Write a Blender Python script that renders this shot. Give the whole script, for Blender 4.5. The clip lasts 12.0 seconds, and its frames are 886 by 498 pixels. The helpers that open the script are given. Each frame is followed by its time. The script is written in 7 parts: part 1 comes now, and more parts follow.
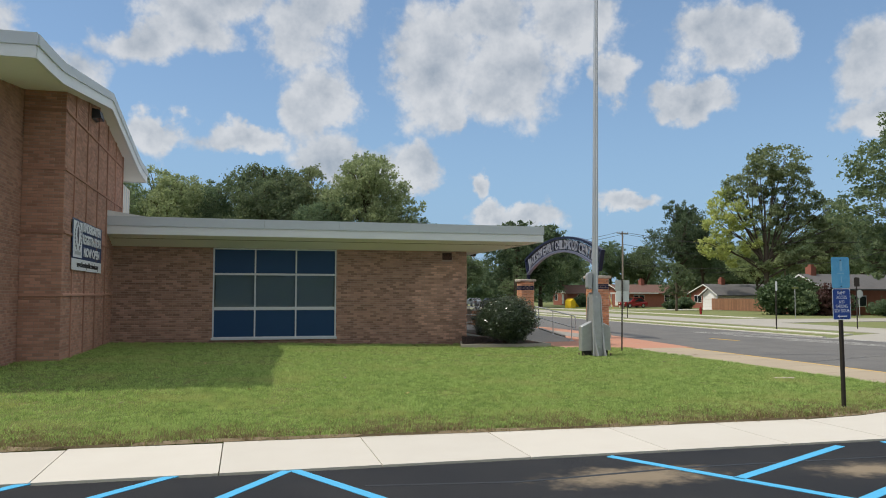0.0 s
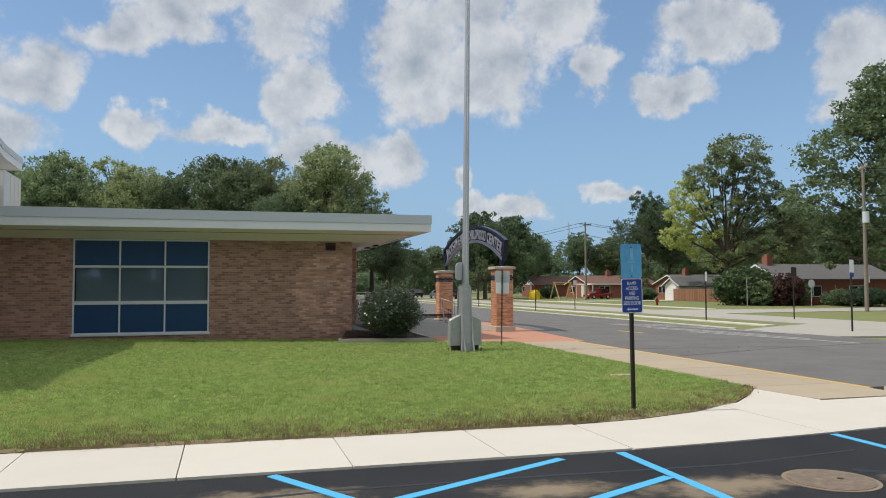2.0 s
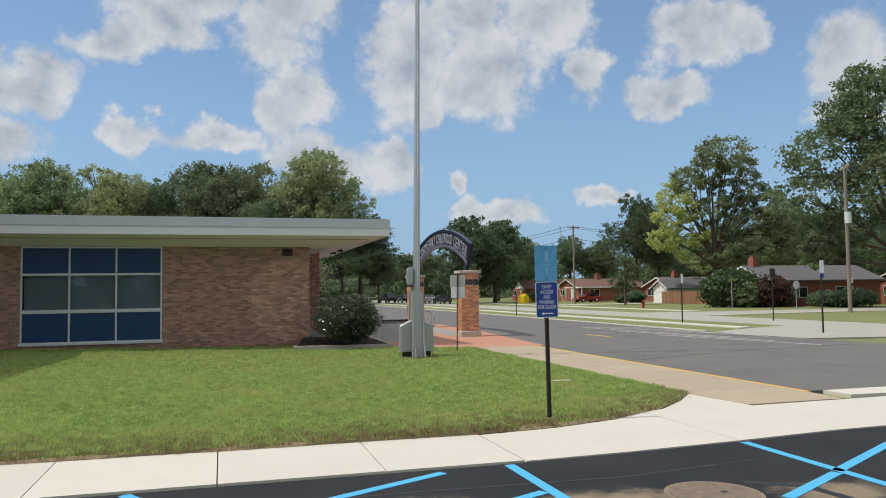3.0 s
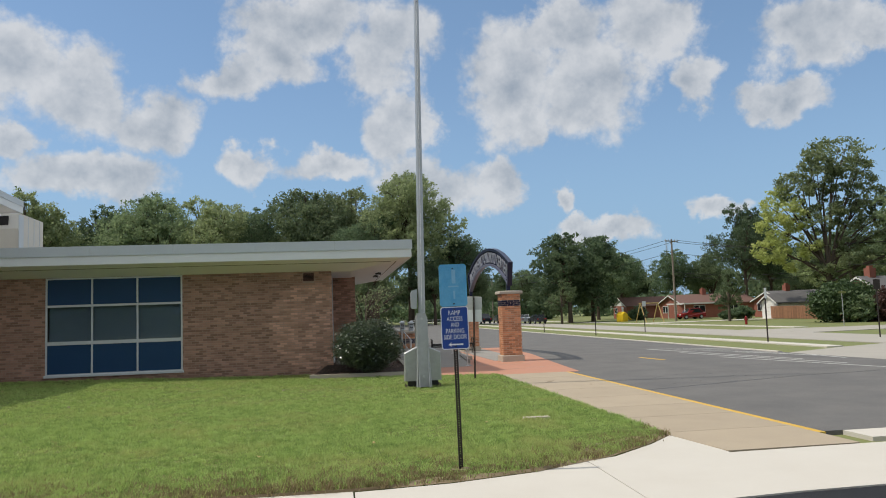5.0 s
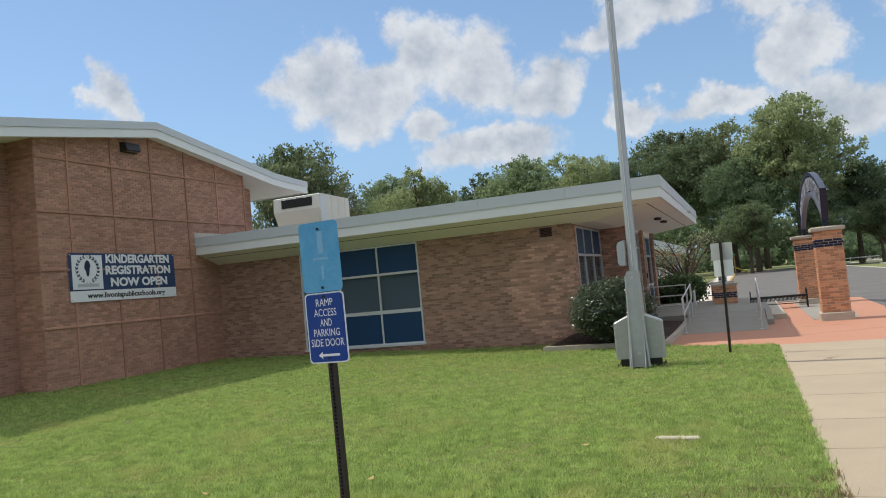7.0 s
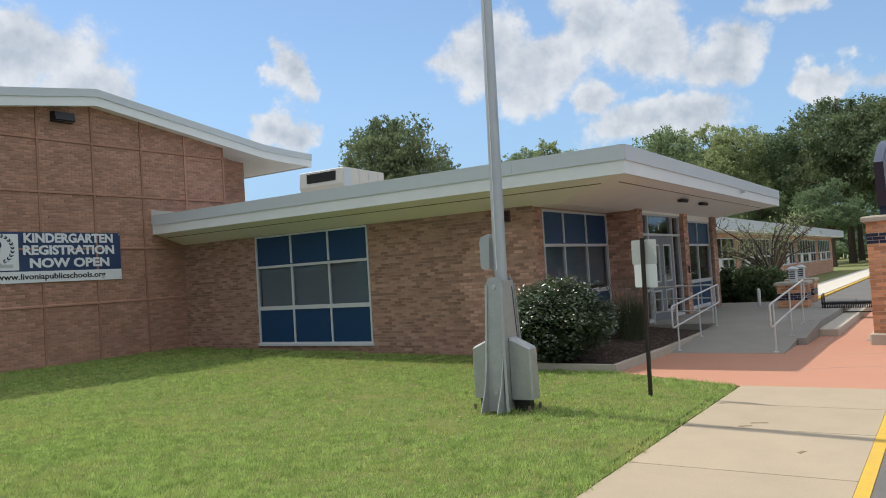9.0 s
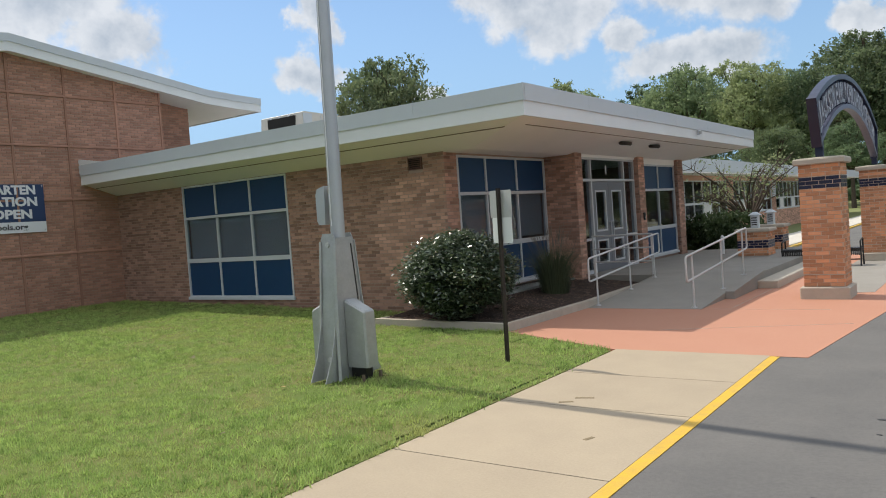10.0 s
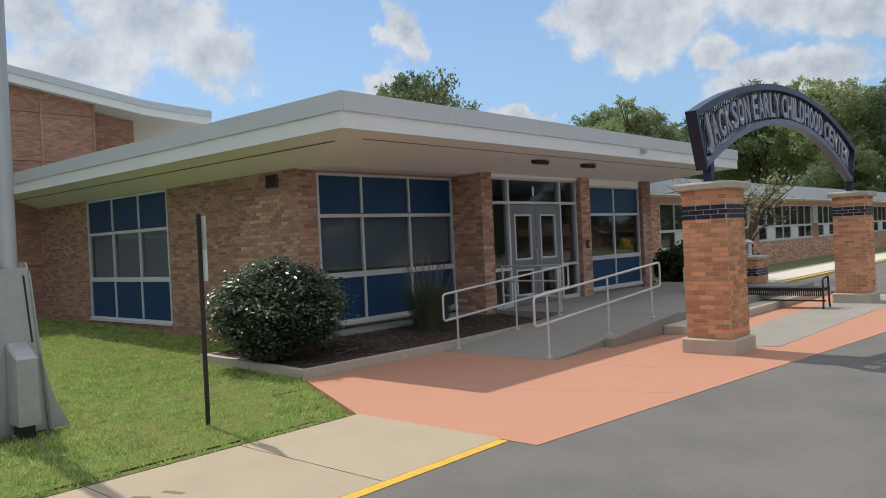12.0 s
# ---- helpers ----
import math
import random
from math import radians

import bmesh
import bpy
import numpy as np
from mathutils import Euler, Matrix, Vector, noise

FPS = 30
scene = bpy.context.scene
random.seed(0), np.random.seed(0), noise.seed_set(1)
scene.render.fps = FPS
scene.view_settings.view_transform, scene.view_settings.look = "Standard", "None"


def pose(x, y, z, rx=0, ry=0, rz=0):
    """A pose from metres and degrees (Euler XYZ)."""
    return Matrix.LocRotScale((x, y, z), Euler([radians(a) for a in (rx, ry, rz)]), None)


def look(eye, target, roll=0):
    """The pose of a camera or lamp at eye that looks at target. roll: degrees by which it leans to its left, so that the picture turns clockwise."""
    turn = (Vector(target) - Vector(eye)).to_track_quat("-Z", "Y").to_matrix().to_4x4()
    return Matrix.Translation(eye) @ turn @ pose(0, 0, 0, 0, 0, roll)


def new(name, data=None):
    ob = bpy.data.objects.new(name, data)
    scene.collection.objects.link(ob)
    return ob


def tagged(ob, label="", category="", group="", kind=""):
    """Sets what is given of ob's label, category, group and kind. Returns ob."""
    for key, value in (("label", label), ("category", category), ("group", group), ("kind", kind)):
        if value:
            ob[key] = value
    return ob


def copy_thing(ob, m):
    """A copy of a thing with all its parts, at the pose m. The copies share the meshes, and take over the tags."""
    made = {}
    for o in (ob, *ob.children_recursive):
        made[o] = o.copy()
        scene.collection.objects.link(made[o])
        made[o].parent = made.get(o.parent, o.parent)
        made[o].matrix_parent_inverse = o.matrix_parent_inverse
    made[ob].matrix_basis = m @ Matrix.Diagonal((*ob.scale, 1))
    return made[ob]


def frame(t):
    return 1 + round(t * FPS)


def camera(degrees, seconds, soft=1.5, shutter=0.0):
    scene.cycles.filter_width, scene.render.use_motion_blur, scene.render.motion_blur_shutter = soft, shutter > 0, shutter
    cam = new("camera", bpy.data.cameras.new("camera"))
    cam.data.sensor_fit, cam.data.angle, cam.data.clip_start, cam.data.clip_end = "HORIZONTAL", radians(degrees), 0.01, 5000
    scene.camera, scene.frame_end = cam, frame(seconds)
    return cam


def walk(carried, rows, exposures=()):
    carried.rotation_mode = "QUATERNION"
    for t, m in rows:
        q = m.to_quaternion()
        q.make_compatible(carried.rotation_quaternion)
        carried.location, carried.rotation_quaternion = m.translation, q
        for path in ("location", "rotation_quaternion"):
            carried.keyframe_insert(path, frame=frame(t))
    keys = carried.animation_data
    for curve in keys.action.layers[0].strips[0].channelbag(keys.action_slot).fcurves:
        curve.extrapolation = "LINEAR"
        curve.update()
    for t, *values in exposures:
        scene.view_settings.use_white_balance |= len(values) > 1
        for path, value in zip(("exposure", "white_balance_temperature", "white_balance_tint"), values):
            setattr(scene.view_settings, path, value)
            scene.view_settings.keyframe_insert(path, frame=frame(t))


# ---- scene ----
cam = camera(60.1, 12.0, soft=1.0)
PATH = [
    (0, (-0.067, -0.469, 1.717), (0.432, 1.464, 1.834), 0.1),
    (0.5, (0.968, -0.366, 1.712), (1.472, 1.566, 1.819), 0.2),
    (1, (1.858, -0.259, 1.707), (2.369, 1.671, 1.807), 0.3),
    (1.5, (2.637, -0.197, 1.709), (3.161, 1.731, 1.807), 0.3),
    (2, (3.293, -0.144, 1.719), (3.835, 1.779, 1.815), -0.2),
    (2.5, (3.914, -0.113, 1.711), (4.47, 1.806, 1.809), -0.7),
    (4.5, (6.416, 0.372, 1.723), (6.841, 2.32, 1.878), -1.4),
    (5, (7.276, 0.766, 1.741), (7.554, 2.739, 1.908), -2.0),
    (5.5, (8.381, 1.397, 1.755), (8.449, 3.389, 1.92), -3.0),
    (6, (9.396, 2.311, 1.74), (9.191, 4.295, 1.888), -3.8),
    (6.5, (10.298, 3.419, 1.744), (9.8, 5.352, 1.868), -4.7),
    (8.5, (13.496, 8.913, 1.819), (12.44, 10.61, 1.883), -4.7),
    (9, (14.213, 10.162, 1.83), (13.109, 11.829, 1.898), -3.6),
    (9.5, (14.947, 11.306, 1.835), (13.806, 12.948, 1.826), -3.7),
    (10, (15.612, 12.288, 1.819), (14.441, 13.908, 1.745), -4.1),
    (10.5, (16.287, 13.276, 1.812), (15.09, 14.877, 1.731), -4.8),
    (11, (16.791, 14.225, 1.782), (15.589, 15.823, 1.744), -4.4),
    (11.5, (17.218, 15.151, 1.779), (15.972, 16.715, 1.768), -3.2),
    (12, (17.636, 16.13, 1.774), (16.305, 17.622, 1.754), -2.7),
]
walk(cam, [(t, look(eye, target, roll)) for t, eye, target, roll in PATH],
     exposures=[(0, -0.02), (2.5, -0.03), (4.5, -0.06), (5.5, -0.08), (6.5, 0.06), (8.5, 0.22), (10.5, 0.20), (12, 0.09)])

# ---- world, sun ----
SUN_AZ, SUN_EL = -83.0, 56.2          # degrees from +y towards +x, and above the horizon
sun_dir = Vector((math.sin(radians(SUN_AZ)) * math.cos(radians(SUN_EL)), math.cos(radians(SUN_AZ)) * math.cos(radians(SUN_EL)), math.sin(radians(SUN_EL))))
sun_data = bpy.data.lights.new("sun", "SUN")
sun_data.energy, sun_data.angle, sun_data.color = 3.0, radians(0.6), (1.0, 0.93, 0.82)
sun = new("sun", sun_data)
sun.matrix_world = look(sun_dir * 200, (0, 0, 0))
scene.view_settings.exposure = 0.0

world = bpy.data.worlds.new("world")
scene.world = world
world.use_nodes = True
wt = world.node_tree
wt.nodes.clear()


def wnode(kind, **values):
    n = wt.nodes.new(kind)
    for k, v in values.items():
        if k == "op":
            n.operation = v
        elif k == "ins":
            for i, x in v.items():
                n.inputs[i].default_value = x
    return n


def wlink(a, b):
    wt.links.new(a, b)


def wmath(op, a, b=None, c=None, clamp=False):
    n = wt.nodes.new("ShaderNodeMath")
    n.operation, n.use_clamp = op, clamp
    for i, v in enumerate((a, b, c)):
        if v is None:
            continue
        if isinstance(v, (int, float)):
            n.inputs[i].default_value = v
        else:
            wt.links.new(v, n.inputs[i])
    return n.outputs[0]


sky = wt.nodes.new("ShaderNodeTexSky")
sky.sky_type, sky.sun_disc = "NISHITA", False
sky.sun_elevation, sky.sun_rotation = radians(SUN_EL), radians(SUN_AZ)
sky.air_density, sky.dust_density, sky.ozone_density = 1.0, 0.15, 2.6
coord = wt.nodes.new("ShaderNodeTexCoord")
sep = wt.nodes.new("ShaderNodeSeparateXYZ")
wlink(coord.outputs["Generated"], sep.inputs[0])
azimuth = wmath("ARCTAN2", sep.outputs[0], sep.outputs[1])
height = wmath("ARCSINE", sep.outputs[2])
dome = wt.nodes.new("ShaderNodeCombineXYZ")
wlink(wmath("MULTIPLY", azimuth, 57.2958), dome.inputs[0])
wlink(wmath("MULTIPLY", height, 57.2958), dome.inputs[1])
# uneven edges: the dome's coordinates are pushed about by noise
warp = wt.nodes.new("ShaderNodeTexNoise")
warp.inputs["Scale"].default_value, warp.inputs["Detail"].default_value, warp.inputs["Roughness"].default_value = 9.0, 9.0, 0.60
wlink(coord.outputs["Generated"], warp.inputs["Vector"])
shift = wt.nodes.new("ShaderNodeVectorMath")
shift.operation = "MULTIPLY_ADD"
shift.inputs[1].default_value, shift.inputs[2].default_value = (9.0, 7.5, 0), (-4.5, -3.75, 0)
wlink(warp.outputs["Color"], shift.inputs[0])
pushed = wt.nodes.new("ShaderNodeVectorMath")
pushed.operation = "ADD"
wlink(dome.outputs[0], pushed.inputs[0]), wlink(shift.outputs[0], pushed.inputs[1])
field = None


def cloud(az, el, w, h):
    """A heap of cloud on the dome, in degrees."""
    global field
    n = wt.nodes.new("ShaderNodeVectorMath")
    n.operation = "MULTIPLY_ADD"
    n.inputs[1].default_value, n.inputs[2].default_value = (1 / w, 1 / h, 0), (-az / w, -el / h, 0)
    wlink(pushed.outputs[0], n.inputs[0])
    m = wt.nodes.new("ShaderNodeVectorMath")
    m.operation = "LENGTH"
    wlink(n.outputs[0], m.inputs[0])
    field = m.outputs["Value"] if field is None else wmath("SMOOTH_MIN", field, m.outputs["Value"], 0.25)


# north, over the street
cloud(-8, 16.4, 2.6, 1.7), cloud(-4.6, 18.8, 3.2, 1.8), cloud(-2.2, 21.5, 5, 1.8)
cloud(4.4, 19.5, 3.0, 3.2), cloud(5.2, 14.6, 2.2, 2.8), cloud(-5.6, 11.1, 1.6, 1.4)
cloud(0.2, 11.0, 3.2, 1.1), cloud(8.0, 9.8, 3.2, 1.7), cloud(12.4, 9.6, 1.6, 1.5)
cloud(13.8, 17.0, 3.0, 4.0), cloud(15.5, 14.2, 1.8, 1.8), cloud(19.6, 16.4, 3.4, 3.2), cloud(17, 20.5, 4.2, 1.8), cloud(23.6, 19.4, 3.2, 2.2)
cloud(26.8, 16.0, 2.0, 1.5), cloud(32.6, 14.0, 2.0, 1.3), cloud(34.6, 18.0, 3.0, 2.0), cloud(37.4, 17.6, 2.0, 1.4)
cloud(44.4, 15.0, 2.6, 2.6), cloud(44, 12.0, 2.2, 1.2), cloud(17.3, 8.2, 0.9, 1.0), cloud(17.7, 6.0, 1.5, 0.8), cloud(20.9, 5.6, 2.0, 0.9), cloud(28, 7.2, 2.4, 0.7)
# north-west, over the building
cloud(-29.2, 16.2, 2.6, 2.6), cloud(-25.0, 14.8, 4.2, 2.6), cloud(-21.4, 17.6, 2.8, 2.8), cloud(-17.8, 16.0, 2.8, 2.8), cloud(-13.0, 13.6, 3.0, 2.0)
cloud(-21.2, 11.8, 1.8, 1.2), cloud(-16.8, 9.6, 4.8, 1.5), cloud(-44.5, 15.4, 1.1, 1.6), cloud(-45.5, 11.4, 1.8, 1.4), cloud(-35.6, 9.0, 2.2, 0.6)
cloud(-62, 15.8, 5.0, 2.8), cloud(-57.5, 13.4, 3.0, 1.8), cloud(-67, 12.8, 5.0, 2.4), cloud(-70, 15.5, 3.0, 2.0)
# unseen rest of the dome: broken cumulus behind and overhead, added as fill light
fluff = wt.nodes.new("ShaderNodeTexNoise")
fluff.inputs["Scale"].default_value, fluff.inputs["Detail"].default_value, fluff.inputs["Roughness"].default_value = 13.0, 10.0, 0.62
wlink(coord.outputs["Generated"], fluff.inputs["Vector"])
toward = wt.nodes.new("ShaderNodeVectorMath")
toward.operation = "ADD"
toward.inputs[1].default_value = (-0.022, 0.0, 0.03)
wlink(coord.outputs["Generated"], toward.inputs[0])
fluff_lit = wt.nodes.new("ShaderNodeTexNoise")
fluff_lit.inputs["Scale"].default_value, fluff_lit.inputs["Detail"].default_value, fluff_lit.inputs["Roughness"].default_value = 13.0, 6.0, 0.6
wlink(toward.outputs[0], fluff_lit.inputs["Vector"])
broad = wt.nodes.new("ShaderNodeTexNoise")
broad.inputs["Scale"].default_value, broad.inputs["Detail"].default_value, broad.inputs["Roughness"].default_value = 3.2, 6.0, 0.55
wlink(coord.outputs["Generated"], broad.inputs["Vector"])


def step_up(value, a, b):
    n = wt.nodes.new("ShaderNodeMapRange")
    n.interpolation_type = "SMOOTHSTEP"
    n.inputs["From Min"].default_value, n.inputs["From Max"].default_value = a, b
    wlink(value, n.inputs["Value"])
    return n.outputs[0]


sep2 = wt.nodes.new("ShaderNodeSeparateXYZ")
wlink(dome.outputs[0], sep2.inputs[0])
aside = wmath("MAXIMUM", step_up(sep2.outputs[1], 24, 32), wmath("MAXIMUM", step_up(sep2.outputs[0], 50, 62), step_up(wmath("MULTIPLY", sep2.outputs[0], -1.0), 76, 90)))
over = wmath("MULTIPLY", wmath("MULTIPLY", step_up(broad.outputs["Fac"], 0.29, 0.43), aside), step_up(sep2.outputs[1], 2, 8))
thick = wmath("SUBTRACT", 1.22, field)
thick = wmath("MAXIMUM", thick, wmath("MULTIPLY_ADD", over, 1.6, -0.7))


def billow(vector):
    """Heaped, rounded lobes within a cloud, at several sizes."""
    n = wt.nodes.new("ShaderNodeTexVoronoi")
    n.feature, n.normalize = "SMOOTH_F1", True
    n.inputs["Scale"].default_value, n.inputs["Detail"].default_value, n.inputs["Roughness"].default_value = 19.0, 3.0, 0.6
    n.inputs["Lacunarity"].default_value, n.inputs["Smoothness"].default_value = 2.3, 0.55
    wlink(vector, n.inputs["Vector"])
    return n.outputs["Distance"]


lobe, lobe_lit = billow(coord.outputs["Generated"]), billow(toward.outputs[0])
thick = wmath("ADD", thick, wmath("MULTIPLY_ADD", fluff.outputs["Fac"], 1.3, -0.62))
thick = wmath("ADD", thick, wmath("MULTIPLY_ADD", lobe, -1.5, 0.50))
cover_out = step_up(thick, -0.06, 0.54)
# relief: darker where the heap is thicker towards the sun, and in its depth
relief = wmath("MULTIPLY_ADD", wmath("SUBTRACT", fluff_lit.outputs["Fac"], fluff.outputs["Fac"]), 1.4, 0.24)
relief = wmath("ADD", relief, wmath("MULTIPLY", wmath("SUBTRACT", lobe, lobe_lit), 1.7))
depth_grey = wmath("MULTIPLY", step_up(thick, 0.45, 1.35), 0.42)
grey_amount = wmath("ADD", relief, depth_grey, clamp=True)
hue = wt.nodes.new("ShaderNodeMix")
hue.data_type = "RGBA"
hue.inputs[6].default_value, hue.inputs[7].default_value = (0.915, 0.935, 0.965, 1), (0.44, 0.51, 0.60, 1)
wlink(grey_amount, hue.inputs[0])
SKY = 0.13
back = wt.nodes.new("ShaderNodeBackground")
back.inputs["Strength"].default_value = SKY
wlink(sky.outputs[0], back.inputs["Color"])
# thin summer haze, denser towards the horizon
haze = wt.nodes.new("ShaderNodeBackground")
haze.inputs["Color"].default_value, haze.inputs["Strength"].default_value = (0.305, 0.52, 0.795, 1), 0.84
hazy = wt.nodes.new("ShaderNodeMixShader")
low = step_up(wmath("MULTIPLY", sep2.outputs[1], -1.0), -17, 1)
wlink(wmath("MULTIPLY_ADD", low, 0.62, 0.29), hazy.inputs[0])
wlink(back.outputs[0], hazy.inputs[1]), wlink(haze.outputs[0], hazy.inputs[2])
white = wt.nodes.new("ShaderNodeBackground")
# cloud overhead, unseen and nearer the sun, is brightened to fill shaded walls
wlink(wmath("MULTIPLY_ADD", step_up(sep2.outputs[1], 27, 48), 0.50, 0.76), white.inputs["Strength"])
wlink(hue.outputs[2], white.inputs["Color"])
mixed = wt.nodes.new("ShaderNodeMixShader")
wlink(wmath("MULTIPLY", cover_out, 0.90), mixed.inputs[0])
wlink(hazy.outputs[0], mixed.inputs[1]), wlink(white.outputs[0], mixed.inputs[2])
wout = wt.nodes.new("ShaderNodeOutputWorld")
wlink(mixed.outputs[0], wout.inputs[0])


# ---- materials ----
def material(name, color, rough=0.7, metal=0.0, vary=0.25, scale=3.0, fine=60.0, bump=0.1, bump_scale=None, tint=None, per_piece=0.0, per_island=0.0, spec=0.5, distance=0.01):
    """A painted or mineral surface: base colour varied at two scales, roughness and fine relief. tint: a second colour for large stains."""
    m = bpy.data.materials.new(name)
    m.use_nodes = True
    t = m.node_tree
    b = t.nodes["Principled BSDF"]
    b.inputs["Roughness"].default_value, b.inputs["Metallic"].default_value = rough, metal
    b.inputs["Specular IOR Level"].default_value = spec
    co = t.nodes.new("ShaderNodeTexCoord")
    geo = t.nodes.new("ShaderNodeNewGeometry")
    big, small = t.nodes.new("ShaderNodeTexNoise"), t.nodes.new("ShaderNodeTexNoise")
    for n, s in ((big, scale), (small, fine)):
        n.inputs["Scale"].default_value, n.inputs["Detail"].default_value = s, 5.0
        n.inputs["Roughness"].default_value = 0.6
        t.links.new(geo.outputs["Position"], n.inputs["Vector"])
    second = tint or tuple(c * 0.6 for c in color)
    stain = t.nodes.new("ShaderNodeMapRange")
    stain.inputs["From Min"].default_value, stain.inputs["From Max"].default_value = 0.38, 0.68
    t.links.new(big.outputs["Fac"], stain.inputs["Value"])
    mix = t.nodes.new("ShaderNodeMix")
    mix.data_type = "RGBA"
    mix.inputs[6].default_value, mix.inputs[7].default_value = (*color, 1), (*second, 1)
    amount = t.nodes.new("ShaderNodeMath")
    amount.operation = "MULTIPLY"
    amount.inputs[1].default_value = vary * (1.6 if tint else 1.0)
    t.links.new(stain.outputs[0], amount.inputs[0]), t.links.new(amount.outputs[0], mix.inputs[0])
    hsv = t.nodes.new("ShaderNodeHueSaturation")
    t.links.new(mix.outputs[2], hsv.inputs["Color"])
    value = t.nodes.new("ShaderNodeMath")
    value.operation = "MULTIPLY_ADD"
    value.inputs[1].default_value, value.inputs[2].default_value = vary, 1.0 - vary / 2
    t.links.new(small.outputs["Fac"], value.inputs[0])
    last = value.outputs[0]
    for amount_of, source in ((per_piece, "object"), (per_island, "island")):
        if not amount_of:
            continue
        if source == "object":
            o = t.nodes.new("ShaderNodeObjectInfo").outputs["Random"]
        else:
            o = geo.outputs["Random Per Island"]
        k = t.nodes.new("ShaderNodeMath")
        k.operation = "MULTIPLY_ADD"
        k.inputs[1].default_value, k.inputs[2].default_value = amount_of, 1 - amount_of / 2
        t.links.new(o, k.inputs[0])
        p = t.nodes.new("ShaderNodeMath")
        p.operation = "MULTIPLY"
        t.links.new(last, p.inputs[0]), t.links.new(k.outputs[0], p.inputs[1])
        last = p.outputs[0]
    t.links.new(last, hsv.inputs["Value"])
    t.links.new(hsv.outputs[0], b.inputs["Base Color"])
    if bump:
        bm_ = t.nodes.new("ShaderNodeBump")
        bm_.inputs["Strength"].default_value, bm_.inputs["Distance"].default_value = bump, distance
        src = small
        if bump_scale:
            src = t.nodes.new("ShaderNodeTexNoise")
            src.inputs["Scale"].default_value, src.inputs["Detail"].default_value = bump_scale, 4.0
            t.links.new(geo.outputs["Position"], src.inputs["Vector"])
        t.links.new(src.outputs["Fac"], bm_.inputs["Height"])
        t.links.new(bm_.outputs[0], b.inputs["Normal"])
    return m


def leaf_material(name, dark, light, rough=0.55, spec=0.35, scale=0.35, dry=None, contrast=0.8, coat=0.0, through_light=0.3):
    m = bpy.data.materials.new(name)
    m.use_nodes = True
    t = m.node_tree
    b = t.nodes["Principled BSDF"]
    out = t.nodes["Material Output"]
    b.inputs["Roughness"].default_value = rough
    b.inputs["Specular IOR Level"].default_value = spec
    b.inputs["Coat Weight"].default_value, b.inputs["Coat Roughness"].default_value = coat, 0.36
    geo = t.nodes.new("ShaderNodeNewGeometry")
    info = t.nodes.new("ShaderNodeObjectInfo")
    big = t.nodes.new("ShaderNodeTexNoise")
    big.inputs["Scale"].default_value, big.inputs["Detail"].default_value = scale, 4.0
    t.links.new(geo.outputs["Position"], big.inputs["Vector"])
    s = t.nodes.new("ShaderNodeMath")
    s.operation = "ADD"
    h = t.nodes.new("ShaderNodeMath")
    h.operation = "MULTIPLY_ADD"
    h.inputs[1].default_value, h.inputs[2].default_value = contrast, 0.15 - contrast / 2
    t.links.new(big.outputs["Fac"], h.inputs[0])
    k = t.nodes.new("ShaderNodeMath")
    k.operation = "MULTIPLY"
    k.inputs[1].default_value = 0.7
    t.links.new(geo.outputs["Random Per Island"], k.inputs[0])
    t.links.new(h.outputs[0], s.inputs[0]), t.links.new(k.outputs[0], s.inputs[1])
    mix = t.nodes.new("ShaderNodeMix")
    mix.data_type = "RGBA"
    mix.inputs[6].default_value, mix.inputs[7].default_value = (*dark, 1), (*light, 1)
    t.links.new(s.outputs[0], mix.inputs[0])
    blend = mix.outputs[2]
    if dry:
        # patches of dry blades
        worn = t.nodes.new("ShaderNodeTexNoise")
        worn.inputs["Scale"].default_value, worn.inputs["Detail"].default_value, worn.inputs["Roughness"].default_value = 0.55, 8.0, 0.7
        t.links.new(geo.outputs["Position"], worn.inputs["Vector"])
        some = t.nodes.new("ShaderNodeMapRange")
        some.interpolation_type = "SMOOTHSTEP"
        some.inputs["From Min"].default_value, some.inputs["From Max"].default_value, some.inputs["To Max"].default_value = 0.46, 0.72, 0.75
        t.links.new(worn.outputs["Fac"], some.inputs["Value"])
        turned = t.nodes.new("ShaderNodeMix")
        turned.data_type = "RGBA"
        turned.inputs[7].default_value = (*dry, 1)
        t.links.new(some.outputs[0], turned.inputs[0]), t.links.new(blend, turned.inputs[6])
        blend = turned.outputs[2]
    hsv = t.nodes.new("ShaderNodeHueSaturation")
    v = t.nodes.new("ShaderNodeMath")
    v.operation = "MULTIPLY_ADD"
    v.inputs[1].default_value, v.inputs[2].default_value = 0.5, 0.75
    t.links.new(info.outputs["Random"], v.inputs[0]), t.links.new(v.outputs[0], hsv.inputs["Value"])
    t.links.new(blend, hsv.inputs["Color"])
    t.links.new(hsv.outputs[0], b.inputs["Base Color"])
    tr = t.nodes.new("ShaderNodeBsdfTranslucent")
    t.links.new(hsv.outputs[0], tr.inputs["Color"])
    ms = t.nodes.new("ShaderNodeMixShader")
    ms.inputs[0].default_value = through_light
    t.links.new(b.outputs[0], ms.inputs[1]), t.links.new(tr.outputs[0], ms.inputs[2])
    t.links.new(ms.outputs[0], out.inputs["Surface"])
    return m


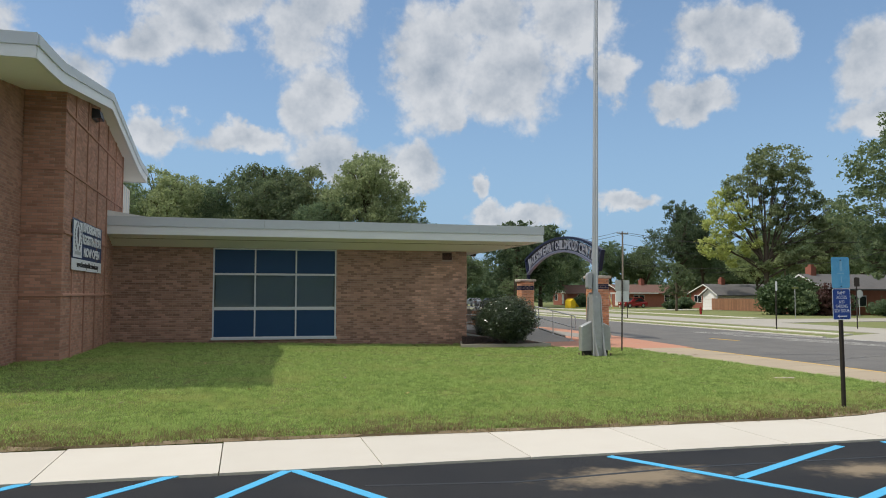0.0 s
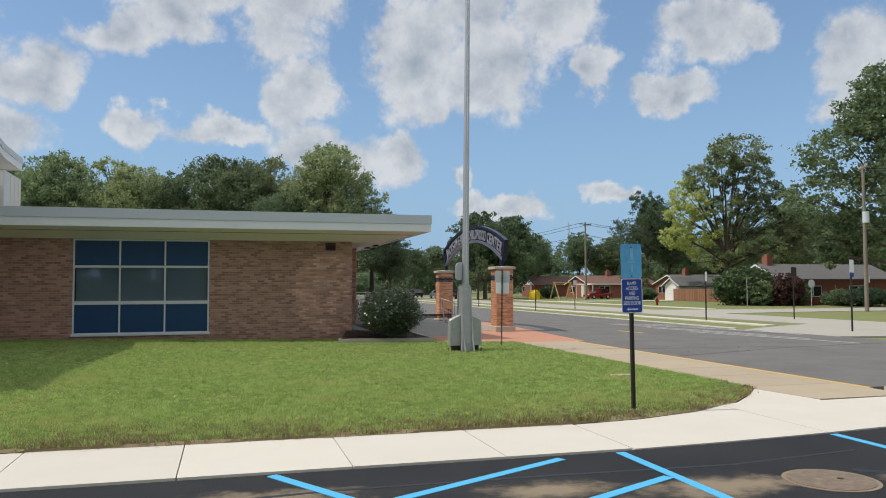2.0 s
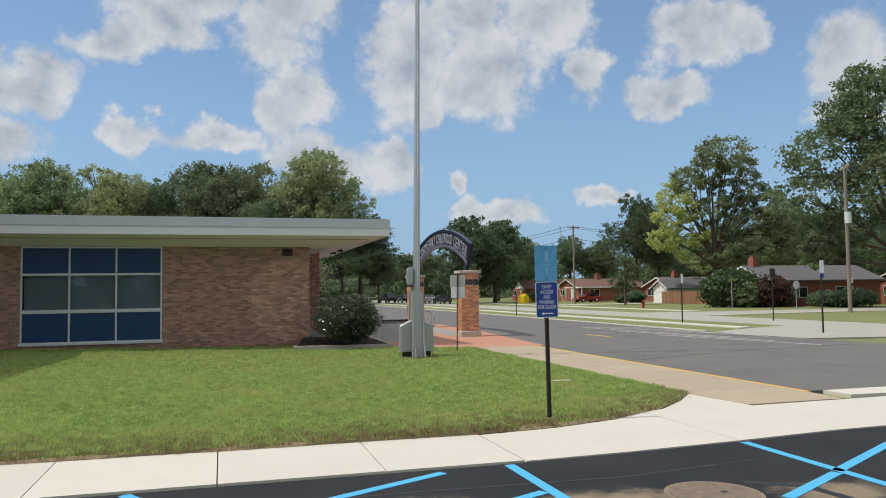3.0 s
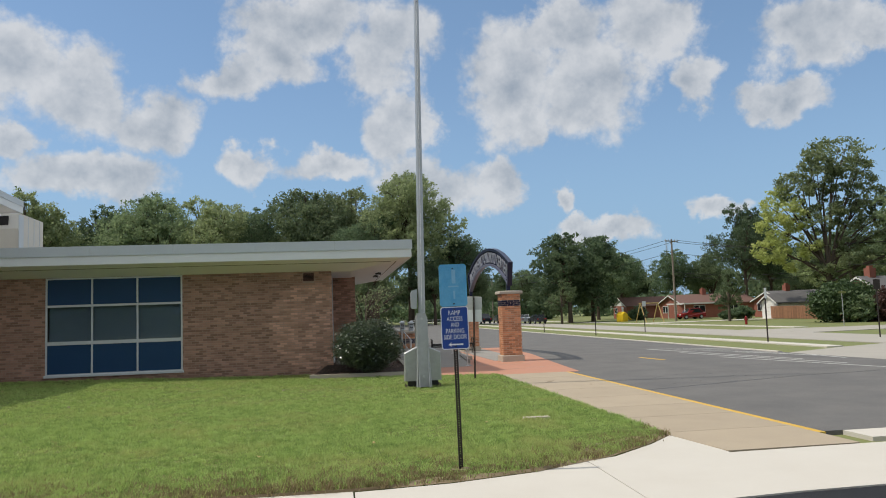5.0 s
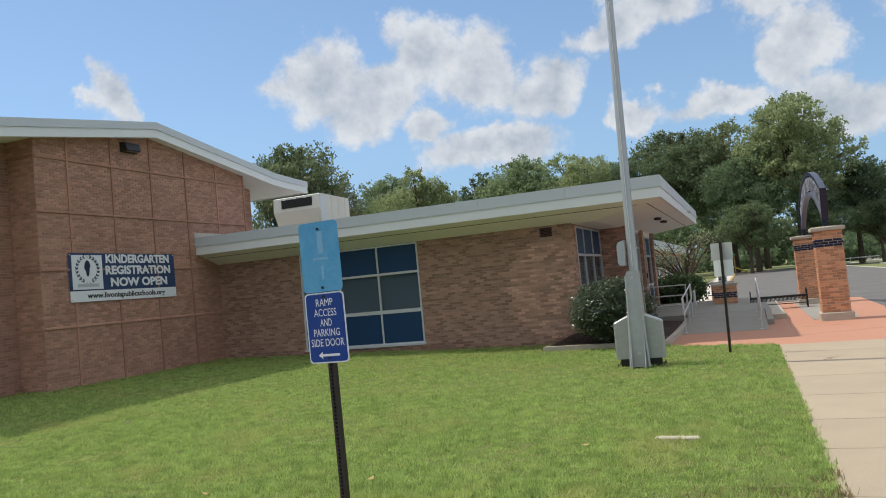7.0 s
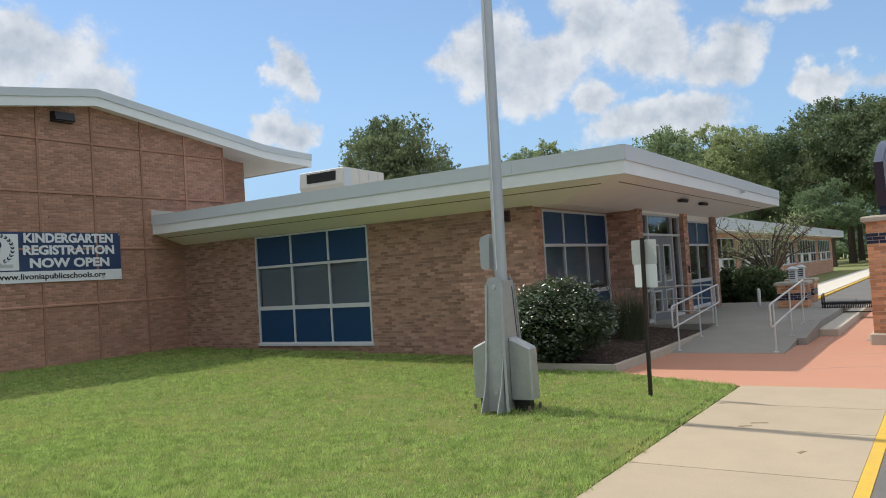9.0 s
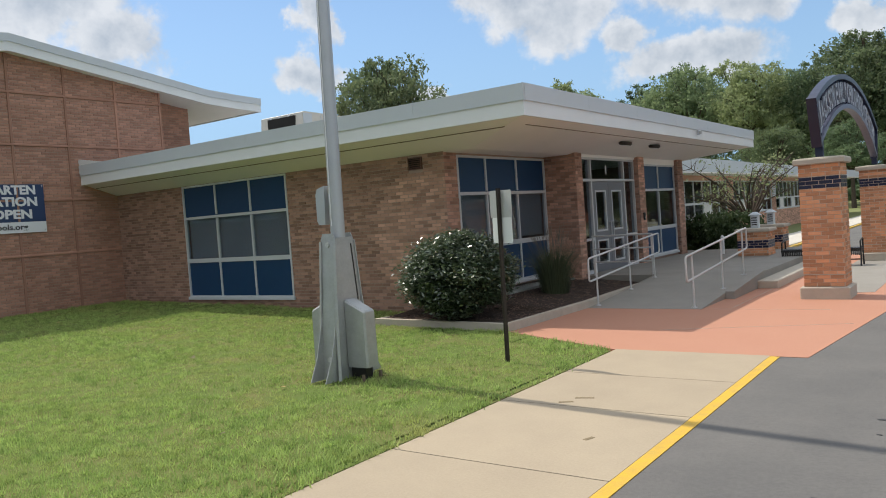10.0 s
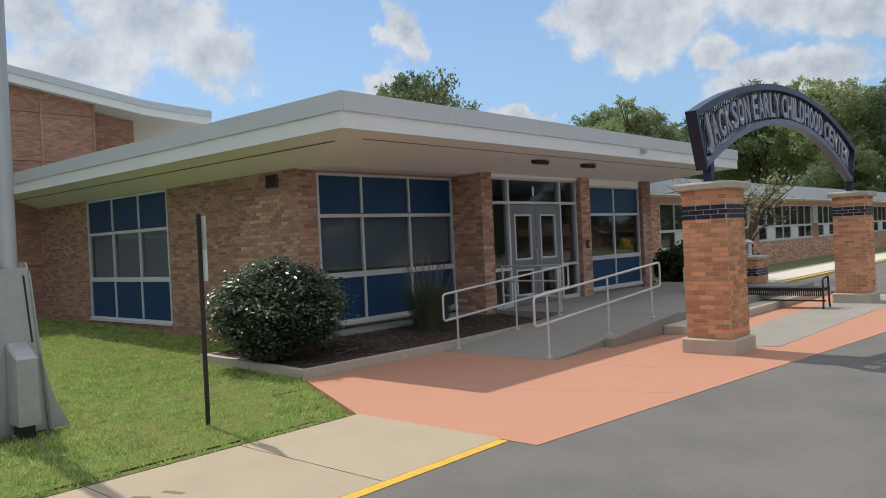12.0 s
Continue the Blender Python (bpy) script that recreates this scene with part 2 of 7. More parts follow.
def glass_material(name, tint, clear=0.75):
    """A tinted pane: clear straight on, mirroring at a slant."""
    m = bpy.data.materials.new(name)
    m.use_nodes = True
    t = m.node_tree
    t.nodes.clear()
    out = t.nodes.new("ShaderNodeOutputMaterial")
    tr = t.nodes.new("ShaderNodeBsdfTransparent")
    tr.inputs[0].default_value = (*tint, 1)
    gl = t.nodes.new("ShaderNodeBsdfGlossy")
    gl.inputs["Roughness"].default_value = 0.02
    lw = t.nodes.new("ShaderNodeLayerWeight")
    lw.inputs["Blend"].default_value = 0.5
    pw = t.nodes.new("ShaderNodeMath")
    pw.operation = "POWER"
    pw.inputs[1].default_value = 4.0
    t.links.new(lw.outputs["Facing"], pw.inputs[0])
    amount = t.nodes.new("ShaderNodeMath")
    amount.operation = "MULTIPLY_ADD"
    amount.inputs[1].default_value, amount.inputs[2].default_value = 0.55, 0.05
    t.links.new(pw.outputs[0], amount.inputs[0])
    mx = t.nodes.new("ShaderNodeMixShader")
    t.links.new(amount.outputs[0], mx.inputs[0]), t.links.new(tr.outputs[0], mx.inputs[1]), t.links.new(gl.outputs[0], mx.inputs[2])
    t.links.new(mx.outputs[0], out.inputs[0])
    return m


MAT = {
    "brick": material("brick", (0.50, 0.30, 0.22), 0.85, vary=0.3, scale=2.5, fine=70, bump=0.3, per_piece=0.70, per_island=0.66, spec=0.2, tint=(0.38, 0.22, 0.155)),
    "gym_brick": material("gym_brick", (0.45, 0.25, 0.18), 0.85, vary=0.35, scale=1.5, fine=70, bump=0.3, per_piece=0.45, per_island=0.42, spec=0.2, tint=(0.33, 0.17, 0.12)),
    "orange_brick": material("orange_brick", (0.58, 0.275, 0.145), 0.85, vary=0.3, scale=8, fine=90, bump=0.3, per_piece=0.6, per_island=0.5, spec=0.2, tint=(0.62, 0.36, 0.23)),
    "navy_brick": material("navy_brick", (0.012, 0.014, 0.045), 0.3, vary=0.3, per_piece=0.3, per_island=0.3),
    "mortar": material("mortar", (0.40, 0.29, 0.23), 0.95, vary=0.3, scale=5, bump=0.3),
    "pale_mortar": material("pale_mortar", (0.62, 0.47, 0.36), 0.95, vary=0.2, scale=5, bump=0.3),
    "concrete": material("concrete", (0.60, 0.56, 0.49), 0.9, vary=0.18, scale=1.3, fine=90, bump=0.25, per_piece=0.08, tint=(0.52, 0.47, 0.40)),
    "tan_concrete": material("tan_concrete", (0.405, 0.33, 0.235), 0.9, vary=0.28, scale=1.6, fine=50, bump=0.25, bump_scale=90, per_piece=0.06, tint=(0.34, 0.275, 0.20)),
    "grey_concrete": material("grey_concrete", (0.30, 0.278, 0.245), 0.9, vary=0.3, scale=1.5, fine=60, bump=0.25, tint=(0.235, 0.218, 0.19)),
    "pink_concrete": material("pink_concrete", (0.475, 0.232, 0.150), 0.85, vary=0.22, scale=1.2, fine=40, bump=0.2, bump_scale=80, tint=(0.44, 0.20, 0.128)),
    "stone": material("stone", (0.50, 0.44, 0.36), 0.9, vary=0.25, scale=6, fine=120, bump=0.3),
    "white_metal": material("white_metal", (0.80, 0.82, 0.82), 0.45, vary=0.08, scale=1.5, bump=0.02),
    "fascia": material("fascia", (0.585, 0.625, 0.655), 0.5, vary=0.12, scale=0.8, bump=0.02, tint=(0.49, 0.53, 0.56)),
    "soffit": material("soffit", (0.93, 0.91, 0.88), 0.8, vary=0.08, scale=1.0, bump=0.05),
    "frame": material("frame", (0.60, 0.62, 0.63), 0.4, vary=0.08, bump=0.01),
    "blue_panel": material("blue_panel", (0.010, 0.052, 0.128), 0.45, vary=0.14, scale=2, bump=0.01, spec=0.35),
    "galvanised": material("galvanised", (0.46, 0.47, 0.47), 0.5, metal=0.55, vary=0.25, scale=7, fine=40, bump=0.05, tint=(0.33, 0.33, 0.32)),
    "pole_paint": material("pole_paint", (0.50, 0.52, 0.54), 0.4, metal=0.5, vary=0.15, scale=3, bump=0.02),
    "rail": material("rail", (0.62, 0.62, 0.61), 0.45, metal=0.3, vary=0.1, bump=0.02),
    "black_metal": material("black_metal", (0.015, 0.014, 0.014), 0.45, vary=0.2, bump=0.03),
    "dark_post": material("dark_post", (0.035, 0.027, 0.022), 0.6, metal=0.3, vary=0.4, scale=9, bump=0.05),
    "navy_steel": material("navy_steel", (0.012, 0.017, 0.05), 0.35, vary=0.2, bump=0.02),
    "play_green": material("play_green", (0.03, 0.17, 0.07), 0.5, vary=0.15, bump=0.0),
    "plume": leaf_material("plume", (0.22, 0.19, 0.14), (0.40, 0.35, 0.28)),
    "chip": material("chip", (0.15, 0.095, 0.07), 0.95, vary=0.4, scale=20, fine=90, bump=0.3, per_island=1.2),
    "letter_grey": material("letter_grey", (0.36, 0.37, 0.42), 0.4, metal=0.3, vary=0.1, bump=0.01),
    # navy rim coloured paler to imitate light reflected on its underside
    "lit_rim": material("lit_rim", (0.17, 0.18, 0.25), 0.35, metal=0.2, vary=0.15, bump=0.01),
    "silver": material("silver", (0.55, 0.56, 0.58), 0.35, metal=0.4, vary=0.1, bump=0.01),
    "sign_blue": material("sign_blue", (0.018, 0.06, 0.27), 0.35, vary=0.12, scale=4, bump=0.0),
    "faded_blue": material("faded_blue", (0.09, 0.36, 0.60), 0.45, vary=0.3, scale=9, bump=0.0, tint=(0.2, 0.5, 0.68)),
    "pale_blue": material("pale_blue", (0.24, 0.50, 0.68), 0.5, vary=0.3, scale=20, bump=0.0),
    "sign_white": material("sign_white", (0.78, 0.79, 0.80), 0.45, vary=0.05, bump=0.0),
    "sign_back": material("sign_back", (0.55, 0.56, 0.55), 0.5, metal=0.3, vary=0.2, scale=8, bump=0.0),
    "asphalt_new": material("asphalt_new", (0.020, 0.021, 0.024), 0.8, vary=0.35, scale=0.9, fine=160, bump=0.5, distance=0.006, tint=(0.036, 0.035, 0.035), spec=0.2),
    "asphalt_old": material("asphalt_old", (0.155, 0.147, 0.137), 0.9, vary=0.5, scale=0.8, fine=40, bump=0.6, bump_scale=120, distance=0.006, tint=(0.112, 0.108, 0.104)),
    "road": material("road", (0.40, 0.37, 0.32), 0.9, vary=0.2, scale=0.4, fine=60, bump=0.2),
    "blue_line": material("blue_line", (0.075, 0.43, 0.72), 0.6, vary=0.12, scale=12, fine=120, bump=0.2),
    "yellow_line": material("yellow_line", (0.70, 0.42, 0.03), 0.6, vary=0.45, scale=7, fine=90, bump=0.2, tint=(0.5, 0.33, 0.08)),
    "white_line": material("white_line", (0.5, 0.49, 0.46), 0.7, vary=0.3, scale=8, fine=90, bump=0.1),
    "soil": material("soil", (0.25, 0.19, 0.115), 0.95, vary=0.5, scale=4, fine=60, bump=0.6, tint=(0.15, 0.12, 0.06)),
    "mulch": material("mulch", (0.05, 0.032, 0.022), 0.95, vary=0.6, scale=20, fine=90, bump=0.8, per_island=0.8),
    "lawn": material("lawn", (0.125, 0.17, 0.045), 0.95, vary=0.5, scale=1.3, fine=30, bump=0.6, tint=(0.19, 0.17, 0.07), distance=0.02, spec=0.1),
    "far_grass": material("far_grass", (0.165, 0.19, 0.065), 0.9, vary=0.4, scale=0.25, fine=9, bump=0.6, tint=(0.22, 0.215, 0.07), distance=0.02),
    "blade": leaf_material("blade", (0.165, 0.255, 0.065), (0.515, 0.645, 0.21), rough=0.6, spec=0.25, scale=7.0, contrast=1.8, through_light=0.45, dry=(0.49, 0.48, 0.185)),
    "dead_blade": leaf_material("dead_blade", (0.20, 0.155, 0.07), (0.42, 0.34, 0.19), rough=0.8, spec=0.1, scale=2.0),
    "bark": material("bark", (0.10, 0.075, 0.055), 0.95, vary=0.5, scale=6, fine=40, bump=0.6),
    "wood_pole": material("wood_pole", (0.25, 0.21, 0.17), 0.9, vary=0.4, scale=6, bump=0.3),
    "fence_wood": material("fence_wood", (0.30, 0.15, 0.085), 0.85, vary=0.4, scale=3, bump=0.2, per_piece=0.4, per_island=0.4),
    "house_brick": material("house_brick", (0.30, 0.11, 0.075), 0.9, vary=0.35, scale=3, fine=25, bump=0.2),
    "shingle_red": material("shingle_red", (0.17, 0.095, 0.075), 0.95, vary=0.3, scale=2, fine=14, bump=0.3),
    "shingle_grey": material("shingle_grey", (0.13, 0.125, 0.125), 0.95, vary=0.3, scale=2, fine=14, bump=0.3),
    "white_paint": material("white_paint", (0.76, 0.75, 0.72), 0.6, vary=0.08, bump=0.02),
    "red_paint": material("red_paint", (0.28, 0.015, 0.02), 0.25, vary=0.1, bump=0.0),
    "car_white": material("car_white", (0.65, 0.66, 0.67), 0.25, vary=0.05, bump=0.0),
    "car_dark": material("car_dark", (0.03, 0.035, 0.045), 0.25, vary=0.1, bump=0.0),
    "rubber": material("rubber", (0.02, 0.02, 0.02), 0.8, vary=0.2, bump=0.1),
    "yellow_plastic": material("yellow_plastic", (0.75, 0.50, 0.02), 0.4, vary=0.1, bump=0.0),
    "swing_wood": material("swing_wood", (0.5, 0.36, 0.14), 0.8, vary=0.3, bump=0.1),
    "cream": material("cream", (0.66, 0.63, 0.56), 0.6, vary=0.12, scale=2, bump=0.03, tint=(0.55, 0.51, 0.44)),
    "door_paint": material("door_paint", (0.20, 0.205, 0.22), 0.45, vary=0.1, bump=0.02),
    "inside": material("inside", (0.30, 0.31, 0.28), 0.9, vary=0.2, bump=0.05),
    "blind": material("blind", (0.31, 0.36, 0.375), 0.8, vary=0.15, scale=4, bump=0.05),
    # near-black that puts the shade inside holes and slots into the colour
    "dark_hole": material("dark_hole", (0.02, 0.018, 0.017), 0.9, vary=0.3, bump=0.1),
    "roofing": material("roofing", (0.35, 0.35, 0.34), 0.9, vary=0.2, bump=0.1),
    "iron": material("iron", (0.17, 0.13, 0.095), 0.8, metal=0.2, vary=0.5, scale=12, bump=0.4, tint=(0.26, 0.2, 0.14)),
    "sand_stain": material("sand_stain", (0.26, 0.20, 0.135), 0.95, vary=0.5, scale=4, fine=120, bump=0.4),
    "tar": material("tar", (0.012, 0.012, 0.013), 0.5, vary=0.2, bump=0.1),
    "orange_red": material("orange_red", (0.45, 0.03, 0.02), 0.5, vary=0.1, bump=0.0),
    "glass": glass_material("glass", (0.74, 0.78, 0.82)),
    "car_glass": material("car_glass", (0.02, 0.025, 0.03), 0.08, vary=0.05, bump=0.0),
    # far leaf colours greyed and lightened, so distance haze sits in the colour
    "leaf": leaf_material("leaf", (0.105, 0.16, 0.09), (0.28, 0.345, 0.17), through_light=0.55),
    "leaf_dark": leaf_material("leaf_dark", (0.085, 0.14, 0.08), (0.22, 0.29, 0.15), through_light=0.55),
    "leaf_yellow": leaf_material("leaf_yellow", (0.29, 0.34, 0.10), (0.52, 0.54, 0.20), through_light=0.55),
    "leaf_light": leaf_material("leaf_light", (0.18, 0.235, 0.115), (0.41, 0.465, 0.23), through_light=0.55),
    "leaf_red": leaf_material("leaf_red", (0.06, 0.035, 0.03), (0.13, 0.06, 0.05)),
    "vent_brown": material("vent_brown", (0.13, 0.06, 0.045), 0.6, vary=0.3, scale=12, bump=0.05),
    "leaf_glossy": leaf_material("leaf_glossy", (0.02, 0.048, 0.018), (0.16, 0.21, 0.11), rough=0.33, spec=1.0, coat=1.0, scale=1.6, contrast=1.2),
    "needle": leaf_material("needle", (0.028, 0.055, 0.024), (0.095, 0.14, 0.055)),
    "dry_grass": leaf_material("dry_grass", (0.06, 0.085, 0.045), (0.20, 0.23, 0.13)),
}


# ---- building blocks ----
class Shape:
    """Collects vertices and faces for one mesh."""

    def __init__(self):
        self.v, self.f = [], []

    def add(self, verts, faces):
        k = len(self.v)
        self.v += [tuple(p) for p in verts]
        self.f += [tuple(k + i for i in q) for q in faces]
        return self

    def box(self, x0, y0, z0, x1, y1, z1):
        v = [(x, y, z) for z in (z0, z1) for y in (y0, y1) for x in (x0, x1)]
        return self.add(v, [(0, 2, 3, 1), (4, 5, 7, 6), (0, 1, 5, 4), (1, 3, 7, 5), (3, 2, 6, 7), (2, 0, 4, 6)])

    def bbox(self, x0, y0, z0, x1, y1, z1, b=0.01):
        """A box with chamfered upright and upper edges."""
        ring = lambda d, z: [(x0 + d + b, y0 + d, z), (x1 - d - b, y0 + d, z), (x1 - d, y0 + d + b, z), (x1 - d, y1 - d - b, z), (x1 - d - b, y1 - d, z), (x0 + d + b, y1 - d, z), (x0 + d, y1 - d - b, z), (x0 + d, y0 + d + b, z)]
        return self.loft([ring(0, z0), ring(0, z1 - b), ring(b, z1)])

    def loft(self, rings, cap=True):
        n = len(rings[0])
        k = len(self.v)
        for r in rings:
            self.v += [tuple(p) for p in r]
        for j in range(len(rings) - 1):
            for i in range(n):
                a, b = k + j * n + i, k + j * n + (i + 1) % n
                self.f.append((a, b, b + n, a + n))
        if cap:
            self.f.append(tuple(k + i for i in reversed(range(n))))
            self.f.append(tuple(k + (len(rings) - 1) * n + i for i in range(n)))
        return self

    def prism(self, outline, z0, z1):
        """An upright prism over an anticlockwise outline; z1 may be a function of x, y."""
        top = [(x, y, z1(x, y) if callable(z1) else z1) for x, y in outline]
        return self.loft([[(x, y, z0) for x, y in outline], top])

    def tube(self, path, r, n=8, cap=True):
        """A round bar along a path; r: one radius or one for each point."""
        path = [Vector(p) for p in path]
        rs = r if isinstance(r, (list, tuple)) else [r] * len(path)
        rings, side = [], None
        for i, p in enumerate(path):
            way = (path[min(i + 1, len(path) - 1)] - path[max(i - 1, 0)]).normalized()
            if side is None:
                side = way.cross(Vector((0, 0, 1)) if abs(way.z) < 0.9 else Vector((1, 0, 0))).normalized()
            side = (side - way * side.dot(way)).normalized()
            up = way.cross(side)
            rings.append([p + rs[i] * (side * math.cos(2 * math.pi * k / n) + up * math.sin(2 * math.pi * k / n)) for k in range(n)])
        return self.loft(rings, cap)

    def rect_tube(self, path, w, h):
        path = [Vector(p) for p in path]
        rings = []
        for i, p in enumerate(path):
            way = (path[min(i + 1, len(path) - 1)] - path[max(i - 1, 0)]).normalized()
            side = way.cross(Vector((0, 0, 1))).normalized()
            up = side.cross(way)
            rings.append([p + side * a * w / 2 + up * b * h / 2 for a, b in ((-1, -1), (1, -1), (1, 1), (-1, 1))])
        return self.loft(rings)

    def mesh(self, name):
        me = bpy.data.meshes.new(name)
        me.from_pydata(self.v, [], self.f)
        me.update()
        return me


def obj(name, shape, mat, parent=None, label="", smooth=False, **tags):
    me = shape.mesh(name) if isinstance(shape, Shape) else shape
    if mat is not None and not me.materials:
        me.materials.append(MAT[mat] if isinstance(mat, str) else mat)
    if smooth:
        me.polygons.foreach_set("use_smooth", [True] * len(me.polygons))
        me.set_sharp_from_angle(angle=radians(40))
    ob = new(name, me)
    if parent is not None:
        ob.parent = parent
    if label or tags:
        tagged(ob, label, **tags)
    return ob


def part(name, shape, mat, parent, label="", smooth=False):
    return obj(name, shape, mat, parent, label, smooth)


def thing(name, m, label, category, group="", kind=""):
    ob = new(name)
    ob.empty_display_size = 0.2
    ob.matrix_basis = m
    return tagged(ob, label, category, group, kind)


def rail_bend(points, r=0.06, steps=5):
    """The points of a bar with its corners rounded."""
    pts = [Vector(p) for p in points]
    out = [pts[0]]
    for a, b, c in zip(pts, pts[1:], pts[2:]):
        u, w = (a - b).normalized(), (c - b).normalized()
        for k in range(steps + 1):
            t = k / steps
            out.append((1 - t) ** 2 * (b + u * r) + 2 * t * (1 - t) * b + t * t * (b + w * r))
    return out + [pts[-1]]


def text_mesh(body, size, depth=0.0, align="CENTER", width=None, heavy=0.0):
    cu = bpy.data.curves.new("text", "FONT")
    cu.body, cu.size, cu.extrude, cu.align_x, cu.align_y = body, size, depth, align, "CENTER"
    cu.resolution_u, cu.offset = 3, heavy
    ob = new("text", cu)
    deps = bpy.context.evaluated_depsgraph_get()
    me = bpy.data.meshes.new_from_object(ob.evaluated_get(deps))
    bpy.data.objects.remove(ob)
    bpy.data.curves.remove(cu)
    if width:
        xs = [v.co.x for v in me.vertices]
        k = width / (max(xs) - min(xs))
        mid = (max(xs) + min(xs)) / 2
        for v in me.vertices:
            v.co.x = (v.co.x - mid) * k
    return me


UPRIGHT = pose(0, 0, 0, 90, 0, 0)      # lays text made in x, y onto an upright face that looks to -y


def lettering(name, body, size, mat, parent, m, label="", depth=0.003, width=None, heavy=0.0):
    me = text_mesh(body, size, depth, width=width, heavy=heavy)
    me.transform(m @ UPRIGHT)
    return part(name, me, mat, parent, label)


BRICK_MESHES = {}


def brick_mesh(mat, l, h, d):
    key = (mat, round(l, 3), round(h, 3), round(d, 3))
    if key not in BRICK_MESHES:
        e = 0.004
        s = Shape()
        s.loft([[(0, 0, 0), (l, 0, 0), (l, 0, h), (0, 0, h)], [(0, -d + e, 0), (l, -d + e, 0), (l, -d + e, h), (0, -d + e, h)],
                [(e, -d, e), (l - e, -d, e), (l - e, -d, h - e), (e, -d, h - e)]][::-1])
        me = s.mesh("brick")
        me.materials.append(MAT[mat])
        BRICK_MESHES[key] = me
    return BRICK_MESHES[key]


def lay_bricks(parent, m, width, z0, z1, mat, holes=(), near=None, many=0, length=0.203, course=0.0677, joint=0.010, proud=0.008, top=None, rows=None, seed=1):
    """Bricks in running bond on a face that looks to -y in the frame m (x along it, z up). holes: (x0, z0, x1, z1). many: how many, nearest to
    the point near, become parts of their own; the rest are joined. top: the upper edge as a function of x."""
    rnd = random.Random(seed)
    laid = []
    k = 0
    z = z0
    while z + course * 0.6 < z1:
        h = min(course - joint, z1 - z)
        x = -(length + joint) * (0.5 if k % 2 else 0.0)
        while x < width:
            spans = [(max(x, 0.0), min(x + length, width))]
            for hx0, hz0, hx1, hz1 in holes:
                if z + h > hz0 + 0.01 and z < hz1 - 0.01:
                    spans = [s for a, b in spans for s in ((a, min(b, hx0)), (max(a, hx1), b)) if s[1] - s[0] > 0.02]
            for a, b in spans:
                if b - a > 0.025 and (top is None or z + h <= min(top(a), top(b)) + 0.03):
                    laid.append((a, z, b - a, h))
            x += length + joint
        z += course
        k += 1
    if near is not None:
        laid.sort(key=lambda q: (q[0] - near[0]) ** 2 + (q[1] - near[1]) ** 2)
    for a, z, l, h in laid[:many]:
        ob = new("brick", brick_mesh(mat, round(l, 2), h, proud))
        ob.parent = parent
        ob.matrix_basis = m @ pose(a, rnd.uniform(-0.0015, 0.0015), z)
    rest_of = laid[many:]
    if rest_of:
        s = Shape()
        e = 0.004
        for a, z, l, h in rest_of:
            d = proud + rnd.uniform(-0.002, 0.002)
            b, t = a + l, z + h
            s.add([m @ Vector(p) for p in ((a, 0, z), (b, 0, z), (b, 0, t), (a, 0, t), (a + e, -d, z + e), (b - e, -d, z + e), (b - e, -d, t - e), (a + e, -d, t - e))],
                  [(4, 5, 6, 7), (0, 1, 5, 4), (1, 2, 6, 5), (2, 3, 7, 6), (3, 0, 4, 7)])
        tagged(part("brickwork", s, mat, parent), kind="stuff")


def add_stains(mat, spots, color):
    """Washed-out sand on a surface: rounded, ragged patches (x, y, radius x, radius y) of another colour."""
    t = mat.node_tree
    p = t.nodes["Principled BSDF"]
    old = p.inputs["Base Color"].links[0].from_socket
    geo = t.nodes.new("ShaderNodeNewGeometry")
    rag = t.nodes.new("ShaderNodeTexNoise")
    rag.inputs["Scale"].default_value, rag.inputs["Detail"].default_value, rag.inputs["Roughness"].default_value = 3.5, 8.0, 0.7
    t.links.new(geo.outputs["Position"], rag.inputs["Vector"])
    total = None
    for x, y, rx, ry in spots:
        v = t.nodes.new("ShaderNodeVectorMath")
        v.operation = "MULTIPLY_ADD"
        v.inputs[1].default_value, v.inputs[2].default_value = (1 / rx, 1 / ry, 0), (-x / rx, -y / ry, 0)
        t.links.new(geo.outputs["Position"], v.inputs[0])
        l = t.nodes.new("ShaderNodeVectorMath")
        l.operation = "LENGTH"
        t.links.new(v.outputs[0], l.inputs[0])
        if total is None:
            total = l.outputs["Value"]
        else:
            k = t.nodes.new("ShaderNodeMath")
            k.operation = "MINIMUM"
            t.links.new(total, k.inputs[0]), t.links.new(l.outputs["Value"], k.inputs[1])
            total = k.outputs[0]
    a = t.nodes.new("ShaderNodeMath")
    a.operation = "MULTIPLY_ADD"
    a.inputs[1].default_value = -2.2
    t.links.new(rag.outputs["Fac"], a.inputs[0]), t.links.new(total, a.inputs[2])
    r = t.nodes.new("ShaderNodeMapRange")
    r.interpolation_type = "SMOOTHSTEP"
    r.inputs["From Min"].default_value, r.inputs["From Max"].default_value = 0.1, -0.9
    t.links.new(a.outputs[0], r.inputs["Value"])
    mx = t.nodes.new("ShaderNodeMix")
    mx.data_type = "RGBA"
    mx.inputs[7].default_value = (*color, 1)
    t.links.new(r.outputs[0], mx.inputs[0]), t.links.new(old, mx.inputs[6])
    t.links.new(mx.outputs[2], p.inputs["Base Color"])


add_stains(MAT["asphalt_new"], ((3.5, 6.2, 0.9, 0.4), (7.4, 5.6, 0.9, 0.35), (5.9, 5.9, 0.6, 0.3), (9.4, 5.2, 0.6, 0.4), (12.2, 5.5, 1.0, 0.5), (-3, 6.0, 0.8, 0.4)), (0.24, 0.19, 0.13))


# ---- ground ----
def gz(x):
    """The ground is level at the school and falls gently across the street."""
    return -0.05 - 0.025 * min(max(x - 22.0, 0.0), 18.0)


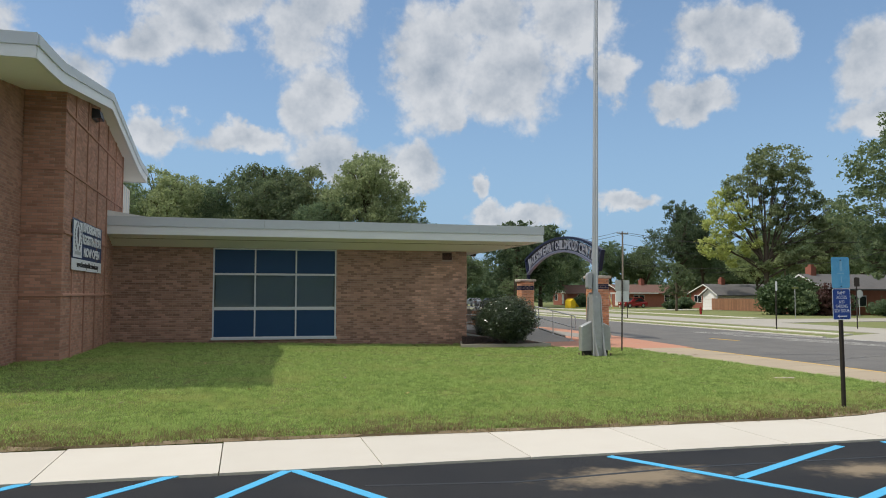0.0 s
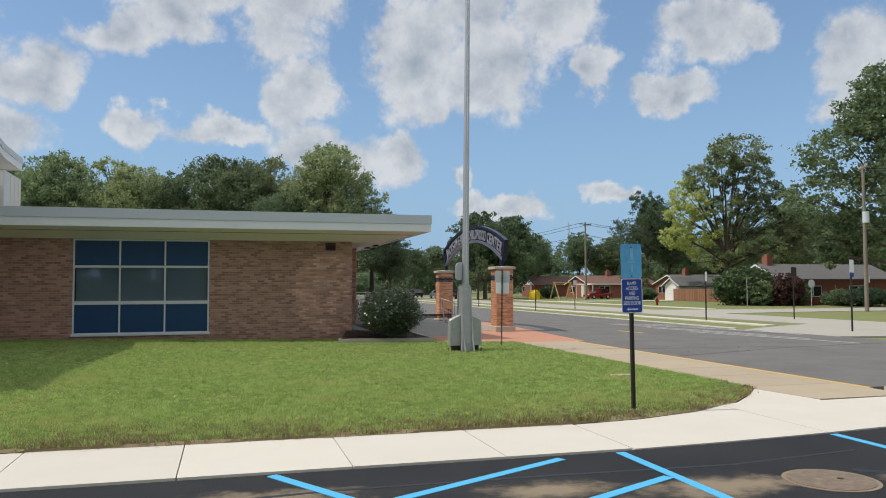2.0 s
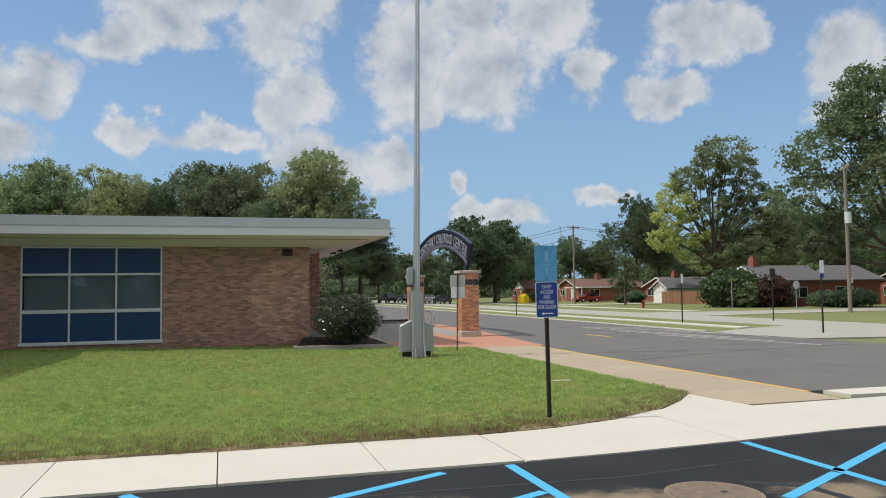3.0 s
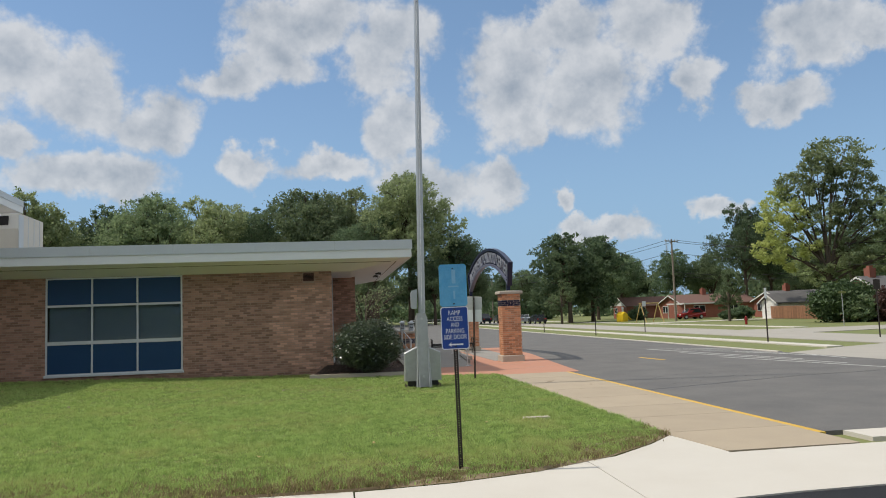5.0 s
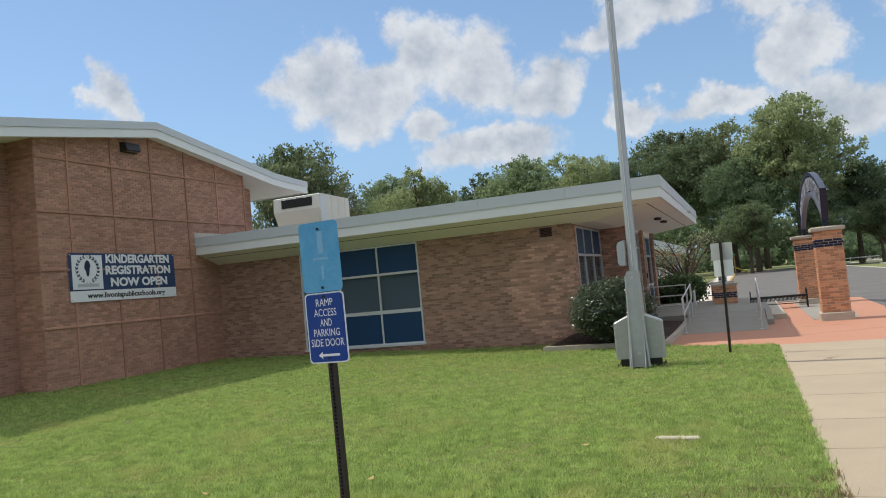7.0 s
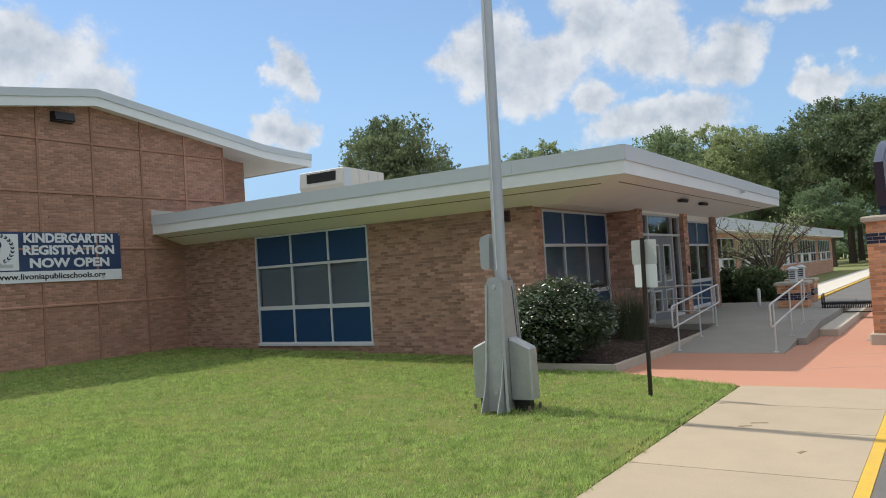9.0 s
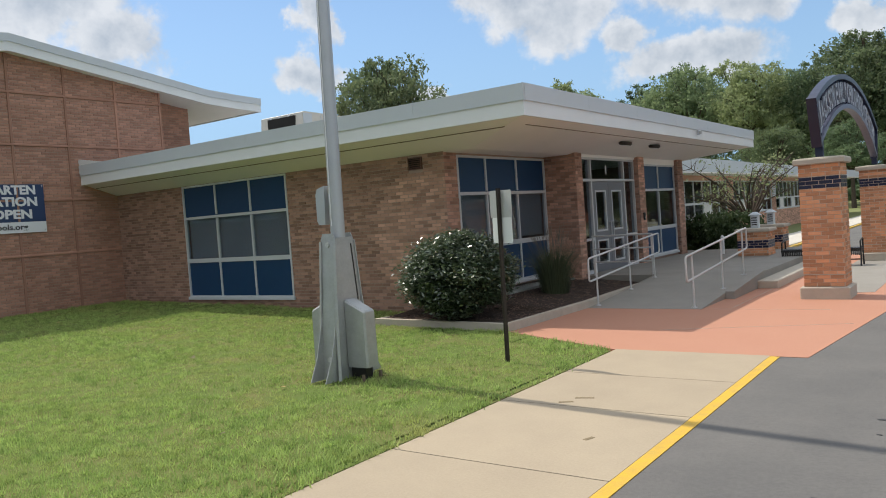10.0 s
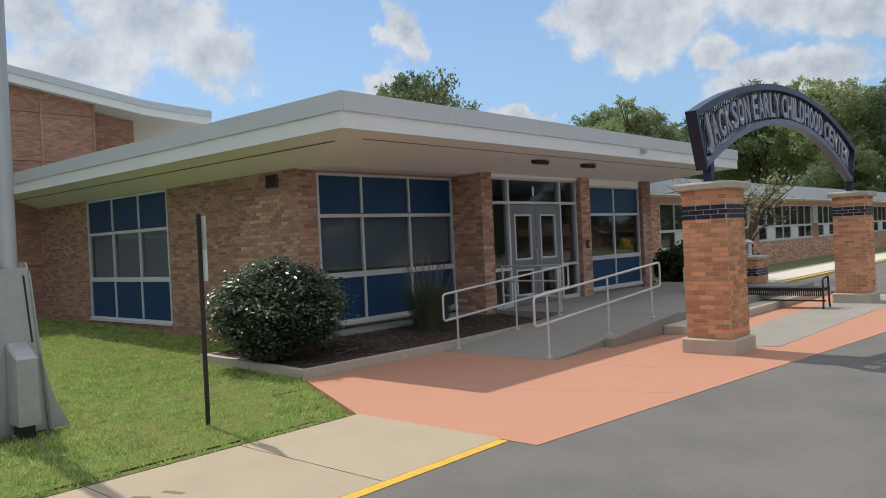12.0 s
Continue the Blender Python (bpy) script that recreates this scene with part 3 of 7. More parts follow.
obj("ground", Shape().add([(x, y, gz(x)) for x in (-1500, 22, 40, 1500) for y in (-1500, 1500)], [(0, 2, 3, 1), (2, 4, 5, 3), (4, 6, 7, 5)]), "far_grass", label="wide flat ground with cut grass", category="ground", kind="structure")
obj("parking_lot", Shape().prism([(-45, -45), (70, -45), (70, 7.0), (18, 7.4), (12.6, 7.45), (11.4, 7.4), (10, 7.25), (8.6, 7.14), (7, 7.08), (-45, 7.6)], -0.3, 0.0), "asphalt_new", label="freshly sealed black asphalt parking lot", category="parking lot", kind="structure")
obj("driveway", Shape().prism([(13.5, 10.3), (70, 9.9), (70, 15), (22.9, 17.0), (22.4, 24), (22.3, 40), (22.3, 130), (9.9, 130), (9.9, 37.2), (13.5, 37.2)], -0.3, 0.012), "asphalt_old", label="worn grey asphalt driveway and drop-off lane", category="road", kind="structure")
sloped = lambda rise: lambda x, y: gz(x) + rise
obj("road", Shape().prism([(31.4, -200), (39.9, -200), (39.9, 400), (31.4, 400)], -1.0, sloped(0.035)), "road", label="pale concrete street along the houses", category="road", kind="structure")
obj("side_street", Shape().prism([(40.0, 50.5), (47, 51.6), (190, 51.6), (190, 58.6), (47, 58.6), (40.0, 60.2)], -1.0, sloped(0.034)), "road", label="pale concrete side street", category="road", kind="structure")
obj("apron", Shape().prism([(22.5, 20.9), (31.3, 22.3), (31.3, 31.6), (26.8, 28.6), (22.45, 25.2)], -1.0, sloped(0.06)), "road", label="concrete driveway apron", category="pavement", kind="structure")
obj("island_walk", Shape().prism([(26.7, 29.3), (27.9, 30.0), (27.9, 330), (26.7, 330)], -1.0, sloped(0.05)), "concrete", label="narrow concrete walk in a grass verge", category="pavement", kind="structure")
obj("kerb", Shape().box(22.2, 25.4, -0.2, 22.36, 130, 0.05), "concrete", label="concrete kerb of the grass island", category="kerb", kind="structure")
obj("far_walk", Shape().box(45.4, 61, -1.0, 46.7, 260, -0.46), "concrete", label="concrete walk before the houses", category="pavement", kind="structure")
obj("drive", Shape().box(46.8, 95.0, -1.0, 64.2, 98.2, -0.465), "concrete", label="concrete drive up to the garage", category="pavement", kind="structure")

lawn_edge = [(-30, 8.85), (0, 8.82), (4, 8.66), (7.4, 8.6), (8.4, 8.72), (9.4, 9.0), (10.4, 9.55), (11.1, 10.15), (11.62, 10.75), (11.6, 21.3), (9.36, 22.42), (6.46, 22.62), (6.9, 24.3), (-30, 24.3)]
obj("lawn_rim", Shape().prism(lawn_edge, -0.2, 0.022), "lawn", label="edge of the mown lawn", category="lawn", kind="structure")


def ease(v, a, b):
    k = min(1.0, max(0.0, (v - a) / (b - a)))
    return k * k * (3 - 2 * k)


def lawn_z(x, y):
    """The lawn rises a hand's width towards the gym."""
    return 0.034 + 0.20 * ease(-x, -8, 4) * ease(y, 10, 18) + 0.012 * noise.noise((x * 0.6, y * 0.6, 3.0))


def in_poly(poly, x, y):
    hit = False
    for (ax, ay), (bx, by) in zip(poly, poly[1:] + poly[:1]):
        if (ay > y) != (by > y) and x < (bx - ax) * (y - ay) / (by - ay) + ax:
            hit = not hit
    return hit


turf, at = Shape(), {}
for i in range(-60, 24):
    for j in range(17, 49):
        quad = [(i * 0.5, j * 0.5), (i * 0.5 + 0.5, j * 0.5), (i * 0.5 + 0.5, j * 0.5 + 0.5), (i * 0.5, j * 0.5 + 0.5)]
        if all(in_poly(lawn_edge, *q) for q in quad):
            for q in quad:
                if q not in at:
                    at[q] = len(turf.v)
                    turf.v.append((*q, lawn_z(*q)))
            turf.f.append(tuple(at[q] for q in quad))
obj("lawn", turf, "lawn", label="mown green lawn with worn brown edges", category="lawn", kind="structure", smooth=True)
s_edge = [(-30, 8.8), (0, 8.78), (4, 8.62), (7.4, 8.56), (8.4, 8.68), (9.4, 8.96), (10.4, 9.5), (11.1, 10.1), (11.66, 10.7)]
worn = []
for (ax, ay), (bx, by) in zip(s_edge, s_edge[1:]):
    k = max(1, int(math.hypot(bx - ax, by - ay) / 0.12))
    worn += [(ax + (bx - ax) * i / k, ay + (by - ay) * i / k) for i in range(k)]
strip = Shape()
for (ax, ay), (bx, by) in zip(worn, worn[1:]):
    w = [max(0.0, 0.05 + 0.3 * noise.noise((px * 0.9, py * 0.9, 8.0)) + 0.05 * noise.noise((px * 6, py * 6, 1.0))) + 0.55 * max(0.0, 1 - abs(px - 10.7) / 0.9) for px, py in ((ax, ay), (bx, by))]
    d = Vector((bx - ax, by - ay)).normalized()
    n_ = Vector((-d.y, d.x))
    strip.add([(ax, ay, 0.016), (bx, by, 0.016), (bx + n_.x * w[1], by + n_.y * w[1], 0.046), (ax + n_.x * w[0], ay + n_.y * w[0], 0.046)], [(0, 1, 2, 3)])
obj("worn_edge", strip, "soil", label="bare tan soil along the lawn's ragged edge", category="soil", kind="structure")

# pavement slabs
pavement = thing("pavement", pose(0, 0, 0), "white concrete walk of separate slabs", "pavement", kind="structure")
joints = [-14.8, -13.2, -11.6, -10.0, -8.4, -6.8, -5.15, -3.55, -1.92, -0.28, 1.29, 2.87, 4.46, 6.0, 7.4]
for a, b in zip(joints, joints[1:]):
    front = lambda x: 7.13 - 0.012 * min(0, x - 7)
    part("slab", Shape().prism([(a + 0.006, front(a)), (b - 0.006, front(b)), (b - 0.006, 8.72), (a + 0.006, 8.8)], -0.2, 0.012), "concrete", pavement)
part("slab", Shape().prism([(7.41, 7.1), (8.6, 7.15), (10, 7.26), (10.05, 9.35), (9.4, 8.95), (8.4, 8.66), (7.41, 8.55)], -0.2, 0.012), "concrete", pavement)
part("slab", Shape().prism([(10.01, 7.26), (11.4, 7.41), (12.6, 7.46), (18, 7.41), (18, 9.5), (13.6, 9.36), (11.78, 9.32), (11.74, 10.78), (11.15, 10.12), (10.45, 9.5), (10.06, 9.35)], -0.2, 0.013), "concrete", pavement)
part("slab", Shape().prism([(13.9, 9.72), (70, 8.0), (70, 9.88), (13.9, 10.45)], -0.2, 0.01), "concrete", pavement)
walk_east = thing("walk", pose(0, 0, 0), "tan concrete walk of separate slabs beside the drop-off lane", "pavement", kind="structure")
ys = [9.38, 10.85, 12.35, 13.7, 15.25, 16.92, 18.62, 20.0, 21.44]
for a, b in zip(ys, ys[1:]):
    part("slab", Shape().prism([(11.62 if a > 10.8 else 11.79, a + 0.006), (13.48, a + 0.006), (13.48, b - 0.006), (11.62 if b > 10.8 else 11.79, b - 0.006)], -0.2, 0.020), "tan_concrete", walk_east)
obj("yellow_kerb", Shape().prism([(13.483, 10.2), (13.59, 10.2), (13.59, 21.40), (13.483, 21.40)], -0.2, 0.019), "yellow_line", label="kerb edge painted yellow, chipped", category="kerb", kind="structure")
obj("plaza", Shape().prism([(11.61, 21.42), (13.88, 21.42), (14.1, 23.6), (14.32, 25.7), (14.62, 28.4), (14.9, 31), (15.0, 36.9), (9.46, 36.9), (9.46, 25.2), (9.45, 23.6), (9.42, 22.46)], -0.2, 0.018), "pink_concrete", label="pink-stained concrete forecourt", category="pavement", kind="structure")
obj("plaza_band", Shape().prism([(12.7, 27.3), (13.85, 27.6), (13.95, 36.85), (12.7, 36.85)], -0.1, 0.023), "grey_concrete", label="grey concrete band in the pink forecourt", category="pavement", kind="structure")
for k, pts in enumerate((((11.62, 23.0), (14.0, 23.95)), ((11.6, 25.25), (13.5, 25.3)), ((12.0, 25.4), (12.02, 28.3)))):
    a, b = Vector((*pts[0], 0.0185)), Vector((*pts[1], 0.0185))
    obj("joint", Shape().rect_tube([a, b], 0.008, 0.004), "stone", label="pale joint in the pink concrete", category="joint", kind="structure")
ramp_z = lambda y: 0.021 + (y - 25.2) * 0.0752
obj("ramp", Shape().prism([(9.45, 25.2), (11.55, 25.2), (11.55, 28.95), (9.45, 28.95)], -0.2, lambda x, y: ramp_z(y)), "grey_concrete", label="grey concrete wheelchair ramp", category="ramp", kind="structure")
obj("ramp_kerb", Shape().prism([(11.56, 26.6), (11.72, 26.6), (11.72, 28.95), (11.56, 28.95)], -0.2, lambda x, y: ramp_z(y) + 0.03), "grey_concrete", label="low concrete edge of the ramp", category="kerb", kind="structure")
obj("porch", Shape().prism([(7.6, 28.6), (9.44, 28.6), (9.44, 28.96), (11.7, 28.96), (11.7, 36.8), (7.6, 36.8)], -0.2, 0.303), "grey_concrete", label="raised concrete porch before the doors", category="porch", kind="structure")
obj("step", Shape().bbox(11.71, 28.3, -0.2, 12.1, 36.8, 0.17, 0.015), "stone", label="concrete step up to the porch", category="step", kind="structure")
def bed_z(x, y):
    """The mulch is heaped up against the wall."""
    if y >= 24.3:
        return 0.32 - 0.2 * min(max((x - 7.0) / 2.3, 0.0), 1.0)
    return 0.12 + 0.2 * (1 - min(max((x - 6.9) / 2.3, 0.0), 1.0)) * max(0.0, (y - 22.8) / 1.5)


obj("bed", Shape().add([(6.56, 22.74, 0.12), (9.32, 22.54, 0.12), (9.37, 24.3, 0.12), (6.98, 24.3, 0.32), (9.42, 28.6, 0.12), (7.0, 28.6, 0.32)], [(0, 1, 2, 3), (3, 2, 4, 5)]), "mulch", label="planting bed of dark bark mulch", category="bed", kind="structure")
obj("bed_kerb", Shape().rect_tube([(6.98, 24.25, 0.06), (6.52, 22.70, 0.06), (9.36, 22.48, 0.06), (9.41, 25.3, 0.06), (9.44, 28.6, 0.12)], 0.13, 0.17), "stone", label="concrete kerb round the planting bed", category="kerb", kind="structure")
obj("north_kerb", Shape().box(9.55, 37.3, -0.2, 9.75, 120, 0.10), "concrete", label="concrete kerb beside the north walk", category="kerb", kind="structure")
obj("north_kerb_paint", Shape().box(9.755, 37.3, -0.2, 9.9, 120, 0.07), "yellow_line", label="yellow-painted kerb edge", category="kerb", kind="structure")
obj("north_walk", Shape().box(8.0, 37.3, -0.2, 9.545, 120, 0.095), "concrete", label="concrete walk along the classroom wing", category="pavement", kind="structure")


def stripe(a, b, w, mat, name, label, z=0.0):
    d = (Vector(b) - Vector(a)).normalized()
    n = Vector((-d.y, d.x)) * w / 2
    a, b = Vector(a), Vector(b)
    obj(name, Shape().prism([a - n, b - n, b + n, a + n], z - 0.004, z + 0.004), mat, label=label, category="marking", kind="structure")


for a, b in (((3.70, 7.06), (5.6, 3.8)), ((6.5, 6.93), (4.42, 5.87)), ((7.2, 7.03), (7.17, 1.8)), ((7.12, 6.0), (4.95, 4.95)), ((0.42, 7.22), (2.1, 4.0)), ((0.36, 7.2), (-1.2, 4.9)),
             ((-0.66, 7.28), (-2.6, 5.1)), ((-1.9, 7.32), (-4.2, 4.7)), ((10.02, 7.2), (9.9, 1.8)), ((11.9, 6.9), (9.95, 5.8)), ((9.9, 5.75), (8.9, 5.2))):
    stripe(a, b, 0.105, "blue_line", "blue_stripe", "bright blue accessible-parking line on asphalt", 0.001)
stripe((17.42, 25.8), (17.6, 24.3), 0.14, "yellow_line", "yellow_dash", "short yellow lane mark", 0.013)
for k in range(6):
    stripe((19.6 + k * 0.55, 30.4 - k * 1.3), (22.2, 28.6 - k * 1.35), 0.1, "white_line", "white_stripe", "worn white hatched marking", 0.013)
for k in range(3):
    stripe((19.6, 30.4 - k * 3), (21.0, 22.1 - k * 2), 0.08, "white_line", "white_stripe", "worn white hatched marking", 0.013)
spots = Shape()
g_ = random.Random(8)
for k in range(26):
    x, y, r = g_.uniform(14.2, 17.5), g_.uniform(16.8, 19.2), g_.uniform(0.012, 0.045)
    spots.prism([(x + r * a * g_.uniform(0.8, 1.3), y + r * b * g_.uniform(0.5, 0.9)) for a, b in [(math.cos(q * 0.785), math.sin(q * 0.785)) for q in range(8)]], 0.005, 0.0145)
obj("oil_spots", spots, "tar", label="dark oil drips on the worn asphalt", category="stain", kind="stuff")
for k, (x, y, l, w, a) in enumerate(((12.35, 18.95, 0.09, 0.022, 20), (12.25, 18.75, 0.07, 0.02, 30), (12.95, 17.75, 0.05, 0.02, 70))):
    ob_ = obj("scuff", Shape().bbox(-l, -w, 0, l, w, 0.003, 0.001), "soil", label="small brown scuff mark on the tan walk", category="stain")
    ob_.matrix_basis = pose(x, y, 0.02, 0, 0, a)
# manhole, sand stains and tar lines
manhole = thing("manhole", pose(8.42, 5.5, 0.0), "rusty iron manhole cover set in asphalt", "manhole")
ringed = lambda r, n=40: [(r * math.cos(2 * math.pi * k / n), r * math.sin(2 * math.pi * k / n)) for k in range(n)]
part("collar", Shape().prism(ringed(0.40), -0.05, 0.004), "sand_stain", manhole)
part("cover", Shape().prism(ringed(0.36), -0.05, 0.008), "iron", manhole)
part("pick_hole", Shape().prism([(0.03 * x + 0.1, 0.03 * y) for x, y in ringed(1, 10)], 0.004, 0.0095), "dark_hole", manhole)
obj("tar_line", Shape().rect_tube([(1.0, 6.45, 0.0), (2.4, 6.25, 0.0), (4.2, 6.4, 0.0), (6.2, 6.35, 0.0), (8.0, 6.25, 0.0), (9.6, 6.45, 0.0)], 0.05, 0.003), "tar", label="dark tar-sealed crack", category="crack", kind="structure")
obj("tar_line", Shape().rect_tube([(8.9, 5.75, 0.0), (9.3, 5.45, 0.0), (9.35, 5.0, 0.0), (9.0, 4.7, 0.0)], 0.12, 0.003), "tar", label="dark tar-sealed crack", category="crack", kind="structure")
obj("crack", Shape().rect_tube([(13.6, 16.1, 0.0125), (18, 17.5, 0.0125), (22, 18.0, 0.0125)], 0.04, 0.003), "tar", label="dark sealed crack in worn asphalt", category="crack", kind="structure")

# ---- school: walls ----
SOUTH, EAST, VEST = 24.25, 7.13, 7.80
wall_s = thing("wall_south", pose(0, 0, 0), "red-brown brick wall with a large window", "wall", kind="structure")
part("wall_core", Shape().box(-4.0, SOUTH, -0.2, -1.03, SOUTH + 0.3, 3.3).box(2.77, SOUTH, -0.2, 6.83, SOUTH + 0.3, 3.3).box(6.83, SOUTH, -0.2, EAST, 24.66, 3.3).box(-1.03, SOUTH, -0.2, 2.77, SOUTH + 0.3, 0.33).box(-1.03, SOUTH, 3.13, 2.77, SOUTH + 0.3, 3.3), "mortar", wall_s)
lay_bricks(wall_s, pose(-4.0, SOUTH, 0), EAST + 4.0, 0.02, 3.26, "brick", holes=((2.97, 0.33, 6.77, 3.13), (10.27, 2.84, 10.62, 3.1)), near=(10.5, 1.5), many=300)
lay_bricks(wall_s, pose(EAST, SOUTH, 0, 0, 0, 90), 0.41, 0.02, 3.26, "brick", near=(0, 1.5), many=90)
vent = thing("wall_vent", pose(6.45, SOUTH - 0.03, 2.97), "small dark brown metal louvre in the brick wall", "vent")
part("frame", Shape().box(-0.165, -0.012, -0.12, 0.165, 0.05, -0.10).box(-0.165, -0.012, 0.10, 0.165, 0.05, 0.12).box(-0.165, -0.012, -0.10, -0.145, 0.05, 0.10).box(0.145, -0.012, -0.10, 0.165, 0.05, 0.10), "vent_brown", vent)
part("backing", Shape().box(-0.145, 0.02, -0.1, 0.145, 0.05, 0.1), "dark_hole", vent)
for k in range(5):
    part("slat", Shape().loft([[(-0.145, -0.008, -0.09 + k * 0.038), (0.145, -0.008, -0.09 + k * 0.038), (0.145, 0.02, -0.07 + k * 0.038), (-0.145, 0.02, -0.07 + k * 0.038)], [(-0.145, -0.008, -0.084 + k * 0.038), (0.145, -0.008, -0.084 + k * 0.038), (0.145, 0.02, -0.064 + k * 0.038), (-0.145, 0.02, -0.064 + k * 0.038)]]), "vent_brown", vent)

wall_e = thing("wall_east", pose(0, 0, 0), "entrance front of brick piers between windows", "wall", kind="structure")
part("wall_core", Shape().box(EAST - 0.25, 24.66, -0.2, EAST, 28.25, 0.40).box(EAST - 0.25, 24.66, 3.08, EAST, 28.25, 3.3), "mortar", wall_e)
part("fin_core", Shape().box(EAST - 0.3, 28.25, -0.2, 7.93, 28.6, 3.35), "mortar", wall_e)
lay_bricks(wall_e, pose(EAST, 28.25, 0), 0.80, 0.02, 3.3, "brick", near=(0.8, 1.5), many=200, seed=4)
lay_bricks(wall_e, pose(7.93, 28.25, 0, 0, 0, 90), 0.35, 0.02, 3.3, "brick", near=(0, 1.5), many=90, seed=5)
for y0, y1 in ((32.0, 32.42), (35.12, 35.6)):
    part("pier_core", Shape().box(7.5, y0, 0, 7.95, y1, 3.35), "mortar", wall_e)
    lay_bricks(wall_e, pose(7.5, y0, 0), 0.45, 0.30, 3.33, "brick", near=(0.4, 1.5), many=0, seed=6)
    lay_bricks(wall_e, pose(7.95, y0, 0, 0, 0, 90), y1 - y0, 0.30, 3.33, "brick", near=(0, 1.5), many=60, seed=7)
part("lintel", Shape().box(7.6, 28.6, 3.07, 7.86, 32.0, 3.35).box(7.6, 32.42, 2.97, 7.86, 35.12, 3.35), "soffit", wall_e)
part("sill_core", Shape().box(7.6, 32.42, 0.25, 7.84, 35.12, 0.42), "mortar", wall_e)
obj("wall_north", Shape().box(-4.0, 35.3, -0.2, 7.5, 35.6, 3.3), "mortar", label="plain back wall of the school office", category="wall", kind="structure")
obj("floor", Shape().box(-3.9, 24.56, 0.2, 7.75, 35.3, 0.3), "inside", label="dull grey floor inside", category="floor", kind="structure")
obj("ceiling", Shape().box(-3.9, 24.5, 3.3, 7.6, 35.4, 3.34), "inside", label="dull pale ceiling inside", category="ceiling", kind="structure")
obj("partition", Shape().box(-3.9, 28.3, 0.3, 6.8, 28.42, 3.3).box(3.2, 28.43, 0.3, 3.3, 35.3, 3.3), "inside", label="dull inner wall behind the windows", category="wall", kind="structure")


def window(name, m, cols, rows, label, depth=0.07, top_row="blue_panel", bottom_row="blue_panel", sill=True, whites=()):
    """A window of panes and panels. cols, rows: the lines of the bars, in metres from its lower left corner."""
    w, h = cols[-1], rows[-1]
    win = thing(name, m, label, "window", kind="structure")
    b = 0.045
    part("window_frame", Shape().box(0, -0.02, 0, w, depth, b).box(0, -0.02, h - b, w, depth, h).box(0, -0.02, b, b, depth, h - b).box(w - b, -0.02, b, w, depth, h - b), "frame", win)
    if sill:
        part("window_sill", Shape().bbox(-0.03, -0.06, -0.05, w + 0.03, 0.02, 0.02, 0.008), "frame", win)
    for r in rows[1:-1]:
        t = 0.05 if r < h * 0.5 else 0.032
        part("transom", Shape().box(b, -0.015, r - t, w - b, depth - 0.01, r + t), "frame", win)
    for c in cols[1:-1]:
        for r0, r1 in zip(rows, rows[1:]):
            part("mullion", Shape().box(c - 0.024, -0.012, r0 + 0.05, c + 0.024, depth - 0.012, r1 - 0.035), "frame", win)
    for i, (r0, r1) in enumerate(zip(rows, rows[1:])):
        for c0, c1 in zip(cols, cols[1:]):
            blue = (i == 0 and bottom_row) or (i == len(rows) - 2 and top_row)
            if i == 0 and cols.index(c0) in whites:
                part("panel", Shape().box(c0 + 0.02, 0.018, r0 + 0.02, c1 - 0.02, 0.05, r1 - 0.02), "white_paint", win, "white infill panel")
            elif blue:
                part("panel", Shape().box(c0 + 0.02, 0.018, r0 + 0.02, c1 - 0.02, 0.05, r1 - 0.02), "blue_panel", win, "dark blue infill panel")
            else:
                p = part("pane", Shape().box(c0 + 0.02, 0.026, r0 + 0.02, c1 - 0.02, 0.032, r1 - 0.02), "glass", win)
                p.visible_shadow = False
    return win


window("window_1", pose(-1.03, SOUTH, 0.33), [0, 1.27, 2.53, 3.80], [0, 0.92, 1.99, 2.80], "large white-framed window with blue panels above and below dark glass")
window("window_2", pose(EAST, 24.66, 0.40, 0, 0, 90), [0, 1.05, 2.30, 3.59], [0, 0.85, 1.92, 2.68], "large white-framed window with blue panels beside the entrance", sill=True)
window("window_3", pose(7.83, 32.42, 0.42, 0, 0, 90), [0, 1.35, 2.70], [0, 0.76, 1.84, 2.55], "white-framed window with blue panels beyond the doors")
for a, b in ((-0.95, 2.7),):
    obj("blind", Shape().box(a, SOUTH + 0.09, 1.3, b, SOUTH + 0.1, 3.1), "blind", label="closed grey-green roller blind behind glass", category="blind", kind="structure")
obj("blind", Shape().box(7.0, 24.7, 1.35, 7.01, 28.22, 3.05), "blind", label="lowered grey-green roller blind behind glass", category="blind", kind="structure")

# entrance: double door, sidelights and transoms, in the frame of the vestibule's front
doors = thing("door_1", pose(VEST, 28.6, 0.303, 0, 0, 90), "grey metal double entrance doors with glass, transom and sidelights", "door", kind="structure")
H = 2.77
part("door_frame", Shape().box(0, -0.03, 0, 0.05, 0.1, H).box(3.35, -0.03, 0, 3.4, 0.1, H).box(0.05, -0.03, H - 0.05, 3.35, 0.1, H).box(0.66, -0.03, 0, 0.72, 0.1, H - 0.05).box(2.66, -0.03, 0, 2.72, 0.1, H - 0.05).box(0.05, -0.03, 2.2, 0.66, 0.1, 2.26).box(0.72, -0.03, 2.2, 2.66, 0.1, 2.26).box(2.72, -0.03, 2.2, 3.35, 0.1, 2.26).box(0.05, -0.03, 0.78, 0.66, 0.1, 0.84).box(2.72, -0.03, 0.78, 3.35, 0.1, 0.84).box(0.05, -0.03, 0, 0.66, 0.1, 0.08).box(2.72, -0.03, 0, 3.35, 0.1, 0.08), "frame", doors)
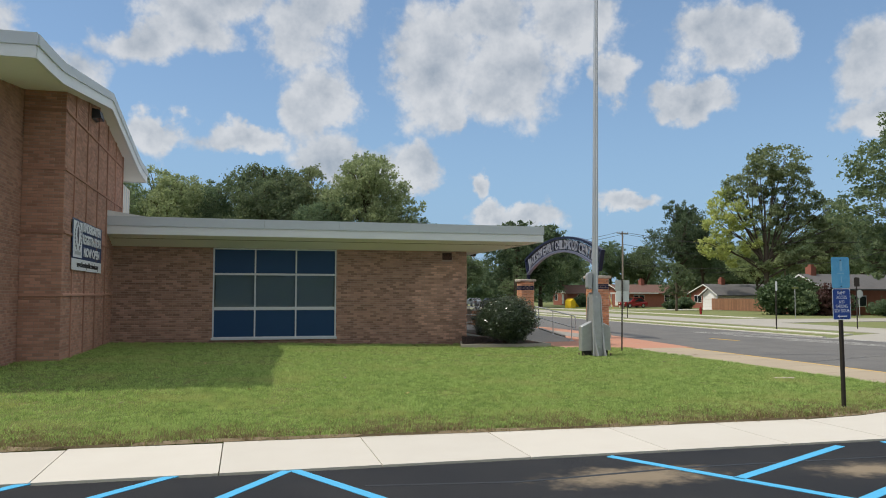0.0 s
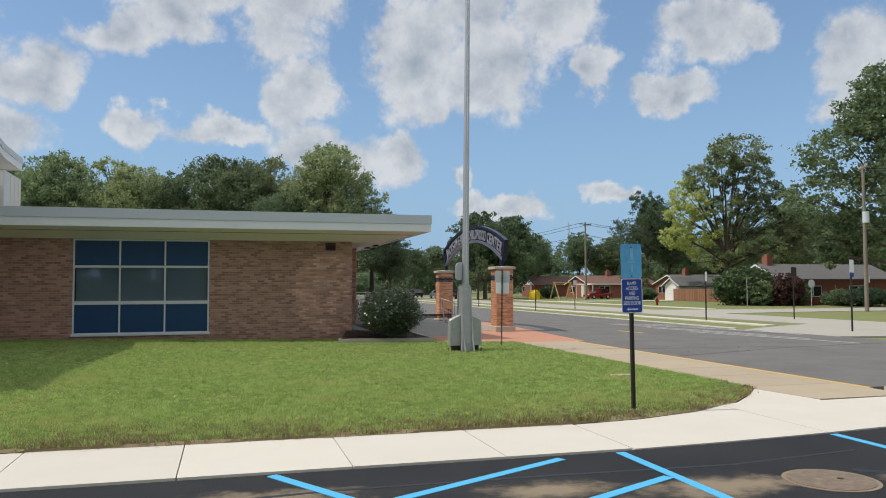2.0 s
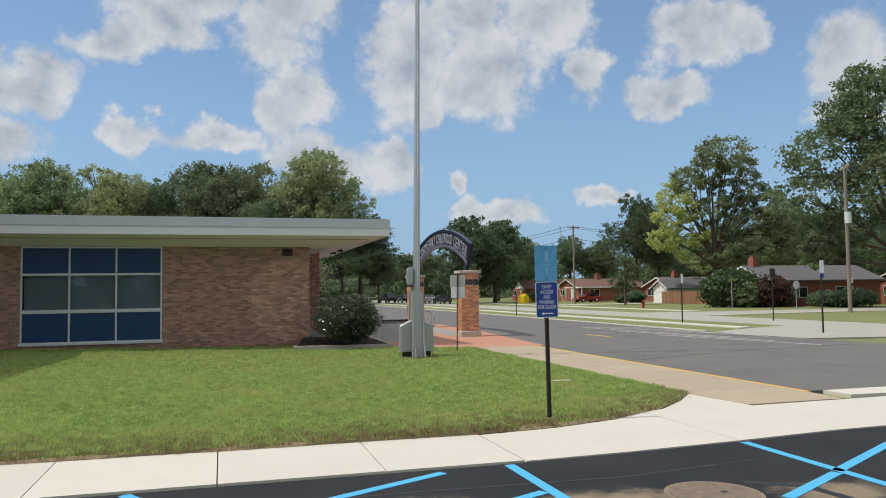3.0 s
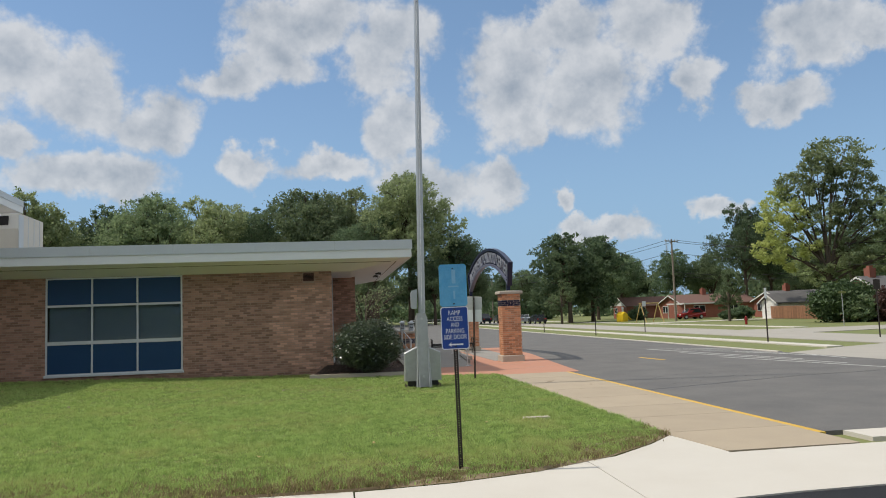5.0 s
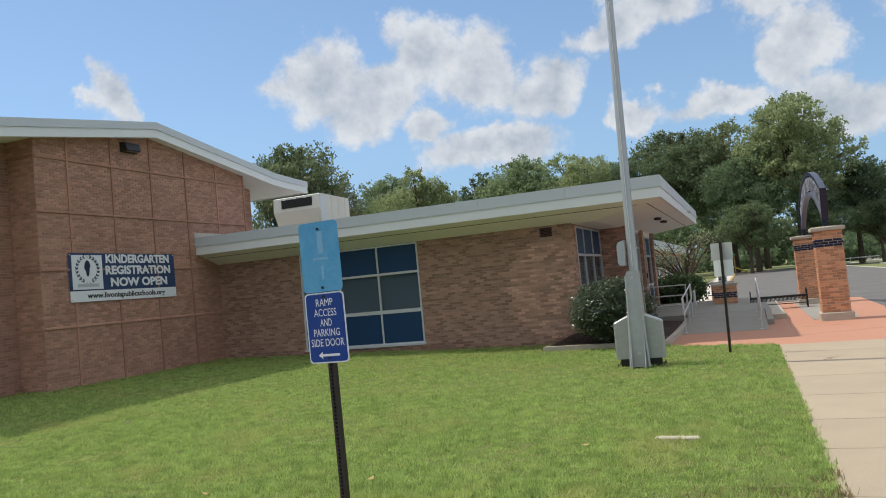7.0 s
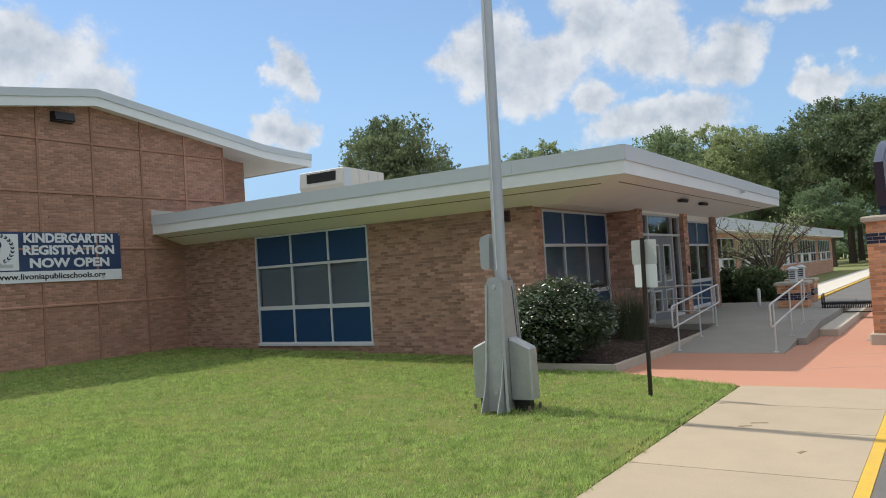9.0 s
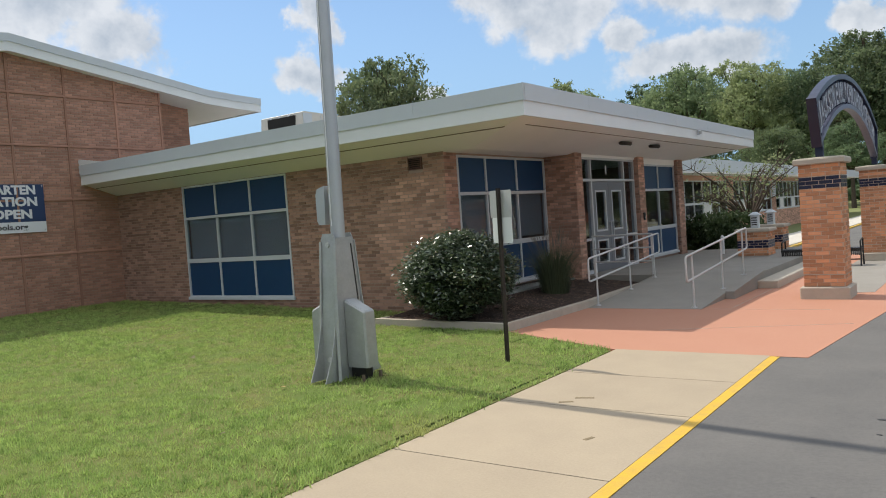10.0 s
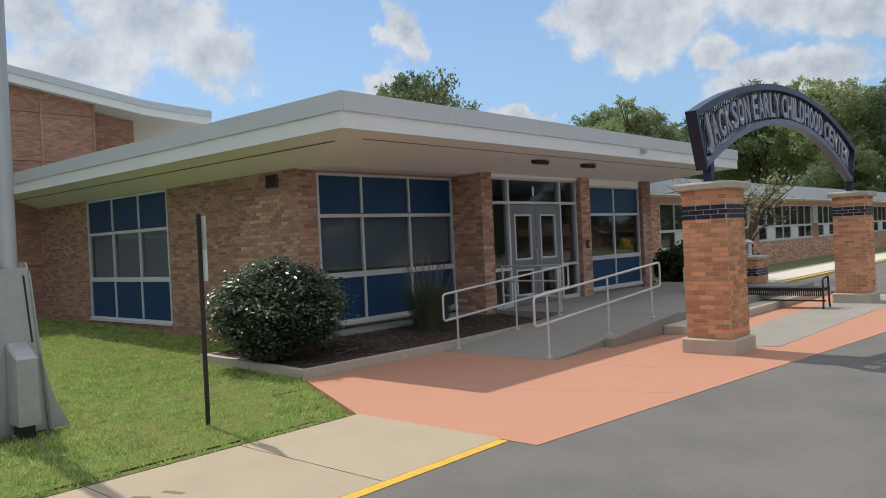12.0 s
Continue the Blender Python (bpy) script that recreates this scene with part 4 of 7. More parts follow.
for a, b, c, d in ((0.05, 2.26, 0.66, H - 0.05), (0.72, 2.26, 2.66, H - 0.05), (2.72, 2.26, 3.35, H - 0.05), (0.05, 0.84, 0.66, 2.2), (2.72, 0.84, 3.35, 2.2), (0.05, 0.08, 0.66, 0.78), (2.72, 0.08, 3.35, 0.78)):
    part("pane", Shape().box(a, 0.03, b, c, 0.036, d), "glass", doors).visible_shadow = False
part("number_bar", Shape().box(1.66, 0.018, 2.38, 1.71, 0.028, 2.60), "sign_white", doors, "white vertical bar stuck on the glass")
for k in range(2):
    x0 = 0.73 + k * 0.965
    leaf = part("door_leaf", Shape().box(x0, -0.01, 0.01, x0 + 0.16, 0.045, 2.19).box(x0 + 0.79, -0.01, 0.01, x0 + 0.955, 0.045, 2.19).box(x0 + 0.16, -0.01, 0.01, x0 + 0.79, 0.045, 0.2).box(x0 + 0.16, -0.01, 0.78, x0 + 0.79, 0.045, 0.98).box(x0 + 0.16, -0.01, 1.98, x0 + 0.79, 0.045, 2.19), "door_paint", doors, "grey painted metal door leaf")
    for z0, z1 in ((0.2, 0.78), (0.98, 1.98)):
        p = part("light_frame", Shape().box(x0 + 0.16, -0.018, z0, x0 + 0.2, 0.05, z1).box(x0 + 0.75, -0.018, z0, x0 + 0.79, 0.05, z1).box(x0 + 0.2, -0.018, z0, x0 + 0.75, 0.05, z0 + 0.04).box(x0 + 0.2, -0.018, z1 - 0.04, x0 + 0.75, 0.05, z1), "frame", leaf)
        g = part("pane", Shape().box(x0 + 0.2, 0.014, z0 + 0.04, x0 + 0.75, 0.02, z1 - 0.04), "glass", leaf)
        g.visible_shadow = False
    hx = x0 + (0.89 if k == 0 else 0.07)
    part("handle", Shape().tube(rail_bend([(hx, -0.01, 0.85), (hx, -0.07, 0.85), (hx, -0.07, 1.2), (hx, -0.01, 1.2)], 0.025), 0.013), "silver", leaf, "upright steel pull handle", True)
intercom = thing("intercom", pose(7.955, 32.2, 1.55, 0, 0, 90), "small black call box on a brick pier", "intercom")
part("case", Shape().bbox(-0.05, -0.04, -0.1, 0.05, 0, 0.1, 0.01), "black_metal", intercom)
part("button", Shape().box(-0.015, -0.048, -0.05, 0.015, -0.04, -0.02), "silver", intercom)

# ---- school: roof ----
X0, X1, Y0, Y1 = -4.05, 9.5, 23.25, 37.9
roof = thing("roof", pose(0, 0, 0), "flat canopy roof with a broad pale fascia", "roof", kind="structure")
part("fascia_lower", Shape().box(X0, Y0, 3.43, X1, Y0 + 0.05, 3.69).box(X1 - 0.05, Y0 + 0.05, 3.43, X1, Y1 - 0.05, 3.69).box(6.0, Y1 - 0.05, 3.43, X1, Y1, 3.69), "white_metal", roof, "white lower fascia board")
up = Shape()
n = 6
for k in range(n):
    a, b = X0 + (X1 - X0 + 0.02) * k / n, X0 + (X1 - X0 + 0.02) * (k + 1) / n
    up.box(a + 0.002, Y0 - 0.025, 3.675, b - 0.002, Y0 + 0.02, 3.95)
for k in range(n):
    a, b = Y0 + (Y1 - Y0) * k / n, Y0 + (Y1 - Y0) * (k + 1) / n
    up.box(X1 - 0.02, a + 0.002 + (0.02 if k == 0 else 0), 3.675, X1 + 0.025, b - 0.002, 3.952)
up.box(6.0, Y1 - 0.02, 3.675, X1 - 0.02, Y1 + 0.025, 3.951)
part("fascia_flashing", up, "fascia", roof, "overlapping grey metal flashing strips")
part("end_flashing", Shape().loft([[(X0, y, 3.955), (-2.9, y, 3.955), (X0, y, 4.13)] for y in (Y0 + 0.03, Y0 - 0.02)]), "white_metal", roof, "white wedge of flashing against the gym")
part("deck", Shape().box(X0, Y0 + 0.02, 3.75, X1 - 0.02, Y1 - 0.02, 3.90).box(-9.5, 29.4, 3.75, X0, Y1 - 0.02, 3.90), "roofing", roof)
zi, XV = 3.12, 7.75
part("soffit", Shape().add([(X0, Y0 + 0.05, 3.445), (X1 - 0.05, Y0 + 0.05, 3.445), (X1 - 0.05, Y1 - 0.05, 3.445), (6.0, Y1 - 0.05, 3.445), (X0, 24.3, zi), (XV, 24.3, zi), (XV, 35.8, 3.10), (6.0, 35.8, 3.10), (X0, 35.8, zi)],
     [(0, 4, 5, 1), (1, 5, 6, 2), (2, 6, 7, 3), (4, 8, 7, 6, 5)]), "soffit", roof)
slope_e = lambda x: 3.445 - (X1 - 0.05 - x) * (3.445 - 3.11) / (X1 - 0.05 - XV)
part("soffit_vent", Shape().rect_tube([(X0 + 0.2, 23.62, 3.445 - 0.32 * 0.325 - 0.003), (8.9, 23.62, 3.445 - 0.32 * 0.325 - 0.003)], 0.035, 0.01).rect_tube([(9.1, 24.0, slope_e(9.1) - 0.003), (9.1, 37.2, slope_e(9.1) - 0.003)], 0.022, 0.01), "iron", roof, "narrow dark vent strip")
for y in (29.1, 30.95):
    lamp = thing("soffit_light", pose(8.82, y, slope_e(8.82) - 0.002, 0, 6, 0), "dark bronze ceiling light under the canopy, switched off", "light", "soffit lights")
    part("housing", Shape().loft([[(0.11 * math.cos(a) * s, 0.28 * math.sin(a) * s, z) for a in [2 * math.pi * k / 24 for k in range(24)]] for s, z in ((1, 0.0), (1, -0.05), (0.8, -0.08))][::-1]), "dark_post", lamp, smooth=True)
    part("lens", Shape().loft([[(0.07 * math.cos(a) * s, 0.2 * math.sin(a) * s, z) for a in [2 * math.pi * k / 20 for k in range(20)]] for s, z in ((1, -0.08), (0.7, -0.10))][::-1]), "sign_white", lamp, "frosted lens")
camera_box = thing("security_camera", pose(9.53, 32.17, 3.60, 0, 0, 90), "small grey security camera on the fascia", "camera")
part("bracket", Shape().box(-0.05, -0.03, -0.06, 0.05, 0.0, 0.06), "silver", camera_box)
part("housing", Shape().bbox(-0.04, -0.1, -0.045, 0.04, -0.03, 0.04, 0.012), "sign_back", camera_box)
hvac = thing("rooftop_unit", pose(-7.25, 32.6, 3.9), "cream metal rooftop air unit with a dark louvre", "air unit")
side = [(0.75, 0.12), (2.5, 0.12), (2.5, 2.28), (0.05, 2.34), (-0.05, 2.30), (-0.1, 1.72)]
part("cabinet", Shape().loft([[(x, y, z) for y, z in side] for x in (2.25, 0.0)]), "cream", hvac, "slope-fronted sheet metal case")
part("curb", Shape().box(0.1, 0.8, 0, 2.15, 2.4, 0.12), "grey_concrete", hvac)
part("louvre", Shape().box(0.42, -0.115, 1.86, 1.9, -0.05, 2.22), "dark_hole", hvac, "dark intake slot")
for k in range(3):
    part("tab", Shape().box(0.55 + 0.5 * k, -0.13, 2.21, 0.62 + 0.5 * k, -0.06, 2.29), "sign_white", hvac)
part("corner_post", Shape().box(2.25, -0.02, 0.95, 2.27, 0.42, 2.27), "fascia", hvac, "pale corner panel")
for k in range(3):
    part("seam", Shape().box(2.25, 0.9 + k * 0.6, 0.2, 2.265, 0.93 + k * 0.6, 2.26), "fascia", hvac)
for x in (-9.5, -8.2):
    gn = thing("roof_vent_pipe", pose(x + 1.5, 16.2 + (x + 9.5) * 0.4, 6.35), "small curved metal vent on the gym roof", "vent pipe")
    part("pipe", Shape().tube(rail_bend([(0, 0, 0), (0, 0, 0.55), (0.35, 0, 0.5), (0.4, 0, 0.38)], 0.12), 0.05), "dark_post", gn, smooth=True)

# ---- gym ----
RIDGE = 21.55
rake = lambda y: float(np.interp(abs(y - RIDGE), [0.0, 5.65, 6.7, 7.8], [7.11, 6.29, 6.23, 6.19]))     # the eaves flatten out
gym = thing("gym_wall", pose(0, 0, 0), "tall reddish brick gym gable with a grid of raised bands", "wall", kind="structure")
soff = lambda y: rake(y) - 0.37
part("bay_core", Shape().loft([[(x, 17.8, -0.2), (x, 25.85, -0.2), (x, 25.85, soff(25.85)), (x, RIDGE, soff(RIDGE)), (x, 17.8, soff(17.8))] for x in (-3.95, -4.79)]), "mortar", gym)
part("main_core", Shape().loft([[(x, 15.7, -0.2), (x, 27.4, -0.2), (x, 27.4, soff(27.4)), (x, RIDGE, soff(RIDGE)), (x, 15.7, soff(15.7))] for x in (-4.8, -24)]), "mortar", gym)
lay_bricks(gym, pose(-3.95, 17.8, 0, 0, 0, 90), 8.05, 0.02, 6.75, "gym_brick", near=(1.5, 2), many=300, top=lambda u: soff(17.8 + u) - 0.01, seed=8)
lay_bricks(gym, pose(-4.79, 17.8, 0), 0.84, 0.02, 6.28, "gym_brick", many=0, seed=9)
lay_bricks(gym, pose(-4.8, 15.7, 0, 0, 0, 90), 2.1, 0.02, 6.3, "gym_brick", many=0, top=lambda u: soff(15.7 + u) - 0.01, seed=10)
lay_bricks(gym, pose(-4.8, 25.86, 0, 0, 0, 90), 1.54, 0.02, 6.3, "gym_brick", many=0, top=lambda u: soff(25.86 + u) - 0.01, seed=11)
for k in range(6):
    y = 18.73 + 1.42 * k if k < 5 else 25.8
    part("upright_band", Shape().box(-3.942, y - 0.028, 0.0, -3.915, y + 0.028, soff(y) - 0.02), "gym_brick", gym)
for z in (1.68, 3.06, 4.45, 5.75):
    part("level_band", Shape().loft([[(-3.942, y, z - 0.035), (-3.912, y, z - 0.025), (-3.912, y, z + 0.015), (-3.942, y, z + 0.035)] for y in (17.8, 25.85)]), "gym_brick", gym)
    part("level_band", Shape().box(-4.79, 17.765, z - 0.03, -3.94, 17.792, z + 0.03), "gym_brick", gym)
gym_roof = thing("gym_roof", pose(0, 0, 0), "low-pitched gym roof with a pale two-step fascia", "roof", kind="structure")
EDGE = [13.9, 14.85, 15.9, RIDGE, 27.2, 28.25, 29.3]
for x0, x1, t0, t1, m_, nm in ((-3.62, -26, 0.30, 0.02, "roofing", "deck"), (-3.58, -3.66, 0.20, 0.0, "fascia", "fascia_flashing"), (-3.61, -3.67, 0.43, 0.19, "white_metal", "fascia_lower")):
    prof = [(y, rake(y) - t0) for y in EDGE] + [(y, rake(y) - t1) for y in reversed(EDGE)]
    part(nm, Shape().loft([[(x, y, z) for y, z in prof] for x in (x0, x1)]), m_, gym_roof)
part("soffit", Shape().loft([[(x, y, rake(y) - 0.40) for y in EDGE] + [(x, y, rake(y) - 0.31) for y in reversed(EDGE)] for x in (-3.67, -26)]), "soffit", gym_roof)
for y in (13.84, 29.305):
    part("eave_fascia", Shape().box(-26, y, rake(y) - 0.43, -3.62, y + 0.05, rake(y) - 0.21), "white_metal", gym_roof)
    part("eave_flashing", Shape().box(-26, y - 0.02, rake(y) - 0.21, -3.6, y + 0.06, rake(y) + 0.01), "fascia", gym_roof)
gl = thing("wall_light", pose(-3.93, 20.78, 6.33, 0, 0, 90), "black wall-pack floodlight under the gable", "light")
part("housing", Shape().loft([[(-0.28, 0, -0.14), (0.28, 0, -0.14), (0.28, 0, 0.12), (-0.28, 0, 0.12)], [(-0.25, -0.22, -0.1), (0.25, -0.22, -0.1), (0.25, -0.17, 0.1), (-0.25, -0.17, 0.1)]][::-1]), "black_metal", gl)
part("lens", Shape().box(-0.22, -0.2, -0.125, 0.22, -0.03, -0.115), "car_glass", gl)

# banner
ban = thing("banner", pose(-3.925, 18.56, 2.26, 0, 0, 90), "dark blue vinyl kindergarten registration banner with white letters", "banner")
W_, H_ = 3.66, 1.20
sag = Shape()
cols = 14
for r0, r1 in ((0.27, H_),):
    for k in range(cols):
        a, b = W_ * k / cols, W_ * (k + 1) / cols
        wob = lambda x: -0.012 - 0.008 * math.sin(x * 4)
        sag.add([(a, wob(a), r0), (b, wob(b), r0), (b, wob(b), r1), (a, wob(a), r1)], [(0, 1, 2, 3)])
part("sheet", sag, material("banner_blue", (0.025, 0.05, 0.13), 0.5, vary=0.15, bump=0.03), ban)
part("lower_strip", Shape().box(0, -0.024, 0.0, W_, -0.004, 0.268), "sign_white", ban, "white strip with a web address")
part("emblem_field", Shape().box(0.08, -0.032, 0.30, 1.02, -0.02, H_ - 0.05), "sign_white", ban, "white square with an emblem")
flame = [(0.55 + 0.13 * math.sin(a) * (1 if math.cos(a) < 0 else 0.6), 0.82 + 0.20 * -math.cos(a)) for a in [2 * math.pi * k / 20 for k in range(20)]]
part("emblem", Shape().loft([[(0.55 + (x - 0.55) * 0.75, y, z) for x, z in flame] for y in (-0.032, -0.038)]), "navy_steel", ban, "dark flame-shaped emblem")
for sx in (-1, 1):
    s_ = Shape()
    for k in range(9):
        a = radians(-70 + k * 17)
        cx, cz = 0.55 + sx * 0.33 * math.cos(a), 0.80 + 0.31 * math.sin(a)
        for q in (-0.55, 0.55):
            dx, dz = -sx * math.sin(a + q * 1.0), math.cos(a + q * 1.0)
            l, w_ = 0.085, 0.02
            s_.loft([[(cx, y, cz), (cx + sx * 0.0 + dx * l * 0.5 - dz * w_, y, cz + dz * l * 0.5 + dx * w_), (cx + dx * l, y, cz + dz * l), (cx + dx * l * 0.5 + dz * w_, y, cz + dz * l * 0.5 - dx * w_)] for y in (-0.033, -0.0365)])
    part("laurel_branch", s_, "navy_steel", ban, "dark printed laurel branch")
wreath = Shape()
for k in range(22):
    a = radians(-60 + 300 * k / 21 + 210)
    c = Vector((0.55 + 0.36 * math.cos(a), -0.035, 0.78 + 0.33 * math.sin(a)))
    u = Vector((math.cos(a + 0.9), 0, math.sin(a + 0.9)))
    w2 = Vector((-u.z, 0, u.x))
    wreath.add([c - u * 0.05, c + w2 * 0.02, c + u * 0.05, c - w2 * 0.02], [(0, 1, 2, 3)])
part("wreath", wreath, "sign_back", ban)
part("emblem_word_bar", Shape().box(0.22, -0.037, 0.36, 0.88, -0.033, 0.44), "sign_back", ban)
for body_, z, wd in (("KINDERGARTEN", 1.05, 2.3), ("REGISTRATION", 0.76, 2.35), ("NOW OPEN", 0.45, 2.05)):
    lettering("text_line", body_, 0.30, "sign_white", ban, Matrix.Translation((2.3, -0.026, z)), width=wd, heavy=0.012)
lettering("text_line", "www.livoniapublicschools.org", 0.19, "black_metal", ban, Matrix.Translation((1.85, -0.027, 0.14)), width=2.7, heavy=0.004)
for x in (0.04, W_ - 0.04):
    for z in (0.05, H_ - 0.04):
        part("grommet", Shape().prism([(x + 0.018 * a, z + 0.018 * b) for a, b in ringed(1, 10)], 0, 0.002), "silver", ban).matrix_basis = pose(0, -0.026, 0, 90, 0, 0) @ Matrix.Identity(4)

# ---- classroom wing ----
wing = thing("wing_wall", pose(0, 0, 0), "long low brick classroom wing with window bands", "wall", kind="structure")
part("wall_core", Shape().box(2.0, 36.0, -0.2, 5.0, 89.2, 1.1).box(2.0, 36.0, 2.78, 5.0, 89.2, 3.05), "brick", wing)
piers = [(36.0, 42.2), (51.0, 52.2), (60.3, 61.4), (69.0, 70.2), (79.0, 80.4), (87.8, 89.2)]
for a, b in piers:
    part("pier", Shape().box(4.0, a, 1.1, 5.0, b, 2.78), "brick", wing)
    lay_bricks(wing, pose(5.0, a, 0, 0, 0, 90), b - a, 1.12, 2.76, "brick", many=0, length=0.203, seed=13)
lay_bricks(wing, pose(5.0, 37, 0, 0, 0, 90), 52, 0.02, 1.08, "brick", many=0, length=0.29, seed=12)
obj("wing_inside", Shape().box(3.0, 36, 1.1, 3.1, 89.2, 2.78), "inside", label="dull classroom wall behind the window band", category="wall", kind="structure")
for i, ((_, a), (b, _2)) in enumerate(zip(piers, piers[1:])):
    n = 7
    wd = (b - a) / n
    win = window("window_%d" % (i + 4), pose(4.98, a, 1.1, 0, 0, 90), [wd * k for k in range(n + 1)], [0, 0.65, 1.68], "band of white-framed classroom windows", depth=0.06, top_row="", bottom_row="", sill=True, whites=(1, 4))
part("fascia", Shape().box(2.0, 36.5, 3.06, 6.0, 89.8, 3.60), "fascia", wing)
part("soffit", Shape().box(4.9, 36.5, 3.0, 5.98, 89.8, 3.055), "soffit", wing)
louvre = thing("wall_vent", pose(5.012, 60.85, 2.32, 0, 0, 90), "grey metal louvre on a brick pier of the wing", "vent")
part("frame", Shape().box(-0.42, -0.03, -0.5, 0.42, 0.0, -0.46).box(-0.42, -0.03, 0.46, 0.42, 0.0, 0.5).box(-0.42, -0.03, -0.46, -0.38, 0.0, 0.46).box(0.38, -0.03, -0.46, 0.42, 0.0, 0.46), "fascia", louvre)
for k in range(9):
    part("slat", Shape().loft([[(x, -0.028, -0.44 + k * 0.1), (x, -0.02, -0.44 + k * 0.1), (x, 0.0, -0.37 + k * 0.1), (x, -0.008, -0.37 + k * 0.1)] for x in (-0.38, 0.38)]), "fascia", louvre)
obj("school_body", Shape().box(-30, 38.2, -0.2, 1.9, 89, 3.3), "house_brick", label="low brick school building behind", category="building", kind="structure")


# ---- entrance pillars and arch ----
def pillar(cx, cy, label, many):
    p = thing("brick_pillar", pose(cx, cy, 0.018), label, "pillar", "arch pillars")
    part("base", Shape().bbox(-0.39, -0.39, -0.02, 0.39, 0.39, 0.21, 0.02), "stone", p, "cast stone base")
    part("core", Shape().box(-0.32, -0.32, 0.21, 0.32, 0.32, 2.30), "pale_mortar", p)
    for k, (mx, seed) in enumerate(((pose(-0.328, -0.32, 0), 20), (pose(0.32, -0.328, 0, 0, 0, 90), 21), (pose(0.328, 0.32, 0, 0, 0, 180), 22), (pose(-0.32, 0.328, 0, 0, 0, 270), 23))):
        n = many if k < 2 else 0
        lay_bricks(p, mx, 0.656, 0.215, 1.885, "orange_brick", near=(0.3, 1.0), many=n, seed=seed, proud=0.008)
        lay_bricks(p, mx, 0.656, 1.895, 2.10, "navy_brick", near=(0.3, 2.0), many=min(n, 12), seed=seed, proud=0.010)
        lay_bricks(p, mx, 0.656, 2.105, 2.30, "orange_brick", near=(0.3, 2.2), many=min(n, 12), seed=seed, proud=0.008)
    part("cap", Shape().loft([[(sx * s, sy * s, z) for sx, sy in ((-1, -1), (1, -1), (1, 1), (-1, 1))] for s, z in ((0.37, 2.30), (0.40, 2.315), (0.40, 2.385), (0.385, 2.41), (0.2, 2.425))]), "stone", p, "pale cast stone cap")
    part("wire", Shape().rect_tube([(-0.33, -0.334, 0.42), (0.334, -0.334, 0.42), (0.334, 0.33, 0.42)], 0.006, 0.012), "stone", p)
    return p


PAX, PAY, PBX, PBY = 13.22, 26.95, 13.17, 34.72
pillar(PAX, PAY, "square orange brick pillar with a navy brick band and stone cap", 110)
pillar(PBX, PBY, "square orange brick pillar with a navy brick band beside a bench", 60)

arch = thing("arch_sign", pose(13.2, 30.52, 0, 0, 0, 90), "dark navy steel arch sign with raised silver letters over pillars", "sign")
ro, zo, ri, zin = 11.2, -7.0, 8.64, -5.11
arc = lambda r, zc, half, n=28: [(u, zc + math.sqrt(r * r - u * u)) for u in [-half + 2 * half * k / n for k in range(n + 1)]]


def band(pts, depth, t):
    s = Shape()
    rings = []
    for i, (u, z) in enumerate(pts):
        a, b = pts[max(i - 1, 0)], pts[min(i + 1, len(pts) - 1)]
        d = Vector((b[0] - a[0], b[1] - a[1])).normalized()
        nx, nz = -d.y * t, d.x * t
        rings.append([(u, -depth / 2, z), (u, depth / 2, z), (u - nx, depth / 2, z - nz), (u - nx, -depth / 2, z - nz)])
    return s.loft(rings)


HALF_O, HALF_I, DEEP = 4.13, 3.84, 0.15
outer, inner = arc(ro, zo, HALF_O), arc(ri, zin, HALF_I)
part("outer_rim", band(outer, DEEP, 0.10), "navy_steel", arch)
part("inner_rim", band(inner, DEEP, -0.09), "lit_rim", arch, "curved lower rim, coloured paler for the light it reflects")
for s_ in (-1, 1):
    a, b = Vector((HALF_O * s_, 0, zo + math.sqrt(ro * ro - HALF_O ** 2))), Vector((HALF_I * s_, 0, zin + math.sqrt(ri * ri - HALF_I ** 2)))
    part("end_plate", Shape().rect_tube([a + Vector((0, 0, 0.01)), b + (b - a) * 0.02], DEEP + 0.01, 0.07), "navy_steel", arch)
    foot = -3.62 if s_ < 0 else 3.88
    part("stanchion", Shape().box(foot - 0.06, -0.06, 2.45, foot + 0.06, 0.06, 2.85), "navy_steel", arch)
mid_r = lambda u: (zo + math.sqrt(ro * ro - u * u), zin + math.sqrt(max(ri * ri - u * u, 0.0)))
for k in range(-62, 63):
    u = k * 0.0655
    top, low = mid_r(u)
    if abs(u) > HALF_I:
        low = mid_r(HALF_I)[1] + (abs(u) - HALF_I) * 2.5
    part("mesh_bar", Shape().box(u - 0.007, -0.007, low, u + 0.007, 0.007, top - 0.04), "navy_steel", arch)
for f in (0.25, 0.5, 0.75):
    pts = []
    for k in range(33):
        u = -3.8 + 7.6 * k / 32
        top, low = mid_r(u)
        pts.append((u, low + (top - low) * f))
    part("mesh_hoop", band(pts, 0.012, 0.012), "navy_steel", arch)
places = []
for word, u0, u1 in (("JACKSON", -3.80, -2.0), ("EARLY", -1.88, -0.56), ("CHILDHOOD", -0.46, 1.92), ("CENTER", 2.04, 3.78)):
    share = [0.4 if ch == "I" else 1.0 for ch in word]
    for i, ch in enumerate(word):
        places.append((ch, u0 + (u1 - u0) * (sum(share[:i]) + share[i] / 2) / sum(share), (u1 - u0) / sum(share)))
